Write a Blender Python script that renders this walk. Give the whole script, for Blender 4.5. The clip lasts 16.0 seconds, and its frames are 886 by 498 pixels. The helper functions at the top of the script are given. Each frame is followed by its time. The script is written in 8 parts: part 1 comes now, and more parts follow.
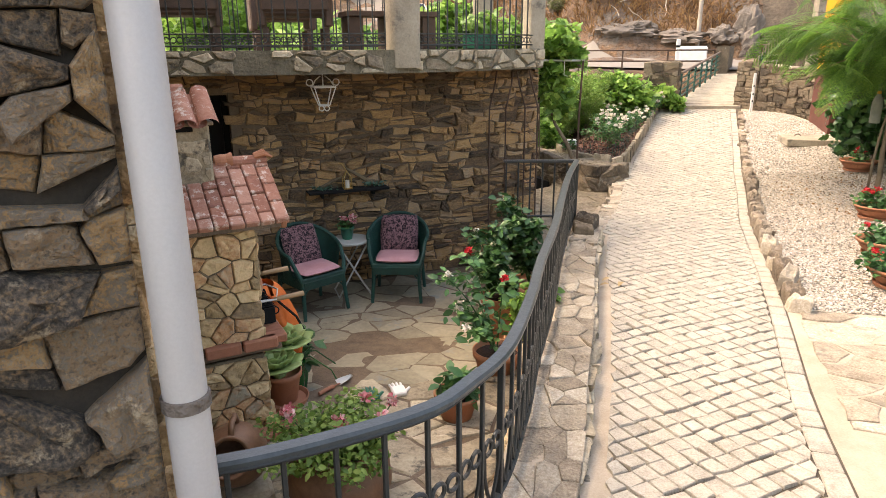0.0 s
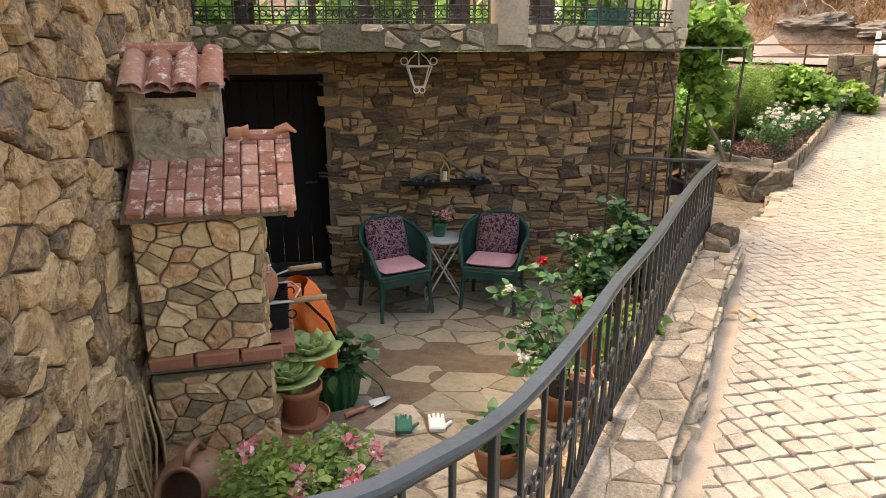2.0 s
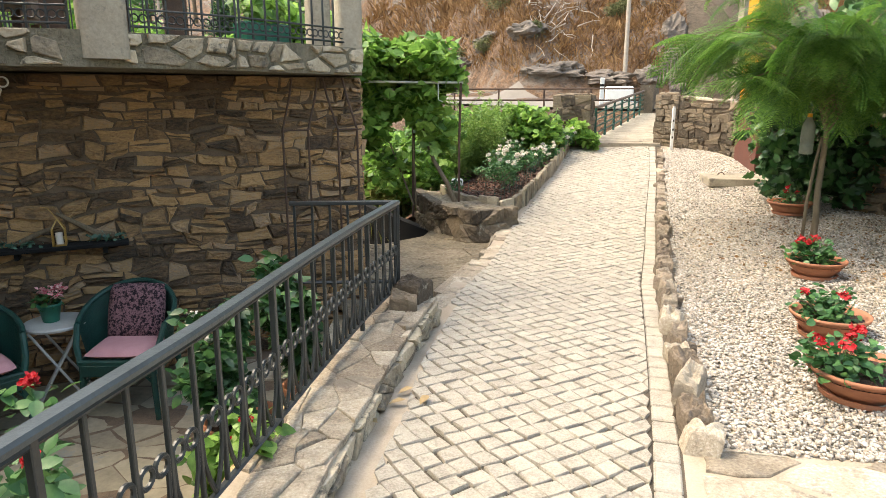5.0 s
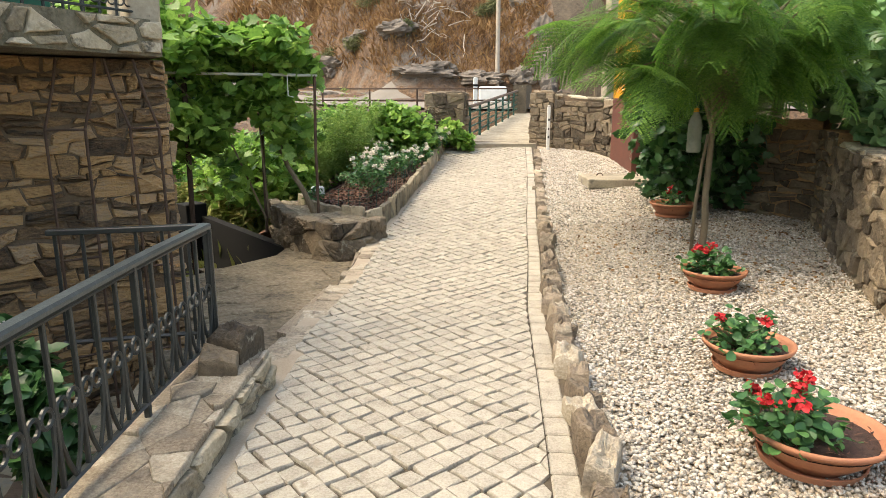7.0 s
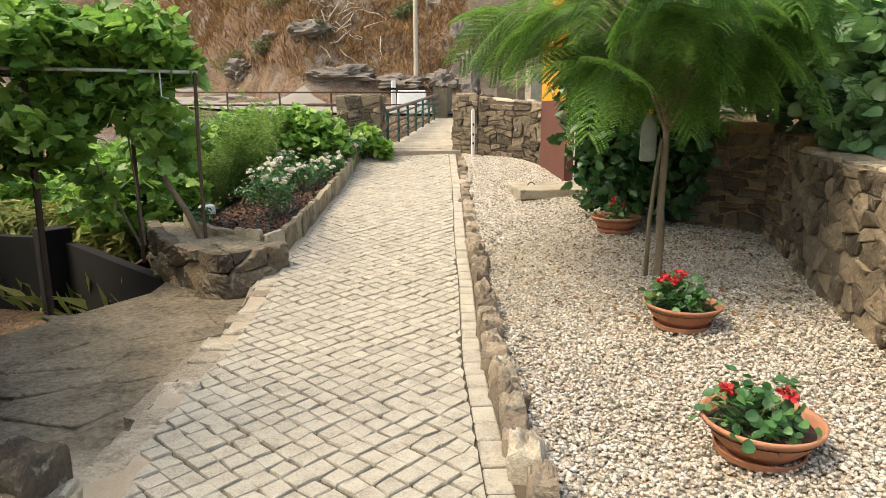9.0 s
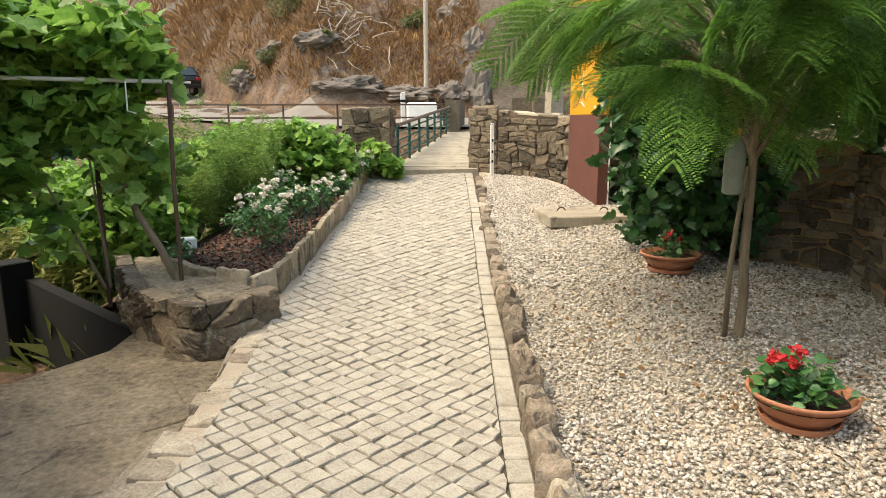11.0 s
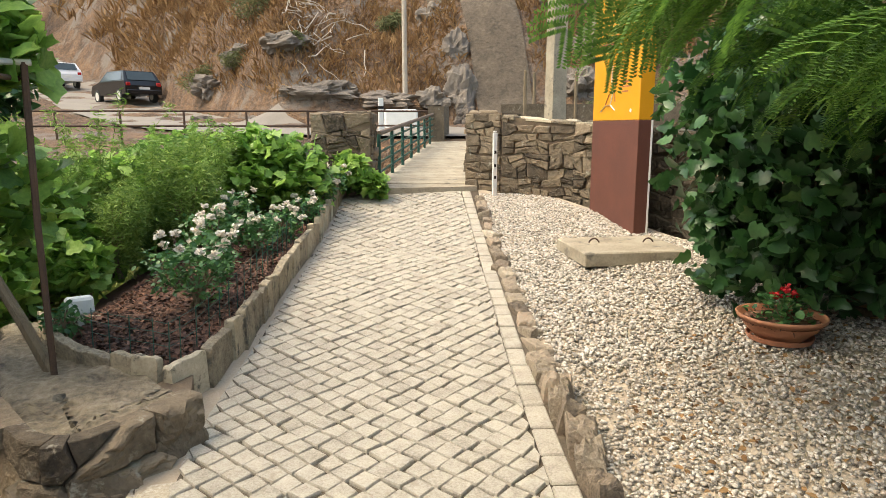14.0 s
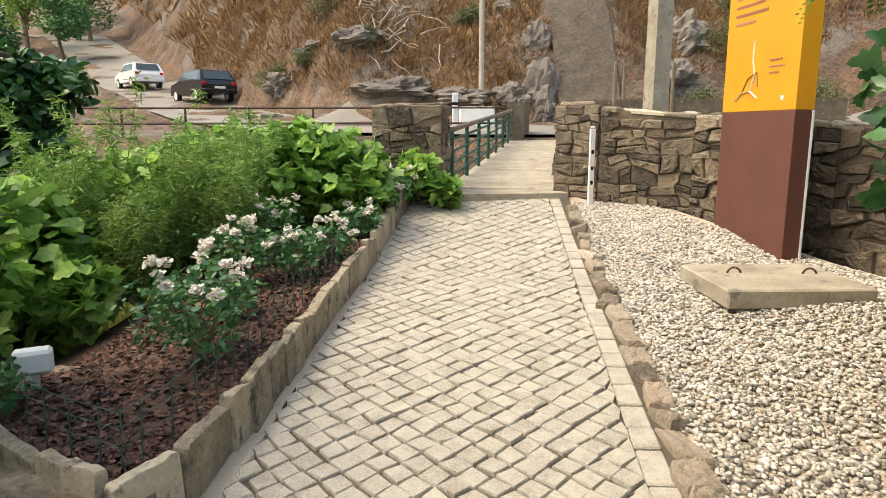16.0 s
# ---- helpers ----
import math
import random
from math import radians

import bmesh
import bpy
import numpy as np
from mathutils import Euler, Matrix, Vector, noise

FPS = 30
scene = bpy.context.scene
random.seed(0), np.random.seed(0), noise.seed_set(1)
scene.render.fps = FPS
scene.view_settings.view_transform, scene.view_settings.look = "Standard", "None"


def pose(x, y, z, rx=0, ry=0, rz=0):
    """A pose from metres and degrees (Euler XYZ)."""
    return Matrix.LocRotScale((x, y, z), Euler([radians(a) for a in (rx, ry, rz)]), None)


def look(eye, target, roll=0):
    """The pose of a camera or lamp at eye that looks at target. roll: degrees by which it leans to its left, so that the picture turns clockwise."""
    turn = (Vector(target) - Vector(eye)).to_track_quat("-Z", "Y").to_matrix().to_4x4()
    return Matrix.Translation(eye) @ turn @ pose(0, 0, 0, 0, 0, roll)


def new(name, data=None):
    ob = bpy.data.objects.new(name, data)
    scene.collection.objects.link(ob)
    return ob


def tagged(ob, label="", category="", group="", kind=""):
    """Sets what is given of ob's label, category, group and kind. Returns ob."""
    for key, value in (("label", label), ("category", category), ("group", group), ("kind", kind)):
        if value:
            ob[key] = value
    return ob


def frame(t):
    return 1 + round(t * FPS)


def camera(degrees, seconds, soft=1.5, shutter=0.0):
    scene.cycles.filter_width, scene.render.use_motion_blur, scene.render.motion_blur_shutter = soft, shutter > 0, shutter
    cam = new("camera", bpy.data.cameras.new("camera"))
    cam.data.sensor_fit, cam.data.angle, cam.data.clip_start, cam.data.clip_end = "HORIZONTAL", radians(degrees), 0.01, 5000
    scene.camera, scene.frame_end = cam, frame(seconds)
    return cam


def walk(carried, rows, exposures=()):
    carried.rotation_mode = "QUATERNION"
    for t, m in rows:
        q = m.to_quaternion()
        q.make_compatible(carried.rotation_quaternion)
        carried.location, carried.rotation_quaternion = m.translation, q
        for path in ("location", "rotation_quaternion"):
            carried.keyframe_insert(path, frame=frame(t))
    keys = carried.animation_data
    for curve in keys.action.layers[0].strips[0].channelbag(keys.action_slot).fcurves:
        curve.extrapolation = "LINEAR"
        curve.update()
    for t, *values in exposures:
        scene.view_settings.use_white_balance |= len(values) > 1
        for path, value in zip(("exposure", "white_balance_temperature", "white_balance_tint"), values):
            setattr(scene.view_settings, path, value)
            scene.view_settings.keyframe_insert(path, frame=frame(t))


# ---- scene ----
cam = camera(68.4, 16.0, soft=0.8)
PATH = [
    (0, (0.125, -0.293, 1.534), (0.069, 1.618, 0.947), -0.4),
    (0.5, (0.25, -0.084, 1.479), (0.093, 1.812, 0.861), -0.3),
    (1, (0.309, 0.119, 1.442), (0.045, 2.005, 0.832), -0.2),
    (1.5, (0.373, 0.313, 1.4), (-0.016, 2.182, 0.804), -0.2),
    (2, (0.542, 0.501, 1.343), (0.035, 2.344, 0.755), -0.1),
    (2.5, (0.707, 0.694, 1.317), (0.151, 2.533, 0.762), -0.0),
    (3, (0.863, 0.918, 1.293), (0.362, 2.779, 0.757), 0.0),
    (3.5, (1.102, 1.124, 1.231), (0.74, 3.022, 0.716), 0.0),
    (4, (1.29, 1.339, 1.199), (1.119, 3.272, 0.711), 0.0),
    (4.5, (1.359, 1.6, 1.168), (1.332, 3.547, 0.71), 0.1),
    (5, (1.433, 1.828, 1.143), (1.522, 3.775, 0.692), 0.0),
    (5.2, (1.481, 1.923, 1.136), (1.62, 3.868, 0.689), -0.1),
    (7.3, (1.784, 3.055, 1.054), (2.262, 4.945, 0.607), 0.0),
    (7.5, (1.803, 3.174, 1.053), (2.304, 5.057, 0.604), -0.0),
    (8, (1.882, 3.428, 1.042), (2.441, 5.297, 0.602), -0.0),
    (8.5, (2.022, 3.677, 1.033), (2.646, 5.528, 0.602), -0.1),
    (9, (2.094, 3.936, 1.021), (2.761, 5.772, 0.594), -0.2),
    (9.5, (2.17, 4.227, 1.006), (2.829, 6.071, 0.598), -0.1),
    (9.7, (2.233, 4.327, 1.002), (2.877, 6.175, 0.591), -0.1),
    (11.8, (2.378, 5.499, 1.088), (3.042, 7.346, 0.704), 0.0),
    (12, (2.391, 5.619, 1.073), (3.081, 7.456, 0.684), 0.1),
    (12.5, (2.422, 5.937, 1.051), (3.163, 7.756, 0.678), -0.0),
    (13, (2.542, 6.196, 1.032), (3.288, 8.014, 0.66), -0.2),
    (13.5, (2.665, 6.506, 1.029), (3.417, 8.321, 0.658), -0.2),
    (14, (2.744, 6.866, 1.028), (3.469, 8.693, 0.662), -0.1),
    (14.5, (2.867, 7.18, 0.998), (3.534, 9.029, 0.632), -0.0),
    (15, (3.008, 7.515, 1.001), (3.64, 9.377, 0.636), -0.1),
    (15.5, (3.058, 7.864, 0.991), (3.647, 9.741, 0.627), -0.1),
    (16, (3.139, 8.184, 0.969), (3.656, 10.082, 0.604), -0.1),
]
walk(cam, [(t, look(eye, target, roll)) for t, eye, target, roll in PATH],
     exposures=[(0, 2.04, 8100, 15), (1.5, 2.07, 8400, 16), (2.5, 2.12, 8500, 16), (3.6, 2.4, 8000, 11), (5, 1.93, 7450, 7), (7.5, 1.7, 7700, 6), (9, 1.62, 7700, 5), (12, 1.58, 7600, 5), (16, 1.54, 7500, 6)])
# ---- world, sun, exposure ----
SUN_AZ, SUN_EL = radians(-82), radians(60)
world = bpy.data.worlds.new("sky")
scene.world = world
world.use_nodes = True
_bg = world.node_tree.nodes["Background"]
_sky = world.node_tree.nodes.new("ShaderNodeTexSky")
_sky.sky_type = "NISHITA"
_sky.sun_disc = False
_sky.sun_elevation = SUN_EL
_sky.sun_rotation = SUN_AZ
_sky.dust_density = 4.0
_sky.air_density = 1.2
world.node_tree.links.new(_sky.outputs[0], _bg.inputs[0])
_bg.inputs[1].default_value = 0.15
_sun = bpy.data.lights.new("sun", "SUN")
_sun.energy = 0.5
_sun.angle = radians(16)
_sun.color = (1.0, 0.93, 0.82)
sun = new("sun", _sun)
_sd = Vector((math.sin(SUN_AZ) * math.cos(SUN_EL), math.cos(SUN_AZ) * math.cos(SUN_EL), math.sin(SUN_EL)))
sun.matrix_world = look(_sd * 50, (0, 0, 0))


# ---- materials ----
def ramp_mat(name, cols, scale=6.0, rough=0.85, bump=0.4, fine=60.0, vary=0.5, spots=None, spot_scale=9.0, spot_at=0.62,
             metal=0.0, leafy=0.0, stretch=(1, 1, 1), bump_dist=0.01, grain=0.6):
    """A material whose colour runs over cols: by piece (object and island), by a broad noise and by a fine grain."""
    m = bpy.data.materials.new(name)
    m.use_nodes = True
    nt = m.node_tree
    b = nt.nodes["Principled BSDF"]

    def nd(kind, **kw):
        n = nt.nodes.new(kind)
        for k, v in kw.items():
            n.inputs[k].default_value = v
        return n

    def ma(op, a, c):
        n = nt.nodes.new("ShaderNodeMath")
        n.operation = op
        for i, s in enumerate((a, c)):
            if isinstance(s, (int, float)):
                n.inputs[i].default_value = s
            else:
                nt.links.new(s, n.inputs[i])
        return n.outputs[0]

    geo = nt.nodes.new("ShaderNodeNewGeometry")
    oi = nt.nodes.new("ShaderNodeObjectInfo")
    mp = nt.nodes.new("ShaderNodeMapping")
    mp.inputs["Scale"].default_value = stretch
    nt.links.new(geo.outputs["Position"], mp.inputs[0])
    n1 = nd("ShaderNodeTexNoise", Scale=scale, Detail=5.0, Roughness=0.6)
    n2 = nd("ShaderNodeTexNoise", Scale=fine, Detail=4.0, Roughness=0.65)
    for n in (n1, n2):
        nt.links.new(mp.outputs[0], n.inputs["Vector"])
    pick = ma("FRACT", ma("ADD", oi.outputs["Random"], geo.outputs["Random Per Island"]), 0.0)
    f = ma("ADD", ma("MULTIPLY", pick, vary), ma("MULTIPLY", n1.outputs[0], 1.0 - vary * 0.55))
    f = ma("ADD", f, ma("MULTIPLY", ma("SUBTRACT", n2.outputs[0], 0.5), grain))
    f = ma("SUBTRACT", f, 0.22)
    rp = nt.nodes.new("ShaderNodeValToRGB")
    els = rp.color_ramp.elements
    while len(els) < len(cols):
        els.new(0.5)
    for i, c in enumerate(cols):
        els[i].position = i / max(1, len(cols) - 1)
        els[i].color = (*c, 1)
    nt.links.new(f, rp.inputs[0])
    col = rp.outputs[0]
    if spots:
        n3 = nd("ShaderNodeTexNoise", Scale=spot_scale, Detail=6.0, Roughness=0.7)
        nt.links.new(mp.outputs[0], n3.inputs["Vector"])
        r3 = nt.nodes.new("ShaderNodeValToRGB")
        r3.color_ramp.elements[0].position = spot_at - 0.04
        r3.color_ramp.elements[1].position = spot_at + 0.06
        nt.links.new(n3.outputs[0], r3.inputs[0])
        mx = nt.nodes.new("ShaderNodeMix")
        mx.data_type = "RGBA"
        nt.links.new(r3.outputs[0], mx.inputs[0])
        nt.links.new(col, mx.inputs[6])
        mx.inputs[7].default_value = (*spots, 1)
        col = mx.outputs[2]
    nt.links.new(col, b.inputs["Base Color"])
    b.inputs["Roughness"].default_value = rough
    b.inputs["Metallic"].default_value = metal
    if bump:
        bp = nd("ShaderNodeBump", Strength=bump, Distance=bump_dist)
        h = ma("ADD", n2.outputs[0], ma("MULTIPLY", n1.outputs[0], 1.5))
        nt.links.new(h, bp.inputs["Height"])
        nt.links.new(bp.outputs[0], b.inputs["Normal"])
    if leafy:
        tr = nt.nodes.new("ShaderNodeBsdfTranslucent")
        nt.links.new(col, tr.inputs[0])
        mix = nt.nodes.new("ShaderNodeMixShader")
        mix.inputs[0].default_value = leafy
        nt.links.new(b.outputs[0], mix.inputs[1])
        nt.links.new(tr.outputs[0], mix.inputs[2])
        nt.links.new(mix.outputs[0], nt.nodes["Material Output"].inputs[0])
    return m


SLATE = ramp_mat("rubble_stone", [(0.119, 0.0907, 0.0627), (0.28, 0.189, 0.105), (0.532, 0.349, 0.175), (0.672, 0.469, 0.245), (0.7, 0.547, 0.336), (0.504, 0.252, 0.105)],
                 scale=7, fine=28, vary=0.6, bump=1.0, bump_dist=0.03, spots=(0.42, 0.4, 0.33), spot_scale=7, spot_at=0.66)
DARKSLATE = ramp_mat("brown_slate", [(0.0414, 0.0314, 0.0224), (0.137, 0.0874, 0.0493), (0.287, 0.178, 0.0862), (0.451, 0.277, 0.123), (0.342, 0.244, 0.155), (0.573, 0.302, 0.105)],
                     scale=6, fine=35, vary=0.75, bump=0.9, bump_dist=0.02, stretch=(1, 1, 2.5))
# dark grey-brown stone, darkened further to put the overhang's shade into the colour
PIERSTONE = ramp_mat("grey_brown_darkened_rubble", [(0.0402, 0.0298, 0.02), (0.0982, 0.0751, 0.0491), (0.169, 0.13, 0.0856), (0.25, 0.192, 0.126), (0.197, 0.133, 0.0744)],
                     scale=6, fine=35, vary=0.6, bump=0.9, bump_dist=0.02, spots=(0.3, 0.28, 0.22), spot_scale=9, spot_at=0.64)
TANSTONE = ramp_mat("rounded_tan_stone", [(0.194, 0.143, 0.0836), (0.363, 0.253, 0.131), (0.557, 0.396, 0.206), (0.702, 0.517, 0.29), (0.508, 0.275, 0.131), (0.411, 0.352, 0.243)],
                    scale=7, fine=34, vary=0.85, bump=0.8, bump_dist=0.015)
LIMEMORTAR = ramp_mat("pale_lime_mortar", [(0.14, 0.105, 0.065), (0.21, 0.16, 0.1), (0.29, 0.23, 0.15)], scale=9, fine=70, vary=0.1, bump=0.6)
MORTAR = ramp_mat("earth_mortar", [(0.091, 0.065, 0.043), (0.182, 0.13, 0.083), (0.299, 0.215, 0.137)], scale=9, fine=80, vary=0.1, bump=0.7)
CONCRETE = ramp_mat("weathered_concrete", [(0.2, 0.165, 0.115), (0.4, 0.35, 0.26), (0.52, 0.47, 0.37)], scale=4, fine=50, vary=0.15, bump=0.4,
                    spots=(0.16, 0.14, 0.11), spot_scale=6, spot_at=0.6)
LICHEN = ramp_mat("lichened_stone", [(0.12, 0.096, 0.066), (0.312, 0.258, 0.174), (0.492, 0.42, 0.3), (0.648, 0.576, 0.444)], scale=7, fine=50, vary=0.5, bump=0.6,
                  spots=(0.09, 0.08, 0.06), spot_scale=8, spot_at=0.58)
WALLTOP = ramp_mat("pale_wall_stone", [(0.146, 0.112, 0.0784), (0.291, 0.241, 0.174), (0.448, 0.392, 0.302), (0.672, 0.627, 0.538)], scale=8, fine=70, vary=0.5, grain=1.1, bump=0.9,
                   spots=(0.2, 0.17, 0.13), spot_scale=5, spot_at=0.58)
COBBLE = ramp_mat("granite_cobble", [(0.25, 0.22, 0.175), (0.38, 0.345, 0.28), (0.46, 0.425, 0.35), (0.55, 0.51, 0.43)], scale=9, fine=95, vary=0.16, grain=1.3, bump=0.9, bump_dist=0.006,
                  spots=(0.29, 0.25, 0.19), spot_scale=13, spot_at=0.63)
JOINT = ramp_mat("joint_sand", [(0.055, 0.042, 0.028), (0.11, 0.085, 0.055), (0.19, 0.15, 0.1)], scale=5, fine=90, vary=0.1, bump=0.6)
SAND = ramp_mat("pale_earth", [(0.3, 0.24, 0.17), (0.45, 0.38, 0.29), (0.56, 0.5, 0.4)], scale=4, fine=90, vary=0.1, bump=0.5)
PEBBLE = ramp_mat("river_pebbles", [(0.12, 0.105, 0.085), (0.27, 0.24, 0.195), (0.42, 0.385, 0.325), (0.56, 0.52, 0.45), (0.35, 0.27, 0.19), (0.66, 0.63, 0.57)], scale=3, fine=120, vary=0.95, bump=0.15,
                  rough=0.75)
FLAG = ramp_mat("patio_flagstone", [(0.163, 0.144, 0.1), (0.25, 0.222, 0.156), (0.338, 0.3, 0.213), (0.413, 0.369, 0.269)], scale=4, fine=22, vary=0.4, grain=0.8, bump=0.3, rough=0.7,
                spots=(0.2, 0.22, 0.21), spot_scale=3, spot_at=0.62)
TERRA = ramp_mat("terracotta", [(0.33, 0.13, 0.07), (0.43, 0.19, 0.1), (0.5, 0.25, 0.15)], scale=5, fine=70, vary=0.25, bump=0.15, rough=0.75)
ROOFTILE = ramp_mat("lichened_roof_tile", [(0.2, 0.075, 0.05), (0.33, 0.14, 0.09), (0.46, 0.24, 0.17), (0.28, 0.12, 0.08)], scale=9, fine=60, vary=0.5, bump=0.4,
                    spots=(0.6, 0.5, 0.42), spot_scale=22, spot_at=0.58)
BRICK = ramp_mat("red_brick", [(0.24, 0.09, 0.05), (0.36, 0.15, 0.085), (0.45, 0.22, 0.13)], scale=6, fine=70, vary=0.5, bump=0.3)
OLDCLAY = ramp_mat("brown_glazed_clay", [(0.14, 0.065, 0.035), (0.27, 0.14, 0.075), (0.4, 0.24, 0.14)], scale=6, fine=50, vary=0.1, bump=0.2, rough=0.5)
# lighter than IRON: wear plus the top's highlight, put into the colour
HANDRAIL = ramp_mat("worn_iron_paint_with_sheen", [(0.033, 0.042, 0.045), (0.06, 0.075, 0.0795), (0.128, 0.15, 0.156)], scale=9, fine=60, vary=0.1, bump=0.15, rough=0.33)
IRON = ramp_mat("dark_green_iron_paint", [(0.015, 0.018, 0.018), (0.03, 0.036, 0.036), (0.05, 0.058, 0.058)], scale=9, fine=80, vary=0.1, bump=0.12, rough=0.38)
RUST = ramp_mat("rusty_rod", [(0.04, 0.025, 0.018), (0.09, 0.05, 0.03), (0.13, 0.075, 0.045)], scale=9, fine=90, vary=0.1, bump=0.3, rough=0.8)
PVC = ramp_mat("white_pvc", [(0.36, 0.355, 0.34), (0.42, 0.415, 0.4), (0.47, 0.465, 0.45)], scale=2, fine=120, vary=0.0, bump=0.04, rough=0.4)
WHITEPAINT = ramp_mat("white_paint", [(0.66, 0.65, 0.6), (0.78, 0.77, 0.73), (0.82, 0.81, 0.78)], scale=4, fine=70, vary=0.05, bump=0.06, rough=0.5)
GREYPAINT = ramp_mat("pale_grey_metal_paint", [(0.42, 0.42, 0.38), (0.55, 0.55, 0.5), (0.62, 0.62, 0.57)], scale=5, fine=70, vary=0.05, bump=0.06, rough=0.45)
WICKER = ramp_mat("green_painted_wicker", [(0.004, 0.03, 0.022), (0.008, 0.065, 0.048), (0.015, 0.1, 0.075)], scale=12, fine=140, vary=0.35, bump=0.5, rough=0.5)
PINK = ramp_mat("pink_cotton", [(0.5, 0.24, 0.25), (0.62, 0.34, 0.35), (0.7, 0.43, 0.43)], scale=7, fine=160, vary=0.1, bump=0.3, rough=0.95)
PAISLEY = ramp_mat("dark_patterned_cloth", [(0.01, 0.006, 0.008), (0.025, 0.012, 0.016), (0.3, 0.16, 0.17), (0.03, 0.012, 0.018), (0.5, 0.32, 0.31), (0.12, 0.04, 0.06)], scale=30, fine=75, vary=0.0, grain=1.2, bump=0.2, rough=0.95)
# the doorway's darkness is put into this near-black colour; door and room walls share it
BLACKDOOR = ramp_mat("near_black_doorway", [(0.002, 0.0015, 0.0012), (0.004, 0.003, 0.0025), (0.008, 0.006, 0.004)], scale=3, fine=50, vary=0.3, bump=0.2, rough=0.95, stretch=(6, 6, 0.6))
BLACK = ramp_mat("matt_black", [(0.0024, 0.0024, 0.0024), (0.0048, 0.0048, 0.0048), (0.008, 0.008, 0.0076)], scale=4, fine=60, vary=0.1, bump=0.2, rough=1.0)
BROWNWOOD = ramp_mat("brown_wicker", [(0.05, 0.03, 0.02), (0.11, 0.065, 0.042), (0.17, 0.1, 0.065)], scale=10, fine=130, vary=0.2, bump=0.4, rough=0.7)
HANDLE = ramp_mat("light_wood_handle", [(0.3, 0.18, 0.09), (0.42, 0.27, 0.14), (0.5, 0.34, 0.2)], scale=10, fine=90, vary=0.1, bump=0.1, rough=0.6)
ORANGE = ramp_mat("orange_nylon", [(0.55, 0.1, 0.015), (0.72, 0.16, 0.02), (0.8, 0.22, 0.04)], scale=9, fine=90, vary=0.05, bump=0.2, rough=0.6)
GREENGLAZE = ramp_mat("green_glaze", [(0.003, 0.06, 0.015), (0.006, 0.13, 0.03), (0.015, 0.22, 0.06)], scale=8, fine=50, vary=0.05, bump=0.05, rough=0.16)
GREENPLASTIC = ramp_mat("green_plastic", [(0.01, 0.1, 0.06), (0.015, 0.16, 0.1), (0.02, 0.2, 0.13)], scale=5, fine=60, vary=0.05, bump=0.03, rough=0.4)
MULCH = ramp_mat("bark_mulch", [(0.018, 0.009, 0.006), (0.05, 0.024, 0.015), (0.11, 0.05, 0.03), (0.2, 0.1, 0.065)], scale=14, fine=90, vary=0.9, bump=0.6, grain=1.0)
LAND = ramp_mat("trodden_landing", [(0.07, 0.055, 0.035), (0.2, 0.16, 0.105), (0.32, 0.27, 0.19), (0.46, 0.4, 0.3)], scale=3.0, fine=24, vary=0.1, bump=0.9, bump_dist=0.03, grain=0.9)
BARK = ramp_mat("tree_bark", [(0.1, 0.075, 0.045), (0.22, 0.165, 0.1), (0.33, 0.26, 0.17)], scale=9, fine=60, vary=0.1, bump=0.5, stretch=(3, 3, 0.6))
DEADWOOD = ramp_mat("bleached_branch", [(0.3, 0.25, 0.19), (0.45, 0.39, 0.32), (0.55, 0.5, 0.42)], scale=6, fine=60, vary=0.5, bump=0.3)
YELLOW = ramp_mat("yellow_sign_enamel", [(0.62, 0.27, 0.012), (0.7, 0.32, 0.018), (0.74, 0.36, 0.03)], scale=2, fine=90, vary=0.0, bump=0.03, rough=0.4)
CORTEN = ramp_mat("rusted_steel", [(0.085, 0.03, 0.02), (0.13, 0.043, 0.027), (0.17, 0.06, 0.036)], scale=2.5, fine=80, vary=0.0, bump=0.1, rough=0.65)
GREENRAIL = ramp_mat("green_rail_paint", [(0.008, 0.05, 0.035), (0.015, 0.08, 0.058), (0.03, 0.11, 0.085)], scale=6, fine=70, vary=0.1, bump=0.1, rough=0.45)
WOODRAIL = ramp_mat("weathered_handrail", [(0.12, 0.085, 0.06), (0.2, 0.145, 0.105), (0.28, 0.21, 0.16)], scale=6, fine=70, vary=0.2, bump=0.2, rough=0.7)
VINE = ramp_mat("vine_leaf", [(0.0607, 0.149, 0.027), (0.162, 0.317, 0.0607), (0.338, 0.54, 0.121), (0.675, 0.837, 0.27)], scale=1.6, fine=40, vary=0.6, bump=0.2, rough=0.42, leafy=0.48)
ROSELEAF = ramp_mat("rose_leaf", [(0.03, 0.095, 0.03), (0.05, 0.15, 0.045), (0.085, 0.21, 0.06), (0.16, 0.29, 0.075)], scale=3, fine=40, vary=0.7, bump=0.2, rough=0.45, leafy=0.25)
FERNLEAF = ramp_mat("feathery_leaf", [(0.08, 0.16, 0.03), (0.15, 0.26, 0.05), (0.25, 0.38, 0.08), (0.38, 0.48, 0.14)], scale=2, fine=30, vary=0.7, bump=0, rough=0.6, leafy=0.35)
MIMOSA = ramp_mat("mimosa_leaf", [(0.05, 0.13, 0.024), (0.1, 0.22, 0.04), (0.18, 0.33, 0.06), (0.33, 0.45, 0.1)], scale=1.6, fine=30, vary=0.6, bump=0, rough=0.5, leafy=0.45)
DARKLEAF = ramp_mat("dark_broad_leaf", [(0.014, 0.05, 0.015), (0.028, 0.09, 0.026), (0.055, 0.14, 0.04), (0.11, 0.22, 0.06)], scale=2, fine=30, vary=0.7, bump=0.1, rough=0.35, leafy=0.2)
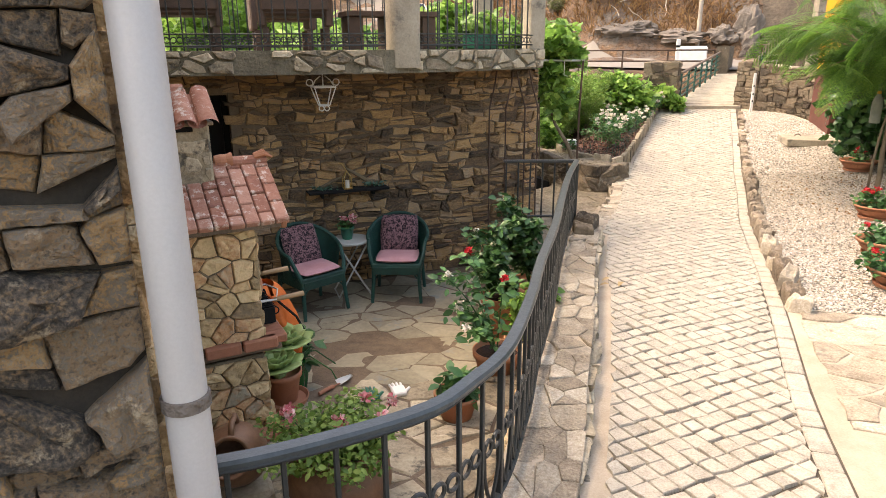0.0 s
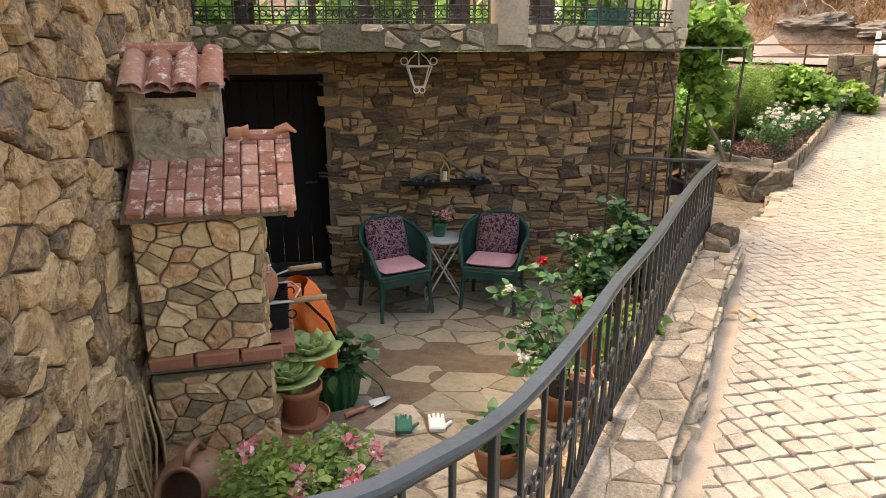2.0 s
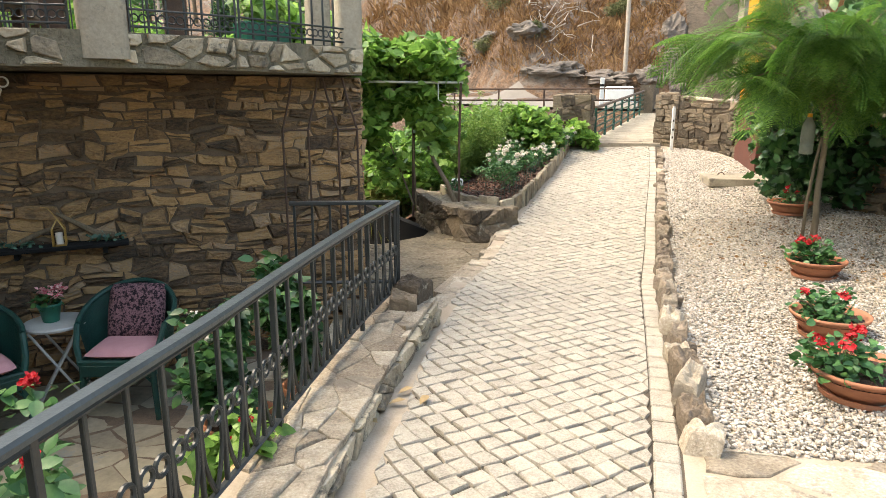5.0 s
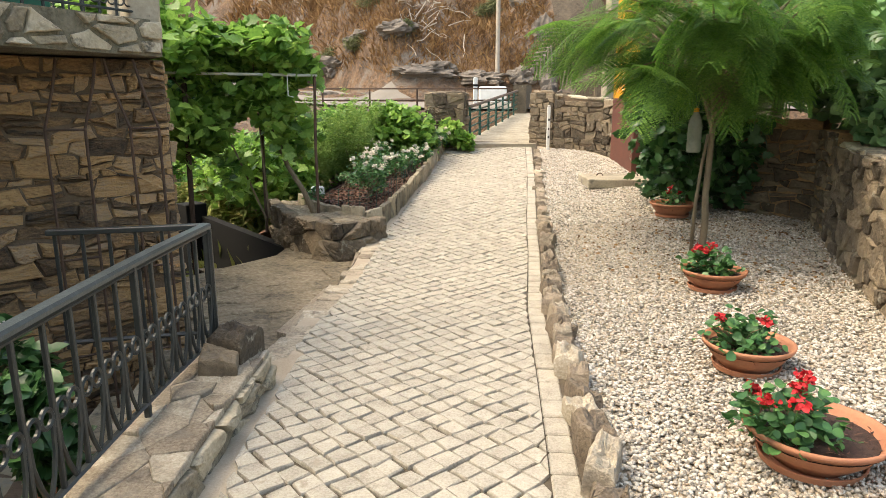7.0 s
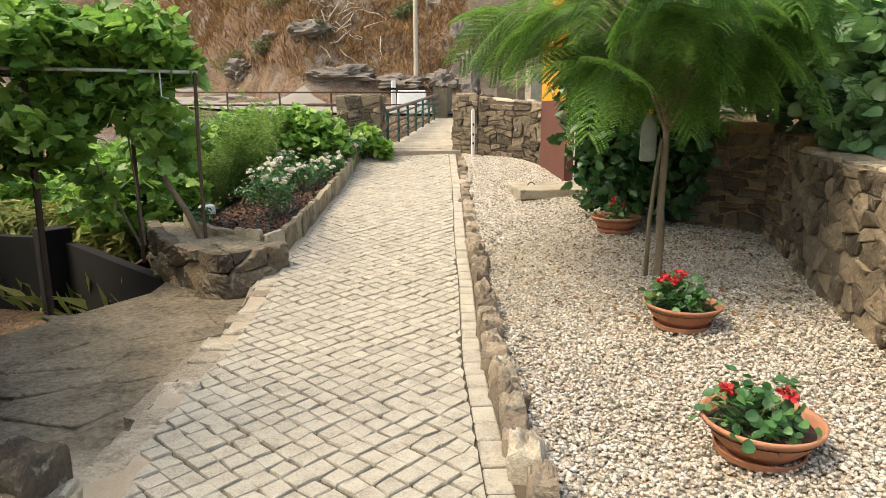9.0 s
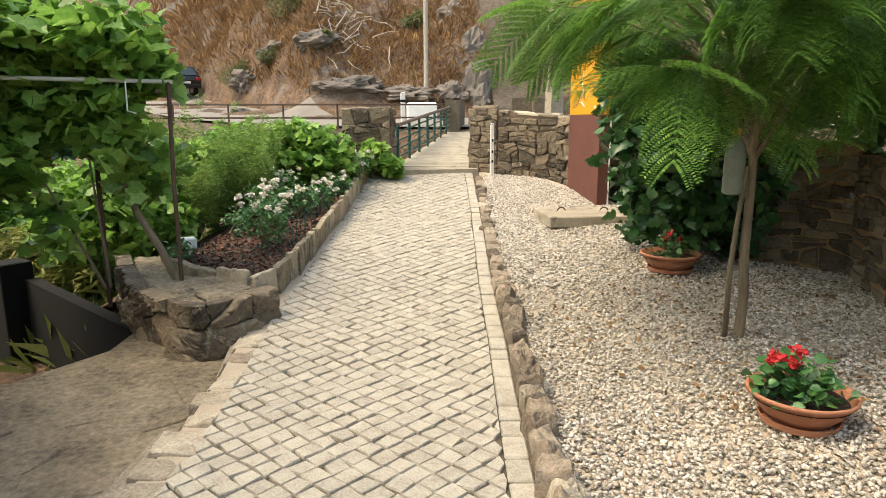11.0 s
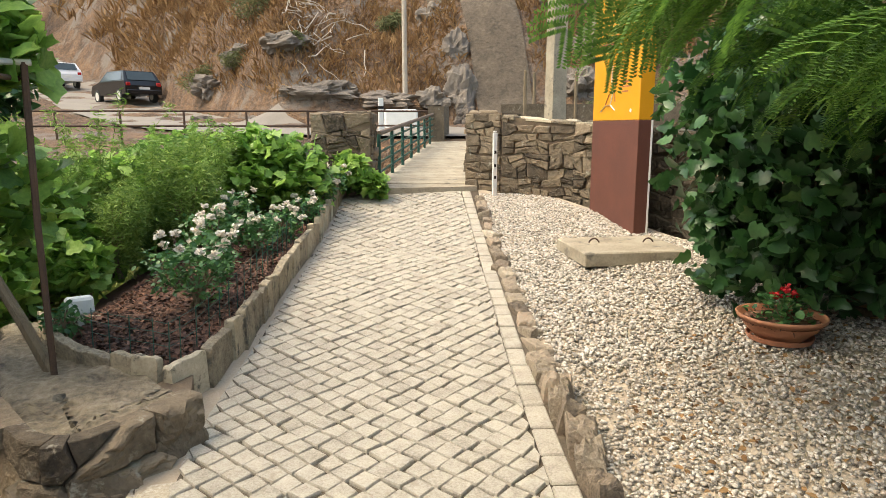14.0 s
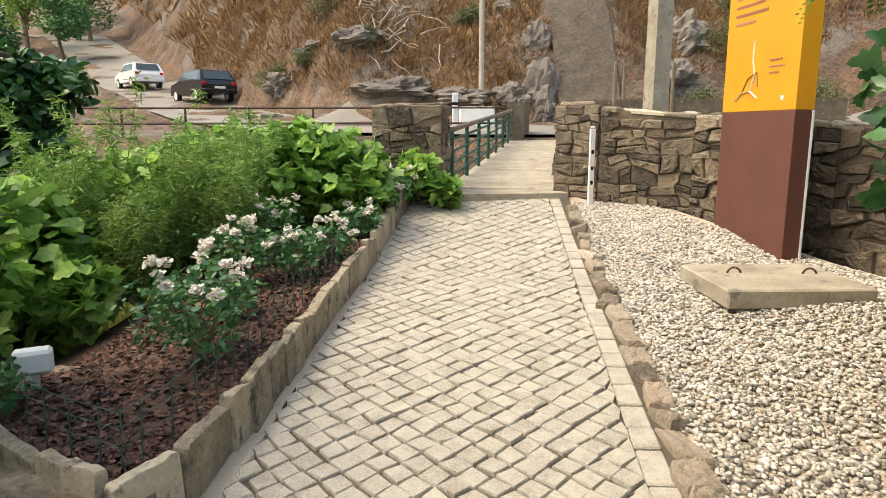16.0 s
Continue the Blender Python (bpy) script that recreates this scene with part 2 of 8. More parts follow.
IVY = ramp_mat("ivy_leaf", [(0.051, 0.128, 0.051), (0.119, 0.238, 0.0935), (0.221, 0.374, 0.153), (0.408, 0.578, 0.289)], scale=2, fine=30, vary=0.7, bump=0.1, rough=0.32, leafy=0.25)
SUCC = ramp_mat("succulent_leaf", [(0.17, 0.25, 0.07), (0.26, 0.35, 0.11), (0.36, 0.44, 0.18)], scale=8, fine=40, vary=0.6, bump=0.05, rough=0.45)
SCRUB = ramp_mat("olive_scrub", [(0.05, 0.06, 0.022), (0.1, 0.115, 0.042), (0.17, 0.18, 0.075), (0.25, 0.23, 0.11)], scale=1.5, fine=20, vary=0.7, bump=0, rough=0.8, leafy=0.2)
AGAVE = ramp_mat("agave_leaf", [(0.04, 0.1, 0.07), (0.07, 0.15, 0.1), (0.1, 0.2, 0.13)], scale=8, fine=40, vary=0.5, bump=0.05, rough=0.5)
WHITEPETAL = ramp_mat("white_petal", [(0.68, 0.6, 0.5), (0.78, 0.73, 0.65), (0.84, 0.8, 0.74)], scale=9, fine=40, vary=0.5, bump=0, rough=0.7, leafy=0.2)
PINKPETAL = ramp_mat("pink_petal", [(0.55, 0.08, 0.12), (0.72, 0.3, 0.3), (0.82, 0.62, 0.58)], scale=20, fine=40, vary=0.9, bump=0, rough=0.7, leafy=0.2)
REDPETAL = ramp_mat("red_petal", [(0.4, 0.006, 0.012), (0.55, 0.015, 0.025), (0.65, 0.05, 0.05)], scale=20, fine=40, vary=0.8, bump=0, rough=0.7, leafy=0.2)
DRYGRASS = ramp_mat("dry_grass", [(0.1, 0.05, 0.018), (0.2, 0.11, 0.045), (0.3, 0.175, 0.075), (0.38, 0.25, 0.12)], scale=0.7, fine=20, vary=0.6, bump=0, rough=0.9, leafy=0.2)
GREENGRASS = ramp_mat("rough_grass", [(0.1, 0.14, 0.03), (0.19, 0.22, 0.055), (0.3, 0.29, 0.1), (0.38, 0.32, 0.14)], scale=0.9, fine=20, vary=0.6, bump=0, rough=0.9, leafy=0.25)
HILL = ramp_mat("dry_hillside", [(0.045, 0.03, 0.02), (0.115, 0.068, 0.038), (0.2, 0.115, 0.06), (0.25, 0.155, 0.085), (0.15, 0.11, 0.075)], scale=0.7, fine=7, vary=0.0, bump=1.0, bump_dist=0.16, grain=1.0,
                spots=(0.17, 0.14, 0.115), spot_scale=0.45, spot_at=0.56)
ROAD = ramp_mat("pale_road", [(0.17, 0.15, 0.125), (0.23, 0.205, 0.17), (0.28, 0.25, 0.21)], scale=0.8, fine=20, vary=0.0, bump=0.3)
SLOPE = ramp_mat("grey_dirt_track", [(0.06, 0.045, 0.03), (0.12, 0.092, 0.063), (0.19, 0.15, 0.105)], scale=2.5, fine=9, vary=0.0, bump=0.9, bump_dist=0.08, grain=1.3)
ROCK = ramp_mat("grey_outcrop", [(0.09, 0.075, 0.065), (0.19, 0.16, 0.13), (0.31, 0.27, 0.22)], scale=1.6, fine=12, vary=0.4, bump=0.9, bump_dist=0.06)
CARWHITE = ramp_mat("white_car_paint", [(0.7, 0.7, 0.7), (0.78, 0.78, 0.78)], scale=1, fine=60, vary=0, bump=0, rough=0.25)
CARBLACK = ramp_mat("black_car_paint", [(0.008, 0.01, 0.012), (0.015, 0.018, 0.02)], scale=1, fine=60, vary=0, bump=0, rough=0.2)
GLASS = ramp_mat("dark_car_glass", [(0.03, 0.045, 0.05), (0.05, 0.07, 0.075)], scale=1, fine=60, vary=0, bump=0, rough=0.08)
TYRE = ramp_mat("tyre_rubber", [(0.015, 0.015, 0.015), (0.03, 0.03, 0.03)], scale=4, fine=60, vary=0, bump=0.1, rough=0.9)
LAMPRED = ramp_mat("red_lamp_glass", [(0.35, 0.01, 0.01), (0.5, 0.02, 0.02)], scale=4, fine=60, vary=0, bump=0, rough=0.2)
CLOUDY = ramp_mat("cloudy_plastic", [(0.2, 0.22, 0.17), (0.28, 0.3, 0.24), (0.36, 0.38, 0.31)], scale=6, fine=40, vary=0.0, bump=0.05, rough=0.25, leafy=0.3)
CORNERSTONE = ramp_mat("broken_corner_stone", [(0.035, 0.03, 0.024), (0.11, 0.088, 0.064), (0.25, 0.165, 0.09), (0.17, 0.15, 0.12), (0.36, 0.22, 0.095), (0.3, 0.23, 0.15)], scale=10, fine=75, vary=0.7, bump=1.0, bump_dist=0.022, grain=1.4,
                       spots=(0.42, 0.34, 0.23), spot_scale=14, spot_at=0.62)
DARKEARTH = ramp_mat("dark_earth", [(0.02, 0.016, 0.011), (0.05, 0.038, 0.026), (0.09, 0.07, 0.048)], scale=9, fine=80, vary=0.1, bump=0.7)
EDGEROCK = ramp_mat("brown_broken_rock", [(0.09, 0.07, 0.05), (0.2, 0.155, 0.11), (0.32, 0.26, 0.19), (0.36, 0.24, 0.16)], scale=9, fine=60, vary=0.6, bump=0.9, bump_dist=0.015, grain=1.0)
EDGEPLASTER = ramp_mat("mossy_plaster", [(0.09, 0.08, 0.05), (0.2, 0.175, 0.12), (0.34, 0.3, 0.22)], scale=7, fine=45, vary=0.1, bump=0.8, bump_dist=0.02, grain=1.0)
GOLD = ramp_mat("gilded_metal", [(0.4, 0.26, 0.08), (0.6, 0.42, 0.16)], scale=20, fine=60, vary=0.1, bump=0.1, rough=0.35, metal=0.9)
STRAW = ramp_mat("dry_straw", [(0.3, 0.2, 0.09), (0.42, 0.3, 0.15), (0.5, 0.38, 0.2)], scale=9, fine=60, vary=0.4, bump=0.1)
WHITECHALK = ramp_mat("white_line_paint", [(0.7, 0.68, 0.62), (0.8, 0.78, 0.74)], scale=20, fine=60, vary=0, bump=0, rough=0.7)


# ---- mesh helpers ----
class M:
    """Collects simple shapes into one mesh."""

    def __init__(self):
        self.V, self.F = [], []

    def add(self, V, F):
        k = len(self.V)
        self.V += [tuple(v) for v in V]
        self.F += [tuple(i + k for i in f) for f in F]
        return self

    def box(self, c, s, ch=0.004, m=None):
        h = [x / 2 for x in s]
        ch = min(ch, *(x * 0.45 for x in h))
        ids, V = {}, []
        for a in range(3):
            b, d = (a + 1) % 3, (a + 2) % 3
            for sa in (-1, 1):
                for sb in (-1, 1):
                    for sd in (-1, 1):
                        p = [0, 0, 0]
                        p[a], p[b], p[d] = sa * h[a], sb * (h[b] - ch), sd * (h[d] - ch)
                        key = [0, 0, 0]
                        key[a], key[b], key[d] = sa, sb, sd
                        ids[(a, *key)] = len(V)
                        V.append(p)
        F = []
        for a in range(3):
            b, d = (a + 1) % 3, (a + 2) % 3
            for sa in (-1, 1):
                q = []
                for sb, sd in ((-1, -1), (1, -1), (1, 1), (-1, 1)):
                    key = [0, 0, 0]
                    key[a], key[b], key[d] = sa, sb, sd
                    q.append(ids[(a, *key)])
                F.append(q if sa > 0 else q[::-1])
            for sa in (-1, 1):
                for sb in (-1, 1):
                    q = []
                    for ax, sd in ((a, -1), (a, 1), (b, 1), (b, -1)):
                        key = [0, 0, 0]
                        key[a], key[b], key[d] = sa, sb, sd
                        q.append(ids[(ax, *key)])
                    F.append(q)
        for sa in (-1, 1):
            for sb in (-1, 1):
                for sd in (-1, 1):
                    F.append([ids[(ax, sa, sb, sd)] for ax in range(3)])
        if m is not None:
            V = [m @ Vector(v) for v in V]
        return self.add([(v[0] + c[0], v[1] + c[1], v[2] + c[2]) for v in V], F)

    def tube(self, pts, r, n=8, r2=None, flat=1.0):
        pts = [Vector(p) for p in pts]
        V, F = [], []
        side = None
        for i, p in enumerate(pts):
            d = (pts[min(i + 1, len(pts) - 1)] - pts[max(i - 1, 0)]).normalized()
            if side is None:
                side = d.cross(Vector((0, 0, 1)) if abs(d.z) < 0.9 else Vector((1, 0, 0))).normalized()
            side = (side - d * side.dot(d)).normalized()
            up = side.cross(d)
            rr = r if r2 is None else r + (r2 - r) * i / max(1, len(pts) - 1)
            for k in range(n):
                a = math.tau * k / n
                V.append(p + side * math.cos(a) * rr + up * math.sin(a) * rr * flat)
        for i in range(len(pts) - 1):
            for k in range(n):
                F.append((i * n + k, i * n + (k + 1) % n, (i + 1) * n + (k + 1) % n, (i + 1) * n + k))
        F.append(tuple(range(n))[::-1])
        F.append(tuple((len(pts) - 1) * n + k for k in range(n)))
        return self.add(V, F)

    def lathe(self, prof, n=24, c=(0, 0, 0), sx=1.0, sy=1.0, m=None):
        V, F = [], []
        for r, z in prof:
            for k in range(n):
                a = math.tau * k / n
                v = Vector((r * math.cos(a) * sx, r * math.sin(a) * sy, z))
                V.append((m @ v if m is not None else v) + Vector(c))
        for i in range(len(prof) - 1):
            for k in range(n):
                F.append((i * n + k, i * n + (k + 1) % n, (i + 1) * n + (k + 1) % n, (i + 1) * n + k))
        F.append(tuple(range(n))[::-1])
        F.append(tuple((len(prof) - 1) * n + k for k in range(n)))
        return self.add(V, F)

    def grid(self, fn, nu, nv):
        V = [fn(i / nu, j / nv) for j in range(nv + 1) for i in range(nu + 1)]
        F = [(j * (nu + 1) + i, j * (nu + 1) + i + 1, (j + 1) * (nu + 1) + i + 1, (j + 1) * (nu + 1) + i) for j in range(nv) for i in range(nu)]
        return self.add(V, F)

    def poly(self, pts, z0, z1):
        """An upright prism over a plan outline."""
        n = len(pts)
        V = [(x, y, z0) for x, y in pts] + [(x, y, z1) for x, y in pts]
        F = [tuple(range(n))[::-1], tuple(range(n, 2 * n))] + [(i, (i + 1) % n, n + (i + 1) % n, n + i) for i in range(n)]
        return self.add(V, F)


def mesh_of(name, src, mat, smooth=False):
    me = bpy.data.meshes.new(name)
    if isinstance(src, M):
        me.from_pydata(src.V, [], src.F)
        if len(src.F) < 20000:
            bm = bmesh.new()
            bm.from_mesh(me)
            bmesh.ops.recalc_face_normals(bm, faces=bm.faces)
            bm.to_mesh(me)
            bm.free()
    else:
        V, F = src
        me.vertices.add(len(V))
        me.vertices.foreach_set("co", np.asarray(V, np.float32).ravel())
        F = np.asarray(F, np.int32)
        me.loops.add(F.size)
        me.loops.foreach_set("vertex_index", F.ravel())
        me.polygons.add(len(F))
        me.polygons.foreach_set("loop_start", np.arange(0, F.size, F.shape[1], dtype=np.int32))
        me.update(calc_edges=True)
    me.materials.append(mat)
    if smooth or name.startswith("cobble"):
        me.polygons.foreach_set("use_smooth", [smooth] * len(me.polygons))
    me.update()
    return me


def part(name, src, mat, parent, label="", smooth=False, at=None):
    ob = new(name, mesh_of(name, src, mat, smooth))
    ob.parent = parent
    if at is not None:
        ob.matrix_basis = at
    return tagged(ob, label)


def solid(name, src, mat, label, category, kind="", smooth=False, group="", at=None):
    ob = new(name, mesh_of(name, src, mat, smooth))
    if at is not None:
        ob.matrix_basis = at
    return tagged(ob, label, category, group, kind)


def thing(name, at, label, category, group="", kind=""):
    ob = new(name)
    ob.empty_display_size = 0.1
    ob.matrix_basis = at
    return tagged(ob, label, category, group, kind)


def arc(c, r, a0, a1, n, fn):
    return [fn(c[0] + r * math.cos(radians(a0 + (a1 - a0) * i / n)), c[1] + r * math.sin(radians(a0 + (a1 - a0) * i / n))) for i in range(n + 1)]


def voronoi(W, H, sx, sy, jit, rng, gap, jy=None, drop=0.2):
    """Irregular cells filling a W by H rectangle, about sx by sy each, drawn in by the gap."""
    nx, ny = max(1, round(W / sx)), max(1, round(H / sy))
    P = []
    jy = jit if jy is None else jy
    for j in range(-1, ny + 1):
        for i in range(-1, nx + 2):
            if rng.random() < drop:
                continue
            P.append(((i + 0.5 * (j % 2) + jit * rng.uniform(-0.6, 0.6)) / nx * W, (j + 0.5 + jy * rng.uniform(-0.6, 0.6)) / ny * H))
    P = np.array(P) * (1.0 / sx, 1.0 / sy)
    out = []
    Wn, Hn = W / sx, H / sy
    for p in P:
        if not (-0.4 < p[0] < Wn + 0.4 and -0.4 < p[1] < Hn + 0.4):
            continue
        d = np.abs(P - p).max(1)
        near = P[(d < 3.6) & (d > 1e-6)]
        cell = [(0, 0), (Wn, 0), (Wn, Hn), (0, Hn)]
        for q in near:
            nx_, ny_ = q - p
            c = ((q * q).sum() - (p * p).sum()) / 2
            res = []
            for k in range(len(cell)):
                a, b = cell[k], cell[(k + 1) % len(cell)]
                fa, fb = a[0] * nx_ + a[1] * ny_ - c, b[0] * nx_ + b[1] * ny_ - c
                if fa <= 0:
                    res.append(a)
                if fa * fb < 0:
                    t = fa / (fa - fb)
                    res.append((a[0] + (b[0] - a[0]) * t, a[1] + (b[1] - a[1]) * t))
            cell = res
            if len(cell) < 3:
                break
        if len(cell) < 3:
            continue
        poly = [(x * sx, y * sy) for x, y in cell]
        cx, cy = sum(x for x, y in poly) / len(poly), sum(y for x, y in poly) / len(poly)
        keep = []
        for x, y in poly:
            dd = math.hypot(x - cx, y - cy)
            if keep and math.hypot(x - keep[-1][0], y - keep[-1][1]) < gap * 1.5:
                continue
            f = max(0.2, 1 - gap / max(dd, 1e-3) * rng.uniform(0.8, 1.5))
            keep.append((cx + (x - cx) * f, cy + (y - cy) * f))
        if len(keep) >= 3:
            out.append((keep, cx, cy))
    return out


def courses(W, H, hs, ws, rng, gap, amp=0.3):
    """Rough courses of squared rubble filling a W by H rectangle; the beds wander and some stones are split."""
    out, v, row = [], 0.0, 0
    seed = rng.uniform(0, 99)
    bed = lambda u, r, h: 0.0 if r == 0 else amp * h * noise.noise((u * 2.2 / max(0.1, ws[1]), r * 7.3 + seed, 0.5))
    h = rng.uniform(*hs)
    while v < H - 1e-3:
        hn = rng.uniform(*hs)
        if H - v - h < hs[0]:
            h = H - v
        u, s0 = 0.0, 0.0
        last = v + h >= H - 1e-3
        while u < W - 1e-3:
            w = rng.uniform(*ws) * (0.6 + 0.4 * h / hs[1])
            if W - u - w < ws[0] * 0.6:
                w = W - u
            s1 = rng.uniform(-0.22, 0.22) * h if u + w < W - 1e-3 else 0.0
            a, b = v + bed(u, row, h), v + bed(u + w, row, h)
            c = v + h + (0 if last else bed(u + w, row + 1, h))
            d = v + h + (0 if last else bed(u, row + 1, h))
            quads = [[(u - s0, a), (u + w - s1, b), (u + w + s1, c), (u + s0, d)]]
            if h > hs[0] * 1.5 and rng.random() < 0.3:
                f = rng.uniform(0.35, 0.65)
                m0, m1 = (u, a + (d - a) * f), (u + w, b + (c - b) * (f + rng.uniform(-0.12, 0.12)))
                quads = [[quads[0][0], quads[0][1], m1, m0], [m0, m1, quads[0][2], quads[0][3]]]
            for q in quads:
                cx, cy = sum(x for x, y in q) / 4, sum(y for x, y in q) / 4
                g1 = gap * rng.uniform(0.6, 1.7)
                q = [(x - math.copysign(min(g1, abs(x - cx) * 0.4), x - cx), y - math.copysign(min(g1, abs(y - cy) * 0.4), y - cy)) for x, y in q]
                k = rng.randrange(4)
                x, y = q[k]
                if rng.random() < 0.6:
                    (xp, yp), (xn, yn) = q[k - 1], q[(k + 1) % 4]
                    f = rng.uniform(0.12, 0.3)
                    q[k:k + 1] = [(x + (xp - x) * f, y + (yp - y) * f), (x + (xn - x) * f, y + (yn - y) * f)]
                out.append((q, cx, cy))
            u, s0 = u + w, s1
        v, h, row = v + h, hn, row + 1
    return out


def stone_from(poly, cx, cy, depth, proud, fn, rng, soft=0.16):
    """One stone over a cell: sides, a worn edge and a slightly uneven face."""
    rough_ = []
    for (x0, y0), (x1, y1) in zip(poly, poly[1:] + poly[:1]):
        L = math.hypot(x1 - x0, y1 - y0)
        j = rng.uniform(-0.07, 0.04) * L
        rough_.append((x0 + rng.uniform(-0.02, 0.02) * L, y0 + rng.uniform(-0.02, 0.02) * L))
        if L > 0.05:
            rough_.append(((x0 + x1) / 2 + (y1 - y0) / L * j, (y0 + y1) / 2 - (x1 - x0) / L * j))
    poly = rough_
    n = len(poly)
    V, F = [], []
    rad = max(0.02, max(math.hypot(x - cx, y - cy) for x, y in poly))
    am = min(0.14, 0.7 * proud / rad)
    tilt = (rng.uniform(-1, 1) * am, rng.uniform(-1, 1) * am)
    levels = ((1.0, -depth), (1.0, proud * 0.55), (1 - soft, proud), (0.5, proud * 1.08)) if rad > 0.05 else ((1.0, -depth), (1.0, proud * 0.55), (1 - soft, proud))
    for lev, (sh, h) in enumerate(levels):
        for x, y in poly:
            j = 0 if lev == 0 else rng.uniform(-0.24, 0.2) * proud
            u, v = cx + (x - cx) * sh, cy + (y - cy) * sh
            V.append(fn(u, v, h + j + (0 if lev == 0 else (u - cx) * tilt[0] + (v - cy) * tilt[1])))
    V.append(fn(cx, cy, proud * rng.uniform(0.9, 1.25)))
    for lev in range(len(levels) - 1):
        for k in range(n):
            F.append((lev * n + k, lev * n + (k + 1) % n, (lev + 1) * n + (k + 1) % n, (lev + 1) * n + k))
    for k in range(n):
        F.append(((len(levels) - 1) * n + k, (len(levels) - 1) * n + (k + 1) % n, len(levels) * n))
    return V, F


def rugged_stone(poly, cx, cy, depth, proud, fn, rng, step=0.022):
    """One big broken stone with a chipped edge and a knobbly face."""
    P = []
    for (x0, y0), (x1, y1) in zip(poly, poly[1:] + poly[:1]):
        k = max(1, int(math.hypot(x1 - x0, y1 - y0) / step))
        P += [(x0 + (x1 - x0) * i / k, y0 + (y1 - y0) * i / k) for i in range(k)]
    n, off = len(P), rng.uniform(0, 99)
    rad = max(math.hypot(x - cx, y - cy) for x, y in P)
    tilt = (rng.uniform(-0.16, 0.16), rng.uniform(-0.16, 0.16))
    rings = ((1.0, -depth), (1.0, 0.0), (0.985, 0.55), (0.94, 0.86), (0.85, 1.0), (0.7, 1.04), (0.5, 1.05), (0.28, 1.06))
    V, F = [], []
    for lev, (k, h) in enumerate(rings):
        for x, y in P:
            e = 1 + (0.05 * noise.noise((x * 14 + off, y * 14, 1.7)) + 0.03 * noise.noise((x * 45, y * 45, off)) if lev else 0)
            u, v = cx + (x - cx) * k * e, cy + (y - cy) * k * e
            if lev < 1:
                z = h
            else:
                crag = 0.5 * noise.noise((u * 7 + off, v * 7, 3.1)) + 0.6 * abs(noise.noise((u * 15, v * 15, off))) + 0.26 * noise.noise((u * 40, v * 40, off))
                z = proud * (h + crag * min(1.0, h + 0.3)) + ((u - cx) * tilt[0] + (v - cy) * tilt[1]) * min(1.0, proud / (0.12 * rad + 1e-6))
            V.append(fn(u, v, z))
    V.append(fn(cx, cy, proud * 1.06))
    for lev in range(len(rings) - 1):
        F += [(lev * n + i, lev * n + (i + 1) % n, (lev + 1) * n + (i + 1) % n, (lev + 1) * n + i) for i in range(n)]
    F += [((len(rings) - 1) * n + i, (len(rings) - 1) * n + (i + 1) % n, len(V) - 1) for i in range(n)]
    return V, F


def lay(parent, cells, fn, mat, rng, depth=0.04, proud=(0.01, 0.03), limit=300, first=None, keep=None, name="stone", soft=0.16, rugged=0.0):
    """Lays cells as stones: the first ones as pieces of their own, the rest as one joined part."""
    cells = [c for c in cells if keep is None or keep(c[1], c[2])]
    if first is not None:
        cells.sort(key=lambda c: first(c[1], c[2]))
    rest = M()
    for i, (poly, cx, cy) in enumerate(cells):
        pr_ = rng.uniform(*proud)
        V, F = rugged_stone(poly, cx, cy, depth, pr_, fn, rng, rugged) if rugged else stone_from(poly, cx, cy, depth, pr_, fn, rng, soft)
        if i < limit:
            part(name, M().add(V, F), mat, parent)
        else:
            rest.add(V, F)
    if rest.V:
        tagged(part(name + "_rest", rest, mat, parent), kind="stuff")


def wall_frame(p0, p1, z0):
    """A map (u, v, h) on an upright face from p0 to p1 in plan; h goes out to the right of that way."""
    d = Vector((p1[0] - p0[0], p1[1] - p0[1], 0))
    L = d.length
    d.normalize()
    nrm = Vector((d.y, -d.x, 0))
    o = Vector((p0[0], p0[1], z0))
    return (lambda u, v, h: o + d * u + Vector((0, 0, v)) + nrm * h), L, d, nrm


def scatter(name, pts, tmpl, mat, parent=None, size=(0.8, 1.2), rng=None, up=0.5, label="", yaw=None, kind=""):
    """Many copies of a small flat template (V, F), turned at random, in one mesh."""
    tv, tf = np.array(tmpl[0], float), np.array(tmpl[1], int)
    pts = np.asarray(pts, float)
    n = len(pts)
    g = np.random.default_rng(rng)
    z = g.normal(size=(n, 3)) * (1, 1, 0.6) + (0, 0, up * 2)
    z /= np.linalg.norm(z, axis=1)[:, None]
    a = g.uniform(0, math.tau, n)
    x = np.stack([np.cos(a), np.sin(a), np.zeros(n)], 1)
    x -= z * (x * z).sum(1)[:, None]
    x /= np.linalg.norm(x, axis=1)[:, None]
    y = np.cross(z, x)
    s = g.uniform(*size, n)[:, None, None]
    V = pts[:, None, :] + s * (tv[None, :, 0:1] * x[:, None] + tv[None, :, 1:2] * y[:, None] + tv[None, :, 2:3] * z[:, None])
    F = tf[None] + (np.arange(n) * len(tv))[:, None, None]
    src = (V.reshape(-1, 3), F.reshape(-1, tf.shape[1]))
    if parent is None:
        return new(name, mesh_of(name, src, mat))
    ob = part(name, src, mat, parent, label)
    return tagged(ob, kind=kind)


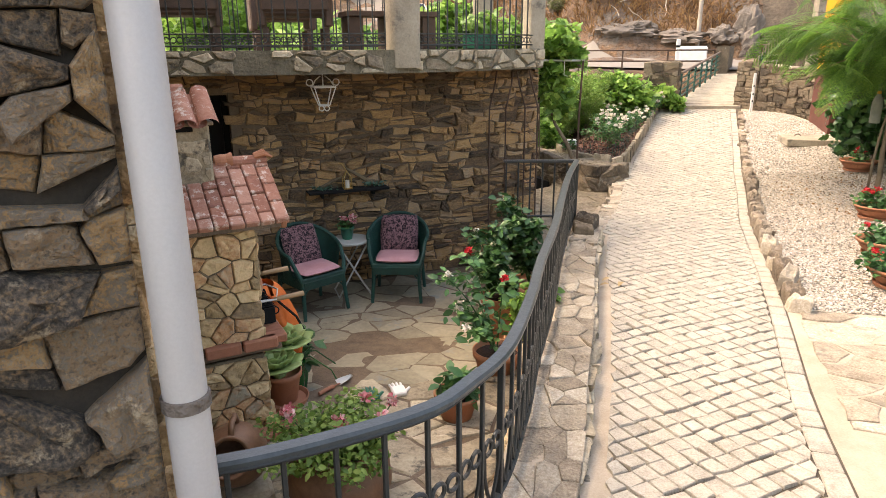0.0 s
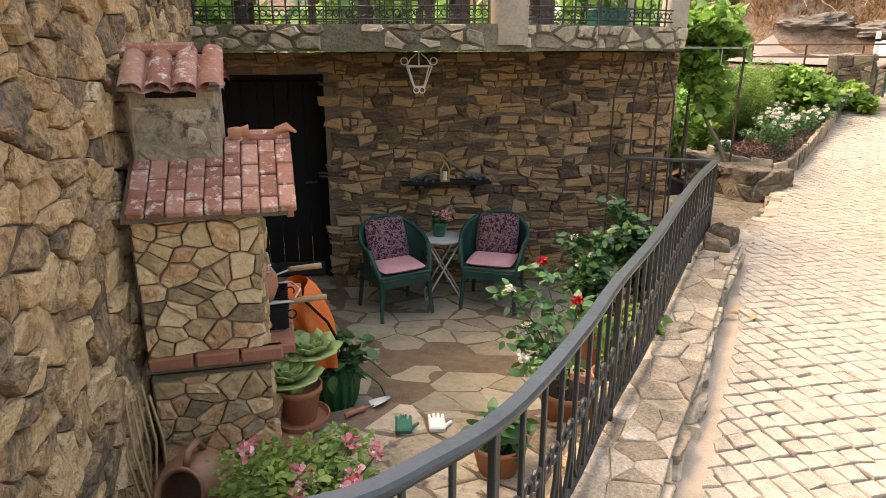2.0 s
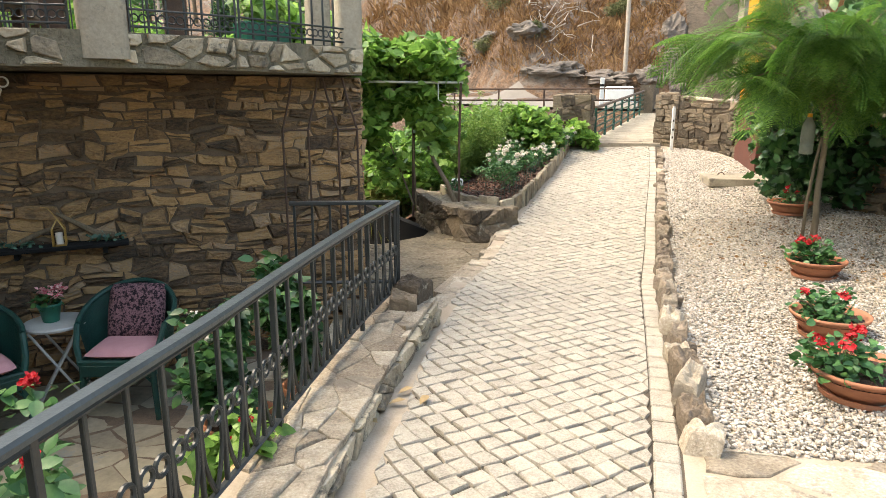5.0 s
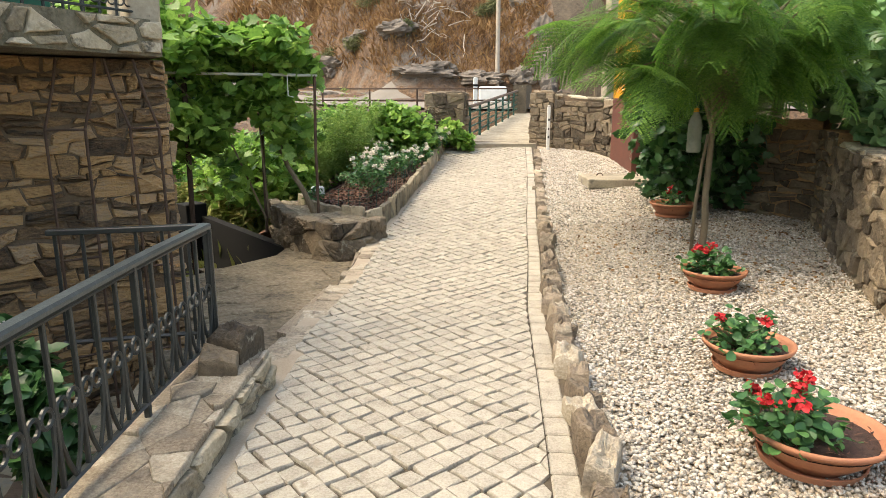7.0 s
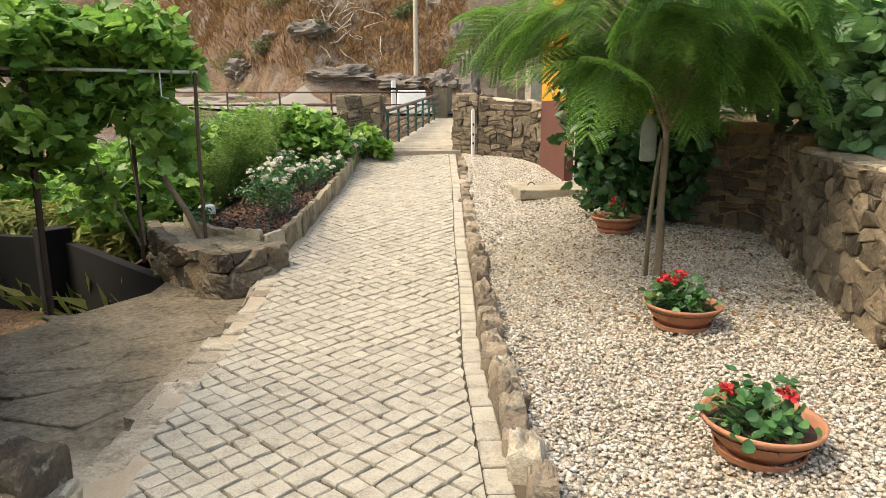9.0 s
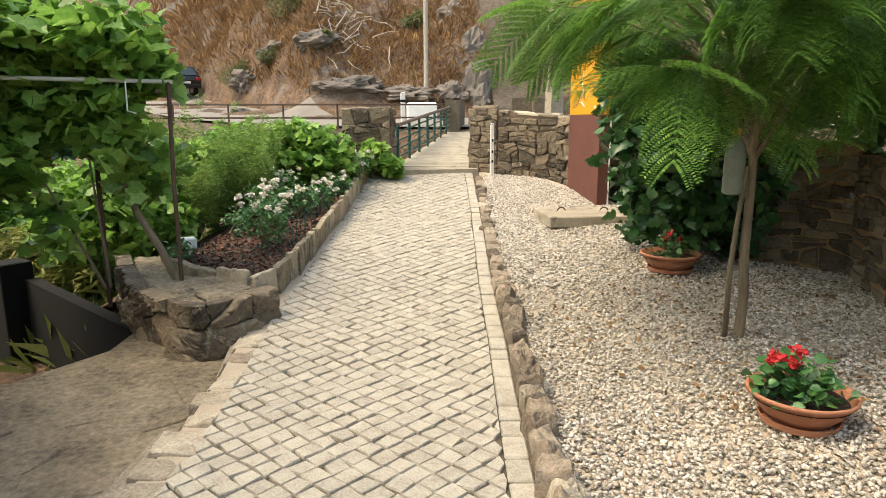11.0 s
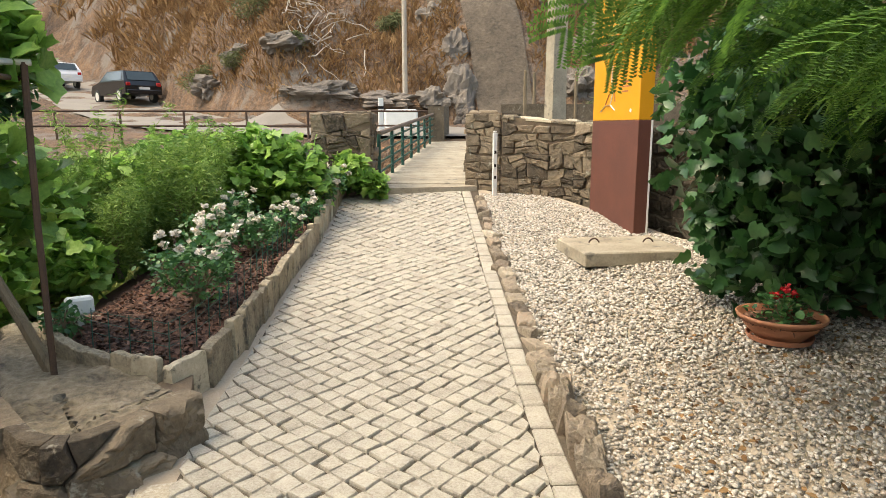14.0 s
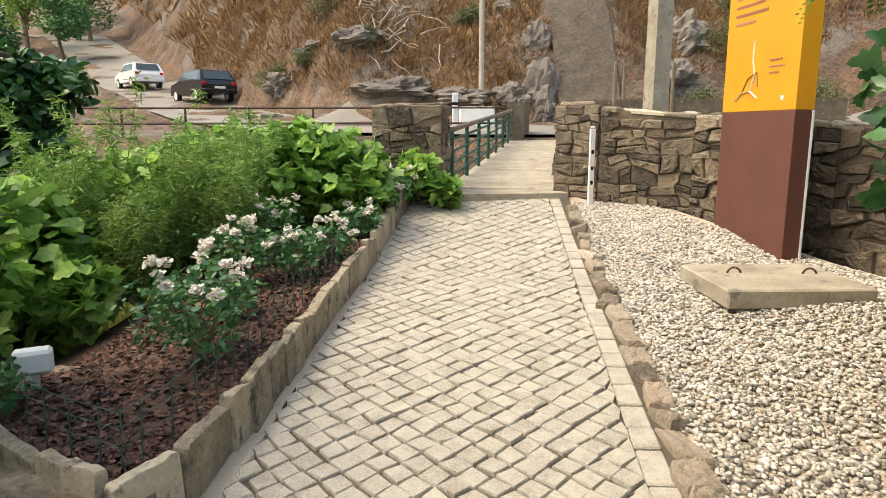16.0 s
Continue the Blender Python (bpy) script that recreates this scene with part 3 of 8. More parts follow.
def leaf_shape(outline, fold=0.15, droop=0.2):
    """A leaf along +x from its stalk, folded on its midrib."""
    V = [(0, 0, 0), (1, 0, -droop)]
    F = []
    mid = [(x, 0, -droop * x * x) for x, w in outline]
    V = mid[:]
    n = len(mid)
    for sg in (1, -1):
        for x, w in outline:
            V.append((x, sg * w, fold * w - droop * x * x))
    for k in range(n - 1):
        F.append((k, k + 1, n + k + 1, n + k))
        F.append((k + 1, k, 2 * n + k, 2 * n + k + 1))
    return V, F


VINELEAF = leaf_shape([(-0.1, 0.05), (-0.12, 0.4), (0.2, 0.5), (0.35, 0.36), (0.62, 0.42), (0.75, 0.2), (1.0, 0.0)])
FIGLEAF = leaf_shape([(-0.08, 0.1), (-0.02, 0.34), (0.22, 0.46), (0.34, 0.27), (0.55, 0.4), (0.68, 0.2), (0.85, 0.17), (1.0, 0.0)], 0.25, 0.3)
OVALLEAF = leaf_shape([(0, 0.0), (0.25, 0.24), (0.55, 0.28), (0.85, 0.13), (1.0, 0.0)])
ROUNDLEAF = leaf_shape([(-0.05, 0.12), (0.1, 0.42), (0.45, 0.52), (0.8, 0.36), (1.0, 0.0)], 0.3, 0.1)
NARROW = leaf_shape([(0, 0.02), (0.4, 0.08), (0.75, 0.05), (1.0, 0.0)], 0.1, 0.35)
PETAL = leaf_shape([(0, 0.1), (0.4, 0.45), (0.8, 0.4), (1.0, 0.1)], 0.5, -0.3)
BLADE = ([(-0.022, 0, 0), (0.022, 0, 0), (0.02, 0.2, 0.6), (0.0, 0.55, 0.9)], [(0, 1, 2, 3)])


def blob(n, c, r, g, hollow=0.55):
    """Points in a lumpy shell, thicker at the surface."""
    v = g.normal(size=(n, 3))
    v /= np.linalg.norm(v, axis=1)[:, None]
    k = hollow + (1 - hollow) * g.random(n) ** 0.6
    lump = 1 + 0.16 * np.sin(v[:, 0] * 5 + c[0] * 7) + 0.14 * np.sin(v[:, 1] * 6 + c[1] * 5 + v[:, 2] * 4)
    return np.array(c) + v * (k * lump)[:, None] * np.array(r)


# ---- plan ----
GS = [-6, -4, -0.3, 0.5, 1.2, 1.83, 3.2, 4.5, 5.8, 6.8, 8.2, 9.2, 9.9, 10.5, 11.3, 12.5, 13.9, 14.2, 15, 16.2, 18]
GZ = [1.15, 0.75, 0.08, -0.11, -0.23, -0.31, -0.39, -0.40, -0.42, -0.46, -0.48, -0.48, -0.44, -0.42, -0.37, -0.275, -0.17, -0.12, 0.02, 0.25, 0.32]
LS, LC = [-6, 1.0, 1.6, 2.2, 3.34, 5.02, 5.71, 6.88, 7.73, 8.77, 10.47, 11.77, 13.6, 16.2], [-0.9, -0.9, -0.35, -0.04, -0.11, -0.27, -0.38, -0.47, -0.437, -0.40, -0.453, -0.39, -0.29, -0.12]
RS, RC = [-6, 2.72, 3.63, 5.08, 6.75, 8.06, 9.76, 11.08, 12.36, 13.95, 15.73, 17], [1.1, 1.13, 1.12, 1.175, 1.2, 1.21, 1.3, 1.346, 1.41, 1.49, 1.534, 1.55]


def sc(x, y):
    return 0.3011 * x + 0.9536 * y, 0.9536 * x - 0.3011 * y


def xy(s, c):
    return 0.3011 * s + 0.9536 * c, 0.9536 * s - 0.3011 * c


def ground_z(x, y):
    s, c = sc(np.asarray(x, float), np.asarray(y, float))
    side = np.clip((c - np.interp(s, RS, RC) - 0.25) / 1.5, 0, 1)
    return np.interp(s, GS, GZ) + 0.1 * side * side * (3 - 2 * side)


def gz(x, y):
    return float(ground_z(x, y))


PATIO_Z = -0.95
RAIL = [(-0.69, 1.22), (-0.39, 1.33), (0.0, 1.55), (0.16, 1.75), (0.31, 2.03), (0.46, 2.6), (0.56, 3.1), (0.74, 3.85), (0.94, 4.85), (1.13, 5.72), (1.31, 6.41)]


def smooth_line(P, n):
    P = [Vector((*p, 0)) if len(p) == 2 else Vector(p) for p in P]
    out = []
    for i in range(len(P) - 1):
        a, b, c, d = P[max(i - 1, 0)], P[i], P[i + 1], P[min(i + 2, len(P) - 1)]
        for k in range(n):
            t = k / n
            out.append(0.5 * ((2 * b) + (c - a) * t + (2 * a - 5 * b + 4 * c - d) * t * t + (3 * b - a - 3 * c + d) * t ** 3))
    out.append(P[-1])
    return out


class Line:
    """A smooth plan line measured by its length."""

    def __init__(self, P, n=8):
        self.P = smooth_line(P, n)
        self.D = [0.0]
        for a, b in zip(self.P, self.P[1:]):
            self.D.append(self.D[-1] + (b - a).length)
        self.L = self.D[-1]

    def at(self, d):
        d = min(max(d, 0), self.L)
        i = max(0, min(len(self.P) - 2, int(np.searchsorted(self.D, d)) - 1))
        t = (d - self.D[i]) / (self.D[i + 1] - self.D[i])
        p = self.P[i].lerp(self.P[i + 1], t)
        w = (self.P[i + 1] - self.P[i]).normalized()
        return p, w, Vector((w.y, -w.x, 0))


rail_line = Line(RAIL)

# ---- ground, hill and road ----
FWD, RGT = Vector((0.263, 0.965, 0)), Vector((0.965, -0.263, 0))


def hill_z(x, y):
    d = 0.263 * (x - 3.1) + 0.965 * (y - 8.2)
    q = 0.965 * (x - 3.1) - 0.263 * (y - 8.2)
    foot = 21.0 + np.clip(-q - 3.0, 0, 60) * 1.6 - np.clip(q - 2, 0, 20) * 0.15
    road = np.interp(d, [15, 19, 24, 30, 42, 60, 90], [0.72, 0.95, 1.3, 1.8, 3.4, 8.9, 13.0])
    up = np.clip(d - foot, 0, 80)
    z = road + up * 0.62 + 1.3 * (1 - np.exp(-up * 0.8))
    w = np.clip((d - 7.3) / 0.8, 0, 1) * np.clip((15.2 - d) / 0.9, 0, 1)
    z = np.where(d < 15.2, np.where(d > 7.3, 0.72 - 2.2 * w, -1.35), z)
    left = np.clip((-q - 2.0) / 3, 0, 1)
    z = np.where((d < 15.2), np.where(q < -1.5, -1.35 + 2.07 * np.clip((d - 9.5) / 5.7, 0, 1), z), z)
    z = np.where((d < 7.3) & (q > 5.8), 0.3, z)
    z = np.where((d < -9.5), 0.9, z)
    rough = np.clip(up * 0.35, 0.0, 1.0)
    z = z + rough * (0.7 * np.sin(x * 0.55 + 1.3 * np.sin(y * 0.31)) + 0.5 * np.sin(y * 0.8 + x * 0.23) + 0.25 * np.sin(x * 1.9 + y * 1.3))
    return z


def hz(x, y):
    return float(hill_z(np.array(float(x)), np.array(float(y))))


def make_ground():
    q = np.concatenate([np.linspace(-420, -70, 15), np.linspace(-60, -22, 39), np.linspace(-21.5, 26, 120), np.linspace(27, 60, 34), np.linspace(70, 420, 15)])
    d = np.concatenate([np.linspace(-420, -60, 14), np.linspace(-50, -11, 20), np.linspace(-10.5, 7, 26), np.linspace(7.2, 60, 170), np.linspace(62, 420, 40)])
    Q, D = np.meshgrid(q, d)
    X, Y = 3.1 + 0.263 * D + 0.965 * Q, 8.2 + 0.965 * D - 0.263 * Q
    Z = hill_z(X, Y)
    Z += np.array([[noise.noise((float(a) * 0.9, float(b) * 0.9, 0)) * 0.35 if (dd > 19 and dd < 62) else 0.0 for a, b, dd in zip(ra, rb, rd)] for ra, rb, rd in zip(X, Y, D)])
    nq, nd_ = len(q), len(d)
    I = np.arange(nq * nd_).reshape(nd_, nq)
    F = np.stack([I[:-1, :-1], I[:-1, 1:], I[1:, 1:], I[1:, :-1]], -1).reshape(-1, 4)
    solid("ground", (np.stack([X, Y, Z], -1).reshape(-1, 3), F), HILL, "dry brown hillside of earth, rock and burnt grass", "hillside", "structure", smooth=True)


make_ground()


def track_q(d):
    """How far to the side the dirt track runs at a depth d."""
    return np.interp(d, [19, 22, 24, 27, 32, 42], [4.6, 4.65, 4.45, 3.65, 2.4, 0.6])


def place(d, q):
    p = Vector((3.1, 8.2, 0)) + FWD * d + RGT * q
    return p.x, p.y


def strip(name, pts, wid, mat, label, lift=0.06, n=6):
    L = Line(pts, n)
    m = M()
    k = max(8, int(L.L / 0.7))

    def fn(u, v):
        p, w, nr = L.at(u * L.L)
        p = p + nr * (v - 0.5) * wid
        return (p.x, p.y, hz(p.x, p.y) + lift)
    m.grid(fn, k, 4)
    return solid(name, m, mat, label, "road", "structure", smooth=True)


strip("road", [place(17.6, 14), place(17.5, 5), place(17.7, 0), place(20.5, -5), place(29, -10.5), place(41, -18), place(62, -34)], 4.2, ROAD, "pale worn asphalt road curving uphill", 0.08)
strip("road_track", [place(d, track_q(d)) for d in (19.0, 21.0, 23.0, 25.0, 27.0, 30.0, 34.0, 42.0)], 1.9, SLOPE, "grey dirt track climbing the dry hill", 0.25)


# ---- path ----
def make_path():
    m = M()

    def fn(u, v):
        s = -6 + 22.3 * u
        a, b = np.interp(s, LS, LC) - 0.12, np.interp(s, RS, RC) + 0.1
        x, y = xy(s, a + (b - a) * v)
        return (x, y, gz(x, y) - 0.012)
    m.grid(fn, 240, 16)

    return solid("path", m, JOINT, "cobbled path with sandy joints beside a low wall", "path", "structure", smooth=True)


def make_gravel_base():
    m = M()

    def fn(u, v):
        s = 5.05 + 11.0 * u
        a = np.interp(s, RS, RC) + 0.08
        b = float(np.interp(s, [5.0, 7.2, 9.0, 10.8, 13.5, 16.05], [3.0, 3.6, 4.5, 4.9, 3.6, 2.3]))
        x, y = xy(s, a + (b - a) * v)
        return (x, y, gz(x, y) - 0.015)
    m.grid(fn, 60, 20)
    return solid("gravel_bed", m, SAND, "earth bed under pale gravel", "gravel", "structure", smooth=True)


path = make_path()


def make_gutter():
    m = M()

    def fn(u, v):
        s = -1 + 17.0 * u
        a = np.interp(s, LS, LC) - 0.1
        wd = 0.25 if s < 7 else 0.14
        x, y = xy(s, a + wd * v)
        return (x, y, gz(x, y) - 0.004 + 0.012 * noise.noise((x * 4, y * 4, 0)))
    m.grid(fn, 160, 5)
    return solid("gutter", m, SAND, "strip of pale trodden earth along the path edge", "path edge", "structure", smooth=True)


gutter = make_gutter()
gravel_bed = make_gravel_base()


def make_apron():
    m = M()

    def fn(u, v):
        s = -6 + 11.15 * u
        a = np.interp(s, RS, RC) + 0.005
        x, y = xy(s, a + (4.5 - a) * v)
        return (x, y, gz(x, y) - 0.009)
    m.grid(fn, 40, 10)
    return solid("pavement", m, SAND, "bare pale earth beside the path with a flagstone patch", "pavement", "structure", smooth=True)


apron = make_apron()

# ---- patio, landing, house shell ----
CNR, DOORL, WR = (-0.56, 0.98), (-3.14, 5.72), (1.0, 7.46)
U_DIR, N_DIR = Vector((0.921, 0.39, 0)), Vector((0.39, -0.921, 0))
patio = solid("patio_floor", M().poly([CNR, (0.7, 1.6), (1.0, 3.0), (1.45, 6.3), (1.2, 7.9), (-3.4, 6.2), (-3.2, 5.0)], -1.15, PATIO_Z - 0.006), MORTAR, "paved patio below the path in front of the house", "patio", "structure")

side_fn, side_L, side_d, side_n = wall_frame(CNR, DOORL, PATIO_Z)
near_fn, near_L, near_d, near_n = wall_frame((-2.6, -0.25), CNR, -0.9)


def block(name, p0, p1, z0, z1, back, mat, label, category="wall", kind="structure"):
    """A wall whose outer face runs from p0 to p1, with its body on the inner side."""
    fn, L, d, nr = wall_frame(p0, p1, z0)
    a, b = Vector((*p0, 0)), Vector((*p1, 0))
    c = [(a.x, a.y), (b.x, b.y), tuple((b - nr * back).xy), tuple((a - nr * back).xy)]
    return solid(name, M().poly(c, z0, z1), mat, label, category, kind)


wall_side = block("wall_side", CNR, DOORL, PATIO_Z - 0.2, 3.2, 0.5, MORTAR, "tall rubble stone house wall with earth mortar")
wall_near = block("wall_near", (-2.6, -0.25), CNR, -1.1, 3.2, 0.4, DARKEARTH, "rough rubble stone house wall at a corner")

# door wall in pieces round the doorway
D0, D1 = 0.09, 1.08
dw_fn, dw_L, dw_d, dw_n = wall_frame(DOORL, WR, PATIO_Z)


def on_door_wall(u, h=0.0):
    p = dw_fn(u, 0, h)
    return (p.x, p.y)


wall_front = solid("wall_front", M()
                   .poly([on_door_wall(-0.5), on_door_wall(D0), on_door_wall(D0, -0.45), on_door_wall(-0.5, -0.45)], -1.15, 1.31)
                   .poly([on_door_wall(D1), on_door_wall(dw_L), on_door_wall(dw_L, -0.45), on_door_wall(D1, -0.45)], -1.15, 1.31)
                   .poly([on_door_wall(D0 + 0.003), on_door_wall(D1 - 0.003), on_door_wall(D1 - 0.003, -0.447), on_door_wall(D0 + 0.003, -0.447)], 1.12, 1.307),
                   MORTAR, "shaded slate rubble wall of the house under the terrace", "wall", "structure")
wall_end = solid("wall_end", M().poly([on_door_wall(dw_L - 0.45, -0.451), on_door_wall(dw_L, -0.451), on_door_wall(dw_L, -4.0), on_door_wall(dw_L - 0.45, -4.0)], -1.15, 1.31), DARKSLATE,
                 "slate gable wall under the terrace", "wall", "structure")
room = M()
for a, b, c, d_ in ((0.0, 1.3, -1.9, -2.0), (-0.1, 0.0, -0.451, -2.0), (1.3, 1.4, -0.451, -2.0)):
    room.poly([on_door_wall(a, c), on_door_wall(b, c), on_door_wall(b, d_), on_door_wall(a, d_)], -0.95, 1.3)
solid("wall_inner", room, BLACKDOOR, "interior walls behind the doorway, darkness put into the near-black colour", "wall", "structure")

door_at = Matrix.Translation(dw_fn(D0, 0.03, -0.3)) @ Matrix.Rotation(math.atan2(dw_d.y, dw_d.x), 4, "Z")


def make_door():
    t = thing("door_1", door_at, "near-black plank door, shut, in a stone doorway", "door", kind="structure")
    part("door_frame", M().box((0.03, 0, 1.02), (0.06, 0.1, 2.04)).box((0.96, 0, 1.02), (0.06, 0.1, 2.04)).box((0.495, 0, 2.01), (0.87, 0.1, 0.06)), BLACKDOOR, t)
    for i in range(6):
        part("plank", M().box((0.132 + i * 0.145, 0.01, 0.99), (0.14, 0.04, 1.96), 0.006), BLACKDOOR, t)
    part("door_handle", M().tube([(0.86, -0.02, 1.0), (0.86, -0.07, 1.0), (0.76, -0.07, 1.0)], 0.01), IRON, t, "black iron handle")
    part("kick_plate", M().box((0.5, -0.016, 0.09), (0.8, 0.01, 0.14)), IRON, t, "dark metal kick plate")
    # an iron screen door folded open against the side wall
    g = part("screen_frame", M().box((-0.12, -0.42, 1.0), (0.04, 0.04, 2.0)).box((0.0, -0.06, 1.0), (0.04, 0.04, 2.0)).box((-0.06, -0.24, 1.98), (0.04, 0.4, 0.04), m=Matrix.Rotation(-0.32, 3, "Z"))
             .box((-0.06, -0.24, 1.0), (0.03, 0.4, 0.04), m=Matrix.Rotation(-0.32, 3, "Z")).box((-0.06, -0.24, 0.1), (0.03, 0.4, 0.04), m=Matrix.Rotation(-0.32, 3, "Z")), IRON, t, "open iron screen frame")
    for i in range(4):
        part("scroll", M().tube([(-0.1 + 0.02 * i, -0.36 + 0.08 * i, 0.1 + 0.03 * math.sin(k)) for k in (0, 1)] + arc((0, 0.2), 0.05, 0, 400, 14, lambda a, b, i=i: (-0.1 + 0.02 * i + a * 0.3, -0.36 + 0.08 * i + a, b)), 0.006, 5), IRON, g)


make_door()
solid("door_step", M().poly([on_door_wall(D0 - 0.02, 0.03), on_door_wall(D1 + 0.02, 0.03), on_door_wall(D1 + 0.02, -0.3), on_door_wall(D0 - 0.02, -0.3)], -0.955, -0.92), LICHEN, "worn stone door sill", "door sill", "structure")
mat_at = pose(-2.42, 5.3, PATIO_Z + 0.002, 0, 0, 23)
dm = thing("door_mat", mat_at, "dark grey rubber door mat on the patio", "door mat")
part("pad", M().box((0, 0, 0.006), (0.42, 0.62, 0.012), 0.004), BLACK, dm)
for _y in (0.3, -0.3):
    part("rim", M().box((0, _y, 0.008), (0.42, 0.02, 0.016)), BLACK, dm)

# ---- terrace ----
SLAB = [(-4.6, 4.86), (-0.55, 5.83), (0.26, 6.38), (1.03, 7.29)]
back_pts = [(-0.35, 10.6), (-6.2, 8.2)]
slab = solid("terrace_slab", M().poly(SLAB + back_pts, 1.322, 1.53), EDGEPLASTER, "weathered concrete terrace slab with stones set in its edge", "terrace", "structure")


def slab_faces():
    rng = random.Random(5)
    for a, b in zip(SLAB, SLAB[1:]):
        fn, L, d, nr = wall_frame(a, b, 1.33)
        cells = [c for c in voronoi(L, 0.2, 0.17, 0.11, 1.0, rng, 0.016) if rng.random() < 0.75]
        lay(slab, cells, fn, LICHEN, rng, 0.01, (0.012, 0.03), limit=60, name="edge_stone", rugged=0.03)


slab_faces()


def make_pillar(p, w, name="pillar", rough=True):
    rng = random.Random(int(p[0] * 100))
    t = thing(name, pose(p[0], p[1], 1.53, 0, 0, 23), "rough plastered stone terrace pillar", "pillar", kind="structure")

    def fn(u, v):
        a = u * math.tau
        k = w / 2 / max(abs(math.cos(a)), abs(math.sin(a))) ** 0.8
        k *= 1 + 0.05 * noise.noise((math.cos(a) * 2 + p[0], math.sin(a) * 2, v * 9))
        return (k * math.cos(a), k * math.sin(a), -0.16 + v * 2.6)
    part("shaft", M().grid(fn, 28, 26), CONCRETE, t, smooth=True)


make_pillar((-0.42, 6.03), 0.28)
make_pillar((0.92, 7.32), 0.2)
make_pillar((-3.6, 5.25), 0.28)
make_pillar((0.42, 6.9 + 2.4), 0.24)


def iron_panel(name, a, b, z, label, step=0.11, height=0.85, group=""):
    """An upright iron railing from a to b: rails, bars and a row of scrolls at the foot."""
    d = Vector((b[0] - a[0], b[1] - a[1], 0))
    L = d.length
    t = thing(name, pose(a[0], a[1], z, 0, 0, math.degrees(math.atan2(d.y, d.x))), label, "railing", group)
    part("top_rail", M().box((L / 2, 0, height), (L, 0.04, 0.02)), IRON, t)
    part("bottom_rail", M().box((L / 2, 0, 0.04), (L, 0.02, 0.014)), IRON, t)
    part("middle_rail", M().box((L / 2, 0, 0.14), (L, 0.02, 0.012)), IRON, t)
    n = max(2, round(L / step))
    bar = None
    for i in range(n + 1):
        x = L * i / n
        if bar is None:
            bar = mesh_of("bar", M().box((0, 0, height / 2), (0.013, 0.013, height), 0.002), IRON)
        o = new("bar", bar)
        o.parent = t
        o.matrix_basis = pose(x, 0, 0)
    sc_m = None
    for i in range(n):
        if sc_m is None:
            mm = M()
            for sg in (-1, 1):
                mm.tube(arc((sg * 0.026, 0.09), 0.024, 90 - sg * 90, 90 + sg * 230, 10, lambda u, v: (u, 0, v)), 0.005, 4)
            sc_m = mesh_of("scroll", mm, IRON)
        o = new("scroll", sc_m)
        o.parent = t
        o.matrix_basis = pose(L * (i + 0.5) / n, 0, 0)
    return t


iron_panel("balcony_railing", (-3.45, 5.29), (-0.57, 5.93), 1.53, "black iron balcony railing with scrolled foot", group="terrace railings")
iron_panel("balcony_railing", (-0.28, 6.08), (0.26, 6.46), 1.53, "black iron balcony railing with scrolled foot", group="terrace railings")
iron_panel("balcony_railing", (0.28, 6.48), (0.9, 7.22), 1.53, "black iron balcony railing with scrolled foot", group="terrace railings")
iron_panel("balcony_railing", (0.36, 9.2), (-3.4, 8.4), 1.53, "black iron railing along the back of the terrace", group="terrace railings")


def wicker_armchair_brown(at):
    t = thing("wicker_armchair", at, "brown wicker armchair on the terrace floor", "armchair", "terrace chairs")
    part("seat", M().box((0, 0, 0.36), (0.62, 0.58, 0.1), 0.02), BROWNWOOD, t)
    part("backrest", M().box((0, 0.28, 0.6), (0.62, 0.07, 0.5), 0.02), BROWNWOOD, t)
    for sx in (-1, 1):
        part("armrest", M().box((sx * 0.31, 0, 0.42), (0.07, 0.6, 0.42), 0.02), BROWNWOOD, t)
        for sy in (-1, 1):
            part("leg", M().box((sx * 0.28, sy * 0.25, 0.105), (0.06, 0.06, 0.21)), BROWNWOOD, t)


for x, y, r in ((-3.1, 5.95, 200), (-2.48, 6.05, 205), (-1.5, 6.4, 195), (-1.9, 7.4, 20)):
    wicker_armchair_brown(pose(x, y, 1.53, 0, 0, r))
tb = thing("terrace_table", pose(-0.62, 6.72, 1.53, 0, 0, 23), "low brown wooden bench table on the terrace", "table")
part("tabletop", M().box((0, 0, 0.34), (0.95, 0.4, 0.05)), BROWNWOOD, tb)
for sx in (-0.38, 0, 0.38):
    part("leg", M().box((sx, 0, 0.157), (0.14, 0.34, 0.31)), BROWNWOOD, tb)
pb = thing("planter_box", pose(0.33, 6.95, 1.53, 0, 0, 50), "green plastic planter box with foliage on the terrace", "planter")
part("box", M().box((0, 0, 0.075), (0.4, 0.17, 0.15), 0.01), GREENPLASTIC, pb)
scatter("foliage", blob(260, (0, 0, 0.25), (0.24, 0.12, 0.13), np.random.default_rng(3)), OVALLEAF, VINE, pb, (0.05, 0.09), 3)

# ---- retaining wall with railing ----
WT = -0.245


def wall_out(d, h):
    p, w, nr = rail_line.at(d)
    return p + nr * h


def make_retaining():
    m = M()

    def ring(u, v):
        d = u * (rail_line.L + 0.02)
        prof = [(-0.07, -1.1), (-0.07, WT - 0.02), (0.28, WT - 0.02), (0.31, -1.1)]
        k = min(2, int(v * 3)) if v < 1 else 2
        f = v * 3 - k
        h = prof[k][0] + (prof[k + 1][0] - prof[k][0]) * f
        z = prof[k][1] + (prof[k + 1][1] - prof[k][1]) * f
        p = wall_out(d, h)
        return (p.x, p.y, z)
    m.grid(ring, 90, 3)
    return solid("retaining_wall", m, SAND, "low curved retaining wall capped with pale flat stones", "wall", "structure")


retaining = make_retaining()


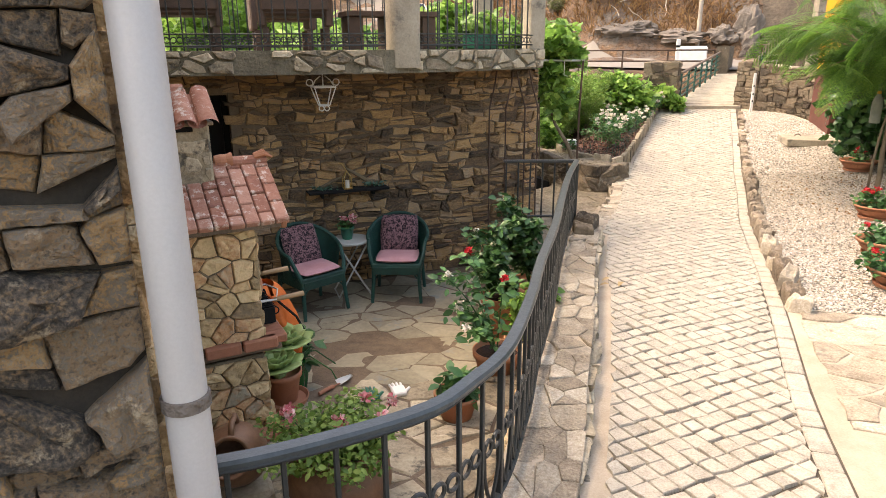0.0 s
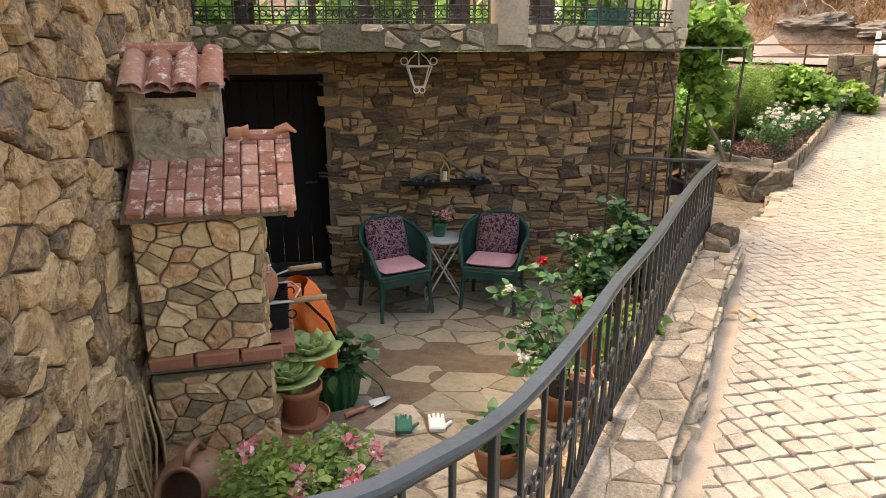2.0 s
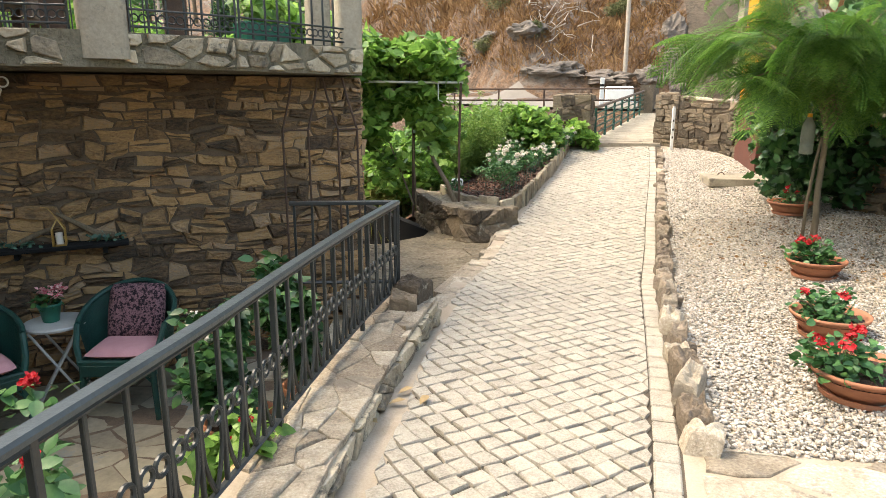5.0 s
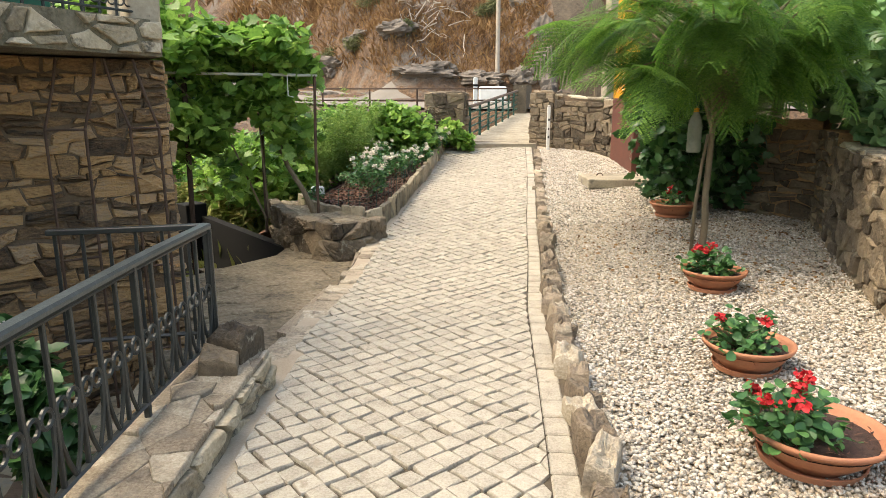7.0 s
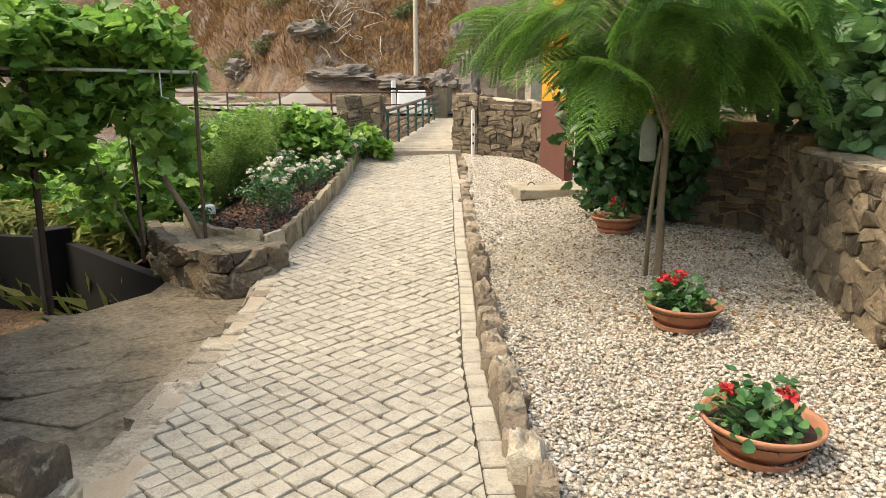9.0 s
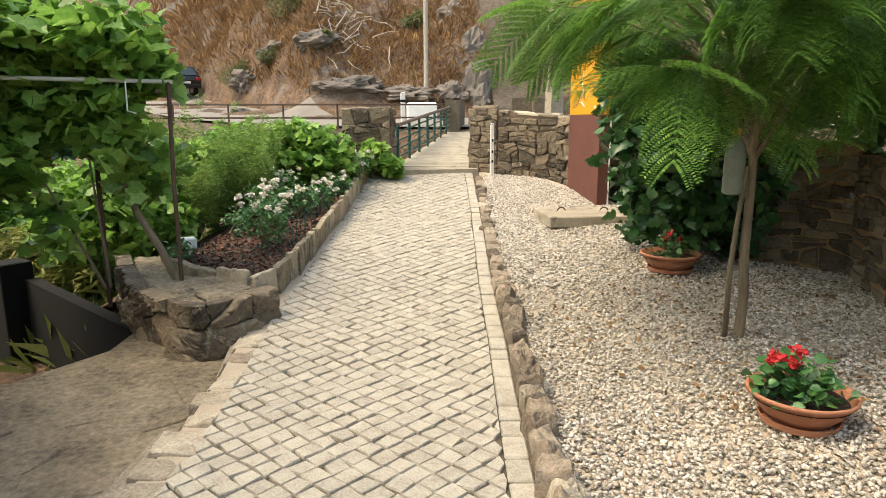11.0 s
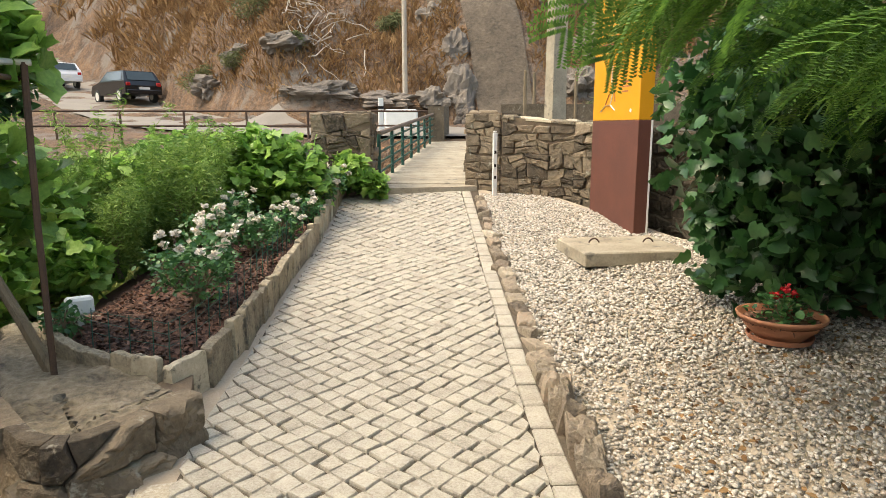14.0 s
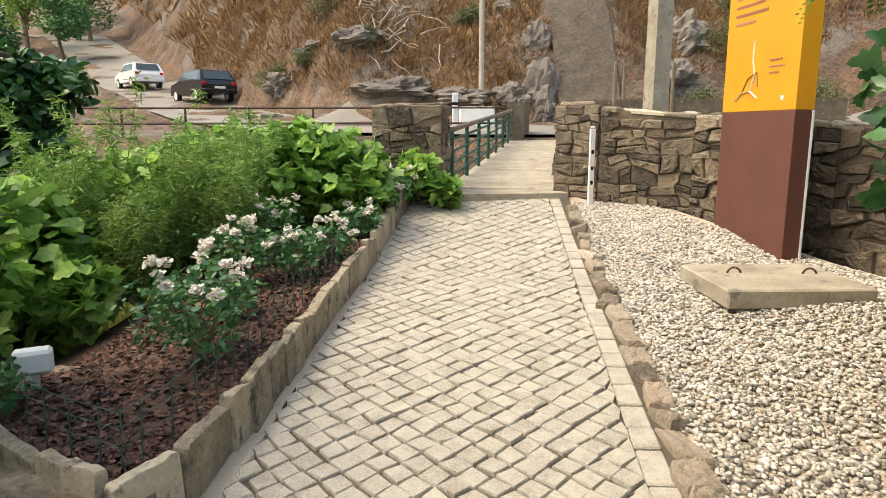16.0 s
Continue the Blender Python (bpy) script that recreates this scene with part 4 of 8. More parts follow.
def make_curved_railing():
    t = thing("curved_railing", pose(0.74, 3.85, WT), "curved dark painted iron railing with scrolled bars", "railing")
    o = Vector((0.74, 3.85, WT))

    def P(d, z, h=0.0):
        q = wall_out(d, h)
        return (q.x - o.x, q.y - o.y, z)
    n = 80
    hand = M()

    def cap(u, v):
        prof = [(-0.026, 0.658), (-0.028, 0.673), (-0.021, 0.684), (0.021, 0.684), (0.028, 0.673), (0.026, 0.658), (-0.026, 0.658)]
        k = round(v * 6)
        return P(u * rail_line.L, prof[k][1], prof[k][0])
    hand.grid(cap, n, 6)
    part("handrail", hand, HANDRAIL, t, "smooth painted handrail, blue-grey from wear and a coloured-in sheen", smooth=False)
    part("under_bar", M().tube([P(rail_line.L * i / n, 0.64) for i in range(n + 1)], 0.012, 6), IRON, t)
    part("bottom_rail", M().tube([P(rail_line.L * i / n, 0.055) for i in range(n + 1)], 0.017, 6, flat=0.5), IRON, t)
    k = round(rail_line.L / 0.158)
    bar = mesh_of("baluster", M().box((0, 0, -0.01), (0.017, 0.017, 0.6), 0.003), IRON)
    post = mesh_of("post", M().box((0, 0, -0.05), (0.026, 0.026, 0.72), 0.003), IRON)
    sm = M()
    for sg in (-1, 1):
        curl = arc((sg * 0.036, 0.03), 0.031, 90 + sg * 270, 90 - sg * 90, 14, lambda u, v: (u, 0, v))
        leg = [(sg * 0.064, 0, -0.02), (sg * 0.06, 0, -0.09), (sg * 0.035, 0, -0.17), (sg * 0.004, 0, -0.235)]
        sm.tube(curl + leg, 0.0088, 6)
    scr = mesh_of("scroll", sm, IRON)
    for i in range(k + 1):
        d = rail_line.L * i / k
        p, w, nr = rail_line.at(d)
        a = math.degrees(math.atan2(w.y, w.x))
        ob = new("post" if i % 8 == 0 or i == k else "baluster", post if i % 8 == 0 or i == k else bar)
        ob.parent = t
        ob.matrix_basis = pose(*P(d, 0.36), 0, 0, a)
        if i < k:
            d += rail_line.L / k / 2
            p, w, nr = rail_line.at(d)
            ob = new("scroll", scr)
            ob.parent = t
            ob.matrix_basis = pose(*P(d, 0.3), 0, 0, math.degrees(math.atan2(w.y, w.x)))
    part("side_rail", M().box((0.2, 2.56, 0.668), (0.76, 0.05, 0.028)), IRON, t)
    part("side_foot_rail", M().tube([(0.57, 2.57, 0.085), (-0.17, 2.57, 0.085)], 0.013, 6), IRON, t)
    for i in range(6):
        ob = new("baluster", bar)
        ob.parent = t
        ob.matrix_basis = pose(-0.15 + i * 0.125, 2.57, 0.36)
    part("end_post", M().box((0.57, 2.57, 0.1), (0.045, 0.045, 1.1)), IRON, t)


make_curved_railing()

# landing and steps beside the house
LANDING = [(1.36, 6.46), (1.62, 6.85), (1.95, 7.55), (2.25, 8.5), (2.6, 9.75), (1.95, 10.55), (1.66, 10.45), (1.55, 10.1), (0.4, 9.1), (1.03, 7.5), (0.95, 6.5)]
landing = solid("landing", M().poly(LANDING, -1.2, -0.6), LAND, "worn stone landing below the path", "landing", "structure")
for i, (a, b, c, d_) in enumerate((((1.4, 6.5), (1.66, 6.98), (1.42, 7.12), (1.12, 6.7)), ((1.75, 7.25), (2.16, 8.35), (2.0, 8.45), (1.6, 7.4)))):
    solid("step_%d" % (i + 1), M().poly([a, b, c, d_], -0.62, -0.53), WALLTOP, "pale worn stone step beside the path", "step", "structure")
solid("kerb", M().poly([(2.16, 8.35), (2.3, 8.5), (2.62, 9.75), (2.42, 9.85)], -0.7, -0.5), WALLTOP, "pale stone kerb block at the path edge", "kerb", "structure")
for i in range(3):
    z = -0.6 - 0.115 * (i + 1)
    solid("stair_%d" % (i + 1), M().poly([(0.95 - 0.25 * i, 6.5), (1.0 - 0.25 * i, 7.42 - 0.1 * i), (0.74 - 0.25 * i, 7.3 - 0.1 * i), (0.69 - 0.25 * i, 6.5)], -1.1, z), LICHEN, "stone stair down to the patio", "stair", "structure")
parapet = M()
for (ax, ay, az), (bx_, by_, bz) in (((-1.6, 13.6, -0.45), (0.24, 12.5, -0.45)), ((0.52, 12.32, -0.5), (1.62, 10.75, -0.66))):
    dx, dy = (by_ - ay), -(bx_ - ax)
    k = 0.12 / math.hypot(dx, dy)
    parapet.add([(ax, ay, -2.3), (bx_, by_, -2.3), (bx_, by_, bz), (ax, ay, az), (ax - dx * k, ay - dy * k, -2.3), (bx_ - dx * k, by_ - dy * k, -2.3), (bx_ - dx * k, by_ - dy * k, bz), (ax - dx * k, ay - dy * k, az)],
                [(0, 1, 2, 3), (5, 4, 7, 6), (3, 2, 6, 7), (0, 3, 7, 4), (1, 5, 6, 2), (0, 4, 5, 1)])
solid("parapet", parapet.box((0.38, 12.42, -1.3), (0.3, 0.3, 1.95), 0.01, Matrix.Rotation(radians(-55), 3, "Z")), BLACK, "low black parapet with a square post below the landing", "wall", "structure")

# ledge in front of the barbecue
LEDGE = [(-1.05, 1.95), (-0.55, 1.35), (0.0, 1.6), (0.4, 2.4), (0.62, 3.3), (0.78, 4.0), (0.5, 3.95), (0.1, 3.35), (-0.3, 3.4), (-0.62, 3.5), (-0.95, 3.2), (-1.4, 2.6)]
ledge = solid("ledge", M().poly(LEDGE, -1.0, -0.51), MORTAR, "raised rough stone ledge above the patio", "ledge", "structure")

# ---- planting bed ----
BED = [(1.86, 11.5), (2.05, 10.95), (2.42, 10.52), (2.68, 10.45), (3.02, 11.05), (3.66, 12.72), (4.68, 15.25)]
bed_line = Line(BED, 5)


def bed_z(d):
    p, w, nr = bed_line.at(d)
    x, y = p.x, p.y
    return gz(x, y) + 0.22 if y > 11 or x > 2.6 else -0.17


bed_soil = solid("soil", M().grid(lambda u, v: (lambda p, w: (p[0].x - p[2].x * v * 1.9, p[0].y - p[2].y * v * 1.9, bed_z(u * bed_line.L) - 0.05 - 0.5 * v * v))(bed_line.at(u * bed_line.L), 0), 30, 8), MULCH,
                 "planting bed soil covered in bark mulch", "soil", "structure", smooth=True)


def make_bed_edge():
    t = thing("bed_edging", pose(0, 0, 0), "low edging of split slate stones round a planting bed", "edging", kind="structure")
    rng = random.Random(11)
    d = 0.0
    while d < bed_line.L - 0.05:
        w = rng.uniform(0.14, 0.36)
        p, wd, nr = bed_line.at(d + w / 2)
        a = math.degrees(math.atan2(wd.y, wd.x))
        h = rng.uniform(0.24, 0.3)
        top = bed_z(d + w / 2) + rng.uniform(-0.01, 0.025)
        cells = [([(-w / 2 + 0.002, -0.03), (w / 2 - 0.002, -0.03 + rng.uniform(0, 0.01)), (w / 2 - 0.003, 0.03), (-w / 2 + 0.002, 0.032)], 0, 0)]
        V, F = rugged_stone(cells[0][0], 0, 0, h, 0.022, lambda u, v, hh: (u, v, hh), rng, 0.03)
        part("stone", M().add(V, F), LICHEN, t, at=pose(p.x, p.y, top - 0.02, rng.uniform(-3, 3), rng.uniform(-3, 3), a + rng.uniform(-3, 3)))
        d += w
    return t


make_bed_edge()

# rock wall under the bed's corner
ROCKW = [(2.72, 10.02), (2.5, 9.8), (2.28, 9.66), (2.08, 9.74), (1.9, 10.1), (1.74, 10.5), (1.62, 10.95), (1.5, 11.7)]
rock_line = Line(ROCKW, 6)
ROCKTOP = [(2.72, 10.45), (2.7, 10.1), (2.5, 9.88), (2.3, 9.75), (2.14, 9.82), (1.97, 10.14), (1.81, 10.52), (1.69, 10.95), (1.57, 11.7), (2.6, 11.4)]
rock_wall = solid("rock_wall", M().poly(ROCKTOP, -1.1, -0.275), MORTAR, "rough rock wall holding up the planting bed", "wall", "structure")


def rock_cap(u, v):
    p, w, nr = rock_line.at(u * rock_line.L)
    q = p - Vector((w.y, -w.x, 0)) * (-0.05 - 0.62 * v)
    e = 0.05 * (1 - min(1.0, v * 9)) ** 2
    return (q.x, q.y, -0.235 - e + 0.035 * noise.noise((q.x * 5, q.y * 5, 0.3)) + 0.012 * noise.noise((q.x * 17, q.y * 17, 0.9)))


part("cap", M().grid(rock_cap, 90, 26), LAND, rock_wall, "smooth weathered earthen cap", smooth=True)

# ---- right-hand walls ----
RW = [(5.0, 5.35), (5.72, 6.4), (6.38, 7.35), (7.05, 8.35)]
wall_east = block("wall_east", RW[3], RW[0], -0.7, 0.62, 0.5, MORTAR, "dry rubble stone garden wall beside the gravel")
# the corner's shade is partly put into the stone colour
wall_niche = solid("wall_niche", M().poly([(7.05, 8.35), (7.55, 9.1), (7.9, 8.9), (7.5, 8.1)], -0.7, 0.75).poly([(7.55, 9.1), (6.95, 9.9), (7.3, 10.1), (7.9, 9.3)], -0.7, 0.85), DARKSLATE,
                   "rubble wall in a garden corner, colour darkened for its shade", "wall", "structure")
BW = [(6.34, 15.08), (6.62, 14.55), (7.28, 13.85), (7.72, 12.55), (7.95, 11.6), (7.3, 10.1)]
back_tops = [1.2, 1.16, 1.08, 0.98, 0.9, 0.85]


def make_back_wall():
    m = M()
    for i in range(1, len(BW) - 1):
        a, b = Vector((*BW[i], 0)), Vector((*BW[i + 1], 0))
        d = (b - a).normalized()
        nr = Vector((-d.y, d.x, 0)) * 0.35
        V = []
        for p, zt in ((a, back_tops[i]), (b, back_tops[i + 1])):
            for q in (p, p + nr):
                V += [(q.x, q.y, -0.7), (q.x, q.y, zt)]
        m.add(V, [(0, 4, 5, 1), (2, 3, 7, 6), (1, 5, 7, 3), (0, 2, 6, 4), (0, 1, 3, 2), (4, 6, 7, 5)])
    return solid("wall_back", m, MORTAR, "long rubble garden wall behind the gravel", "wall", "structure")


wall_back = make_back_wall()

# bridge piers and bridge
pier_r = solid("pier_right", M().poly([(6.34, 15.06), (6.62, 14.57), (7.0, 14.8), (6.72, 15.3)], -0.6, 1.215), MORTAR, "square rubble stone bridge pier", "pier", "structure")
pier_l = solid("pier_left", M().poly([(4.28, 15.25), (4.98, 14.98), (5.2, 15.55), (4.5, 15.85)], -0.6, 1.2), MORTAR, "square dark rubble stone bridge pier", "pier", "structure")
BA, BB = Vector((5.87, 15.42, 0.27)), Vector((9.4, 22.5, 0.70))
bd = (BB - BA).normalized()
bn = Vector((bd.y, -bd.x, 0)).normalized()


def make_bridge():
    m = M()
    V = []
    for p in (BA - bd * 0.15, BB + bd * 1.0):
        for h in (-0.68, 0.72):
            q = p + bn * h
            V += [(q.x, q.y, q.z - 0.25), (q.x, q.y, q.z - 0.03)]
    m.add(V, [(0, 4, 5, 1), (2, 3, 7, 6), (1, 5, 7, 3), (0, 2, 6, 4), (0, 1, 3, 2), (4, 6, 7, 5)])
    t = solid("bridge_deck", m, MORTAR, "narrow plank footbridge deck over a stream", "bridge", "structure")
    L = (BB - BA).length + 1.0
    n = 46
    for i in range(n):
        c = BA + bd * (L * (i + 0.5) / n)
        part("plank", M().box((0, 0, 0), (1.4, L / n - 0.008, 0.03), 0.004), CONCRETE, t, at=Matrix.Translation(c - Vector((0, 0, 0.014))) @ Matrix.Rotation(math.atan2(bn.y, bn.x), 4, "Z") @ Matrix.Rotation(math.asin(bd.z), 4, "X"))
    for h, nm in ((-0.64, "left"), (0.68, "right")):
        r = thing("bridge_railing", Matrix.Translation(BA + bn * h), "green painted tubular bridge railing with a weathered top rail", "railing", "bridge railings")
        D = BB - BA

        def Q(f, z):
            return tuple(D * f + Vector((0, 0, z)))
        part("top_rail", M().tube([Q(0.0, 0.68), Q(1.0, 0.68)], 0.035, 8), WOODRAIL, r, "weathered brown top rail")
        for z in (0.14, 0.28, 0.42, 0.56):
            part("rail", M().tube([Q(0.0, z), Q(1.0, z)], 0.017, 6), GREENRAIL, r)
        for i in range(8):
            part("post", M().tube([Q(i / 7, -0.05), Q(i / 7, 0.67)], 0.028, 8), GREENRAIL, r)


make_bridge()
solid("sill", M().poly([(5.1, 14.95), (6.36, 14.75), (6.5, 15.35), (5.2, 15.6)], -0.2, 0.262), CONCRETE, "pale concrete sill where the path meets the bridge", "sill", "structure")


# ---- drainpipe ----
dp = thing("drainpipe", pose(-0.475, 0.955, -0.35), "white plastic drainpipe strapped to the stone house corner", "drainpipe")
part("pipe", M().lathe([(0.045, 0), (0.047, 0.02), (0.047, 4.9)], 28), PVC, dp, smooth=True)
part("clamp", M().lathe([(0.049, 1.14), (0.0525, 1.142), (0.0525, 1.17), (0.049, 1.172)], 28).box((-0.06, 0.05, 1.16), (0.05, 0.012, 0.03)), ROCK, dp, "galvanised pipe clamp")
part("clamp", M().lathe([(0.049, 2.74), (0.0525, 2.742), (0.0525, 2.77), (0.049, 2.772)], 28).box((-0.06, 0.05, 2.76), (0.05, 0.012, 0.03)), GREYPAINT, dp, "galvanised pipe clamp")

# ---- barbecue ----
bq_at = pose(-1.36, 2.63, -0.5, 0, 0, 29.5)


def make_barbecue():
    rng = random.Random(21)
    t = thing("barbecue", bq_at, "stone barbecue with brick shelf, tiled roof and chimney", "barbecue")
    W, Dp = 0.5, 0.68
    body = part("body", M().box((W / 2 - 0.01, Dp / 2, 0.24), (W, Dp, 0.46), 0.01), LIMEMORTAR, t)
    for yy in (0.07, Dp - 0.07):
        part("side_wall", M().box((W / 2 - 0.01, yy, 0.86), (W, 0.14, 0.64), 0.01), LIMEMORTAR, t)
    part("back_wall", M().box((0.06, Dp / 2, 0.86), (0.12, Dp - 0.28, 0.64), 0.01), LIMEMORTAR, t)
    part("lintel", M().box((W / 2 - 0.01, Dp / 2, 1.2), (W, Dp, 0.1), 0.01), LIMEMORTAR, t)
    flat = lambda u, v, h: (u, -h, v)
    front = lambda u, v, h: (W - 0.01 + h, u, v)
    for fn, uw, z0, z1, k in ((flat, W, 0.02, 0.46, None), (flat, W, 0.57, 1.24, None)):
        cells = voronoi(uw, z1 - z0, 0.095, 0.07, 1.0, rng, 0.0035)
        lay(body, cells, (lambda f, zz: lambda u, v, h: f(u, v + zz, h))(fn, z0), TANSTONE, rng, 0.02, (0.01, 0.024), rugged=0.013)
    cells = voronoi(Dp, 0.44, 0.11, 0.1, 0.85, rng, 0.007)
    lay(body, cells, lambda u, v, h: front(u, v + 0.02, h), TANSTONE, rng, 0.02, (0.01, 0.024), rugged=0.013)
    for u0 in (0.0, Dp - 0.14):
        cells = voronoi(0.14, 0.66, 0.09, 0.09, 0.8, rng, 0.006)
        lay(body, cells, lambda u, v, h, u0=u0: front(u + u0, v + 0.57, h), TANSTONE, rng, 0.02, (0.01, 0.025), soft=0.22)
    shelf = part("shelf", M().box((0.28, Dp / 2 - 0.01, 0.515), (0.6, Dp + 0.06, 0.03), 0.006), MORTAR, t, "red brick hearth shelf")
    for i in range(9):
        part("brick", M().box((0.5, -0.03 + 0.04 + i * 0.081, 0.55), (0.23, 0.074, 0.05), 0.008), BRICK, shelf)
    for i in range(3):
        part("brick", M().box((0.11 + i * 0.19 - 0.02, -0.02, 0.545), (0.18, 0.06, 0.06), 0.008), BRICK, shelf)
    base = part("base_ledge", M().box((0.28, 0.3, 0.0), (0.66, 0.78, 0.03), 0.006), MORTAR, t, "brick ledge at the foot")
    for i in range(10):
        part("brick", M().box((0.56, -0.06 + i * 0.082, 0.025), (0.2, 0.075, 0.05), 0.008), BRICK, base)
    for i in range(3):
        part("brick", M().box((0.08 + i * 0.17, -0.06, 0.02), (0.16, 0.09, 0.05), 0.008), BRICK, base)
    # roof: two slopes of small bricks in courses
    roof = part("roof", M().add([(-0.02, -0.07, 1.2), (0.62, -0.07, 1.2), (-0.02, 0.34, 1.43), (0.62, 0.34, 1.43), (-0.02, 0.75, 1.2), (0.62, 0.75, 1.2), (-0.02, -0.07, 1.18), (0.62, -0.07, 1.18), (-0.02, 0.75, 1.18), (0.62, 0.75, 1.18)],
                                [(0, 1, 3, 2), (2, 3, 5, 4), (6, 7, 1, 0), (4, 5, 9, 8), (6, 8, 9, 7), (0, 2, 4, 8, 6), (1, 7, 9, 5, 3)]), MORTAR, t, "weathered brick tile roof")
    sl = math.atan2(0.23, 0.41)
    ln = math.hypot(0.23, 0.41)
    for sg in (0, 1):
        for i in range(9):
            off = (i % 2) * 0.07
            for j in range(4):
                a, b = max(0, j * 0.145 - off), min(ln + 0.02, (j + 1) * 0.145 - off - 0.006)
                if b - a < 0.02:
                    continue
                c = (a + b) / 2
                y = -0.08 + c * math.cos(sl)
                z = 1.205 + c * math.sin(sl) + rng.uniform(0, 0.006)
                y = y if sg == 0 else 0.68 - y
                part("roof_tile", M().box((0, 0, 0), (0.069, b - a, 0.036), 0.006), ROOFTILE, roof, at=pose(0.035 + i * 0.074, y, z, math.degrees(sl) * (1 if sg == 0 else -1), rng.uniform(-2, 2), 0))
    part("ridge_tile", M().tube([(0.4, 0.34, 1.455), (0.66, 0.34, 1.455)], 0.035, 12), ROOFTILE, roof, "pale ridge tile")
    part("ridge_cup", M().lathe([(0.03, 0), (0.036, 0.03), (0.034, 0.06), (0.045, 0.09)], 16, (0.39, 0.34, 1.47), m=Matrix.Rotation(radians(90), 3, "Y")), TERRA, roof, "small terracotta cup")
    for k in range(5):
        a = radians(-60 + 30 * k)
        part("finial_petal", M().tube([(0.6, 0.34 + 0.02 * math.sin(a), 1.475 + 0.012 * math.cos(a)), (0.65, 0.34 + 0.045 * math.sin(a), 1.48 + 0.03 * math.cos(a)), (0.69, 0.34 + 0.02 * math.sin(a), 1.475)], 0.014, 6, 0.006), TERRA, roof, "terracotta shell finial")
    part("verge", M().box((0.635, 0.135, 1.3), (0.03, 0.47, 0.05), 0.006, Matrix.Rotation(sl, 3, "X")).box((0.635, 0.545, 1.3), (0.03, 0.47, 0.05), 0.006, Matrix.Rotation(-sl, 3, "X")), TERRA, roof)
    ch = part("chimney", M().box((0.185, 0.37, 1.47), (0.36, 0.32, 0.42), 0.012), LICHEN, t, "plastered stone chimney")
    cells = voronoi(0.34, 0.26, 0.13, 0.1, 0.8, rng, 0.01)
    lay(ch, cells, lambda u, v, h: (u + 0.015, 0.21 - h, v + 1.35), LICHEN, rng, 0.01, (0.004, 0.012))
    # no opening is cut: a black strip gives the slot its inner shade
    part("smoke_slot", M().box((0.185, 0.208, 1.66), (0.2, 0.01, 0.025), 0.002), BLACK, ch, "flat black strip standing for the dark inside of the smoke slot")
    cap = part("cap", M().box((0.185, 0.37, 1.685), (0.4, 0.36, 0.02), 0.005), CONCRETE, ch)
    for i in range(4):
        for sg in (-1, 1):
            x = 0.04 + i * 0.105
            tl = M()

            def fn(u, v, sg=sg, x=x):
                a = math.pi * u
                w = 0.05 - 0.006 * v
                return (x - w * math.cos(a), 0.37 + sg * (0.25 - 0.25 * v), 1.68 + 0.15 * v + 0.035 * math.sin(a))
            tl.grid(fn, 8, 3)
            part("cap_tile", tl, ROOFTILE, cap, smooth=True)
            if i < 3:
                tl = M()

                def fn2(u, v, sg=sg, x=x + 0.052):
                    a = math.pi * u
                    return (x - 0.045 * math.cos(a), 0.37 + sg * (0.245 - 0.245 * v), 1.695 + 0.15 * v - 0.025 * math.sin(a))
                tl.grid(fn2, 6, 3)
                part("cap_tile", tl, ROOFTILE, cap, smooth=True)
    part("cap_ridge", M().tube([(-0.02, 0.37, 1.835), (0.28, 0.37, 1.84)], 0.034, 10), ROOFTILE, cap)
    part("firebox", M().box((0.14, Dp / 2, 0.86), (0.04, Dp - 0.3, 0.56)), BLACK, t, "sooty firebox lining")


make_barbecue()


def on_bq(x, y, z, r=0):
    return bq_at @ pose(x, y, z, 0, 0, r)


gr = thing("grill_rack", on_bq(0.42, 0.32, 0.576, 0), "black iron grill tray with wooden handled wire rack", "grill rack")
part("tray", M().box((0, -0.19, 0.055), (0.34, 0.008, 0.09)).box((0, 0.19, 0.055), (0.34, 0.008, 0.09)).box((0.17, 0, 0.055), (0.008, 0.388, 0.09)).box((-0.17, 0, 0.055), (0.008, 0.388, 0.09)).box((0, 0, 0.012), (0.34, 0.388, 0.006)), BLACK, gr, "black iron coal tray")
for x in (-0.15, 0.15):
    for y in (-0.17, 0.17):
        part("foot", M().box((x, y, 0.006), (0.02, 0.02, 0.012)), BLACK, gr)
for i in range(15):
    part("bar", M().tube([(-0.18, -0.182 + i * 0.026, 0.106), (0.18, -0.182 + i * 0.026, 0.106)], 0.004, 5), BLACK, gr)
part("rack_frame", M().tube([(-0.14, -0.15, 0.116), (0.2, -0.13, 0.118), (0.24, 0.0, 0.13), (0.2, 0.13, 0.125), (-0.14, 0.15, 0.12)], 0.005, 6), GREYPAINT, gr, "bright steel rack frame")
for y, z in ((-0.12, 0.115), (0.2, 0.17)):
    hd = part("arm", M().tube([(0.0, y * 0.8, 0.116), (0.2, y, z)], 0.005, 6), GREYPAINT, gr)
    part("handle", M().tube([(0.19, y, z), (0.22, y, z + 0.002), (0.3, y, z + 0.006), (0.36, y, z + 0.008)], 0.013, 10, 0.015), HANDLE, hd, "turned wooden handle", smooth=True)
    part("side_ring", M().tube(arc((0.19, 0.05), 0.022, 0, 360, 10, lambda u, v, y=y: (u, y, v)), 0.004, 5), BLACK, gr)
bj = thing("barbecue_jug", on_bq(0.46, 0.22, 0.688), "round red clay jug standing on the grill tray", "jug")
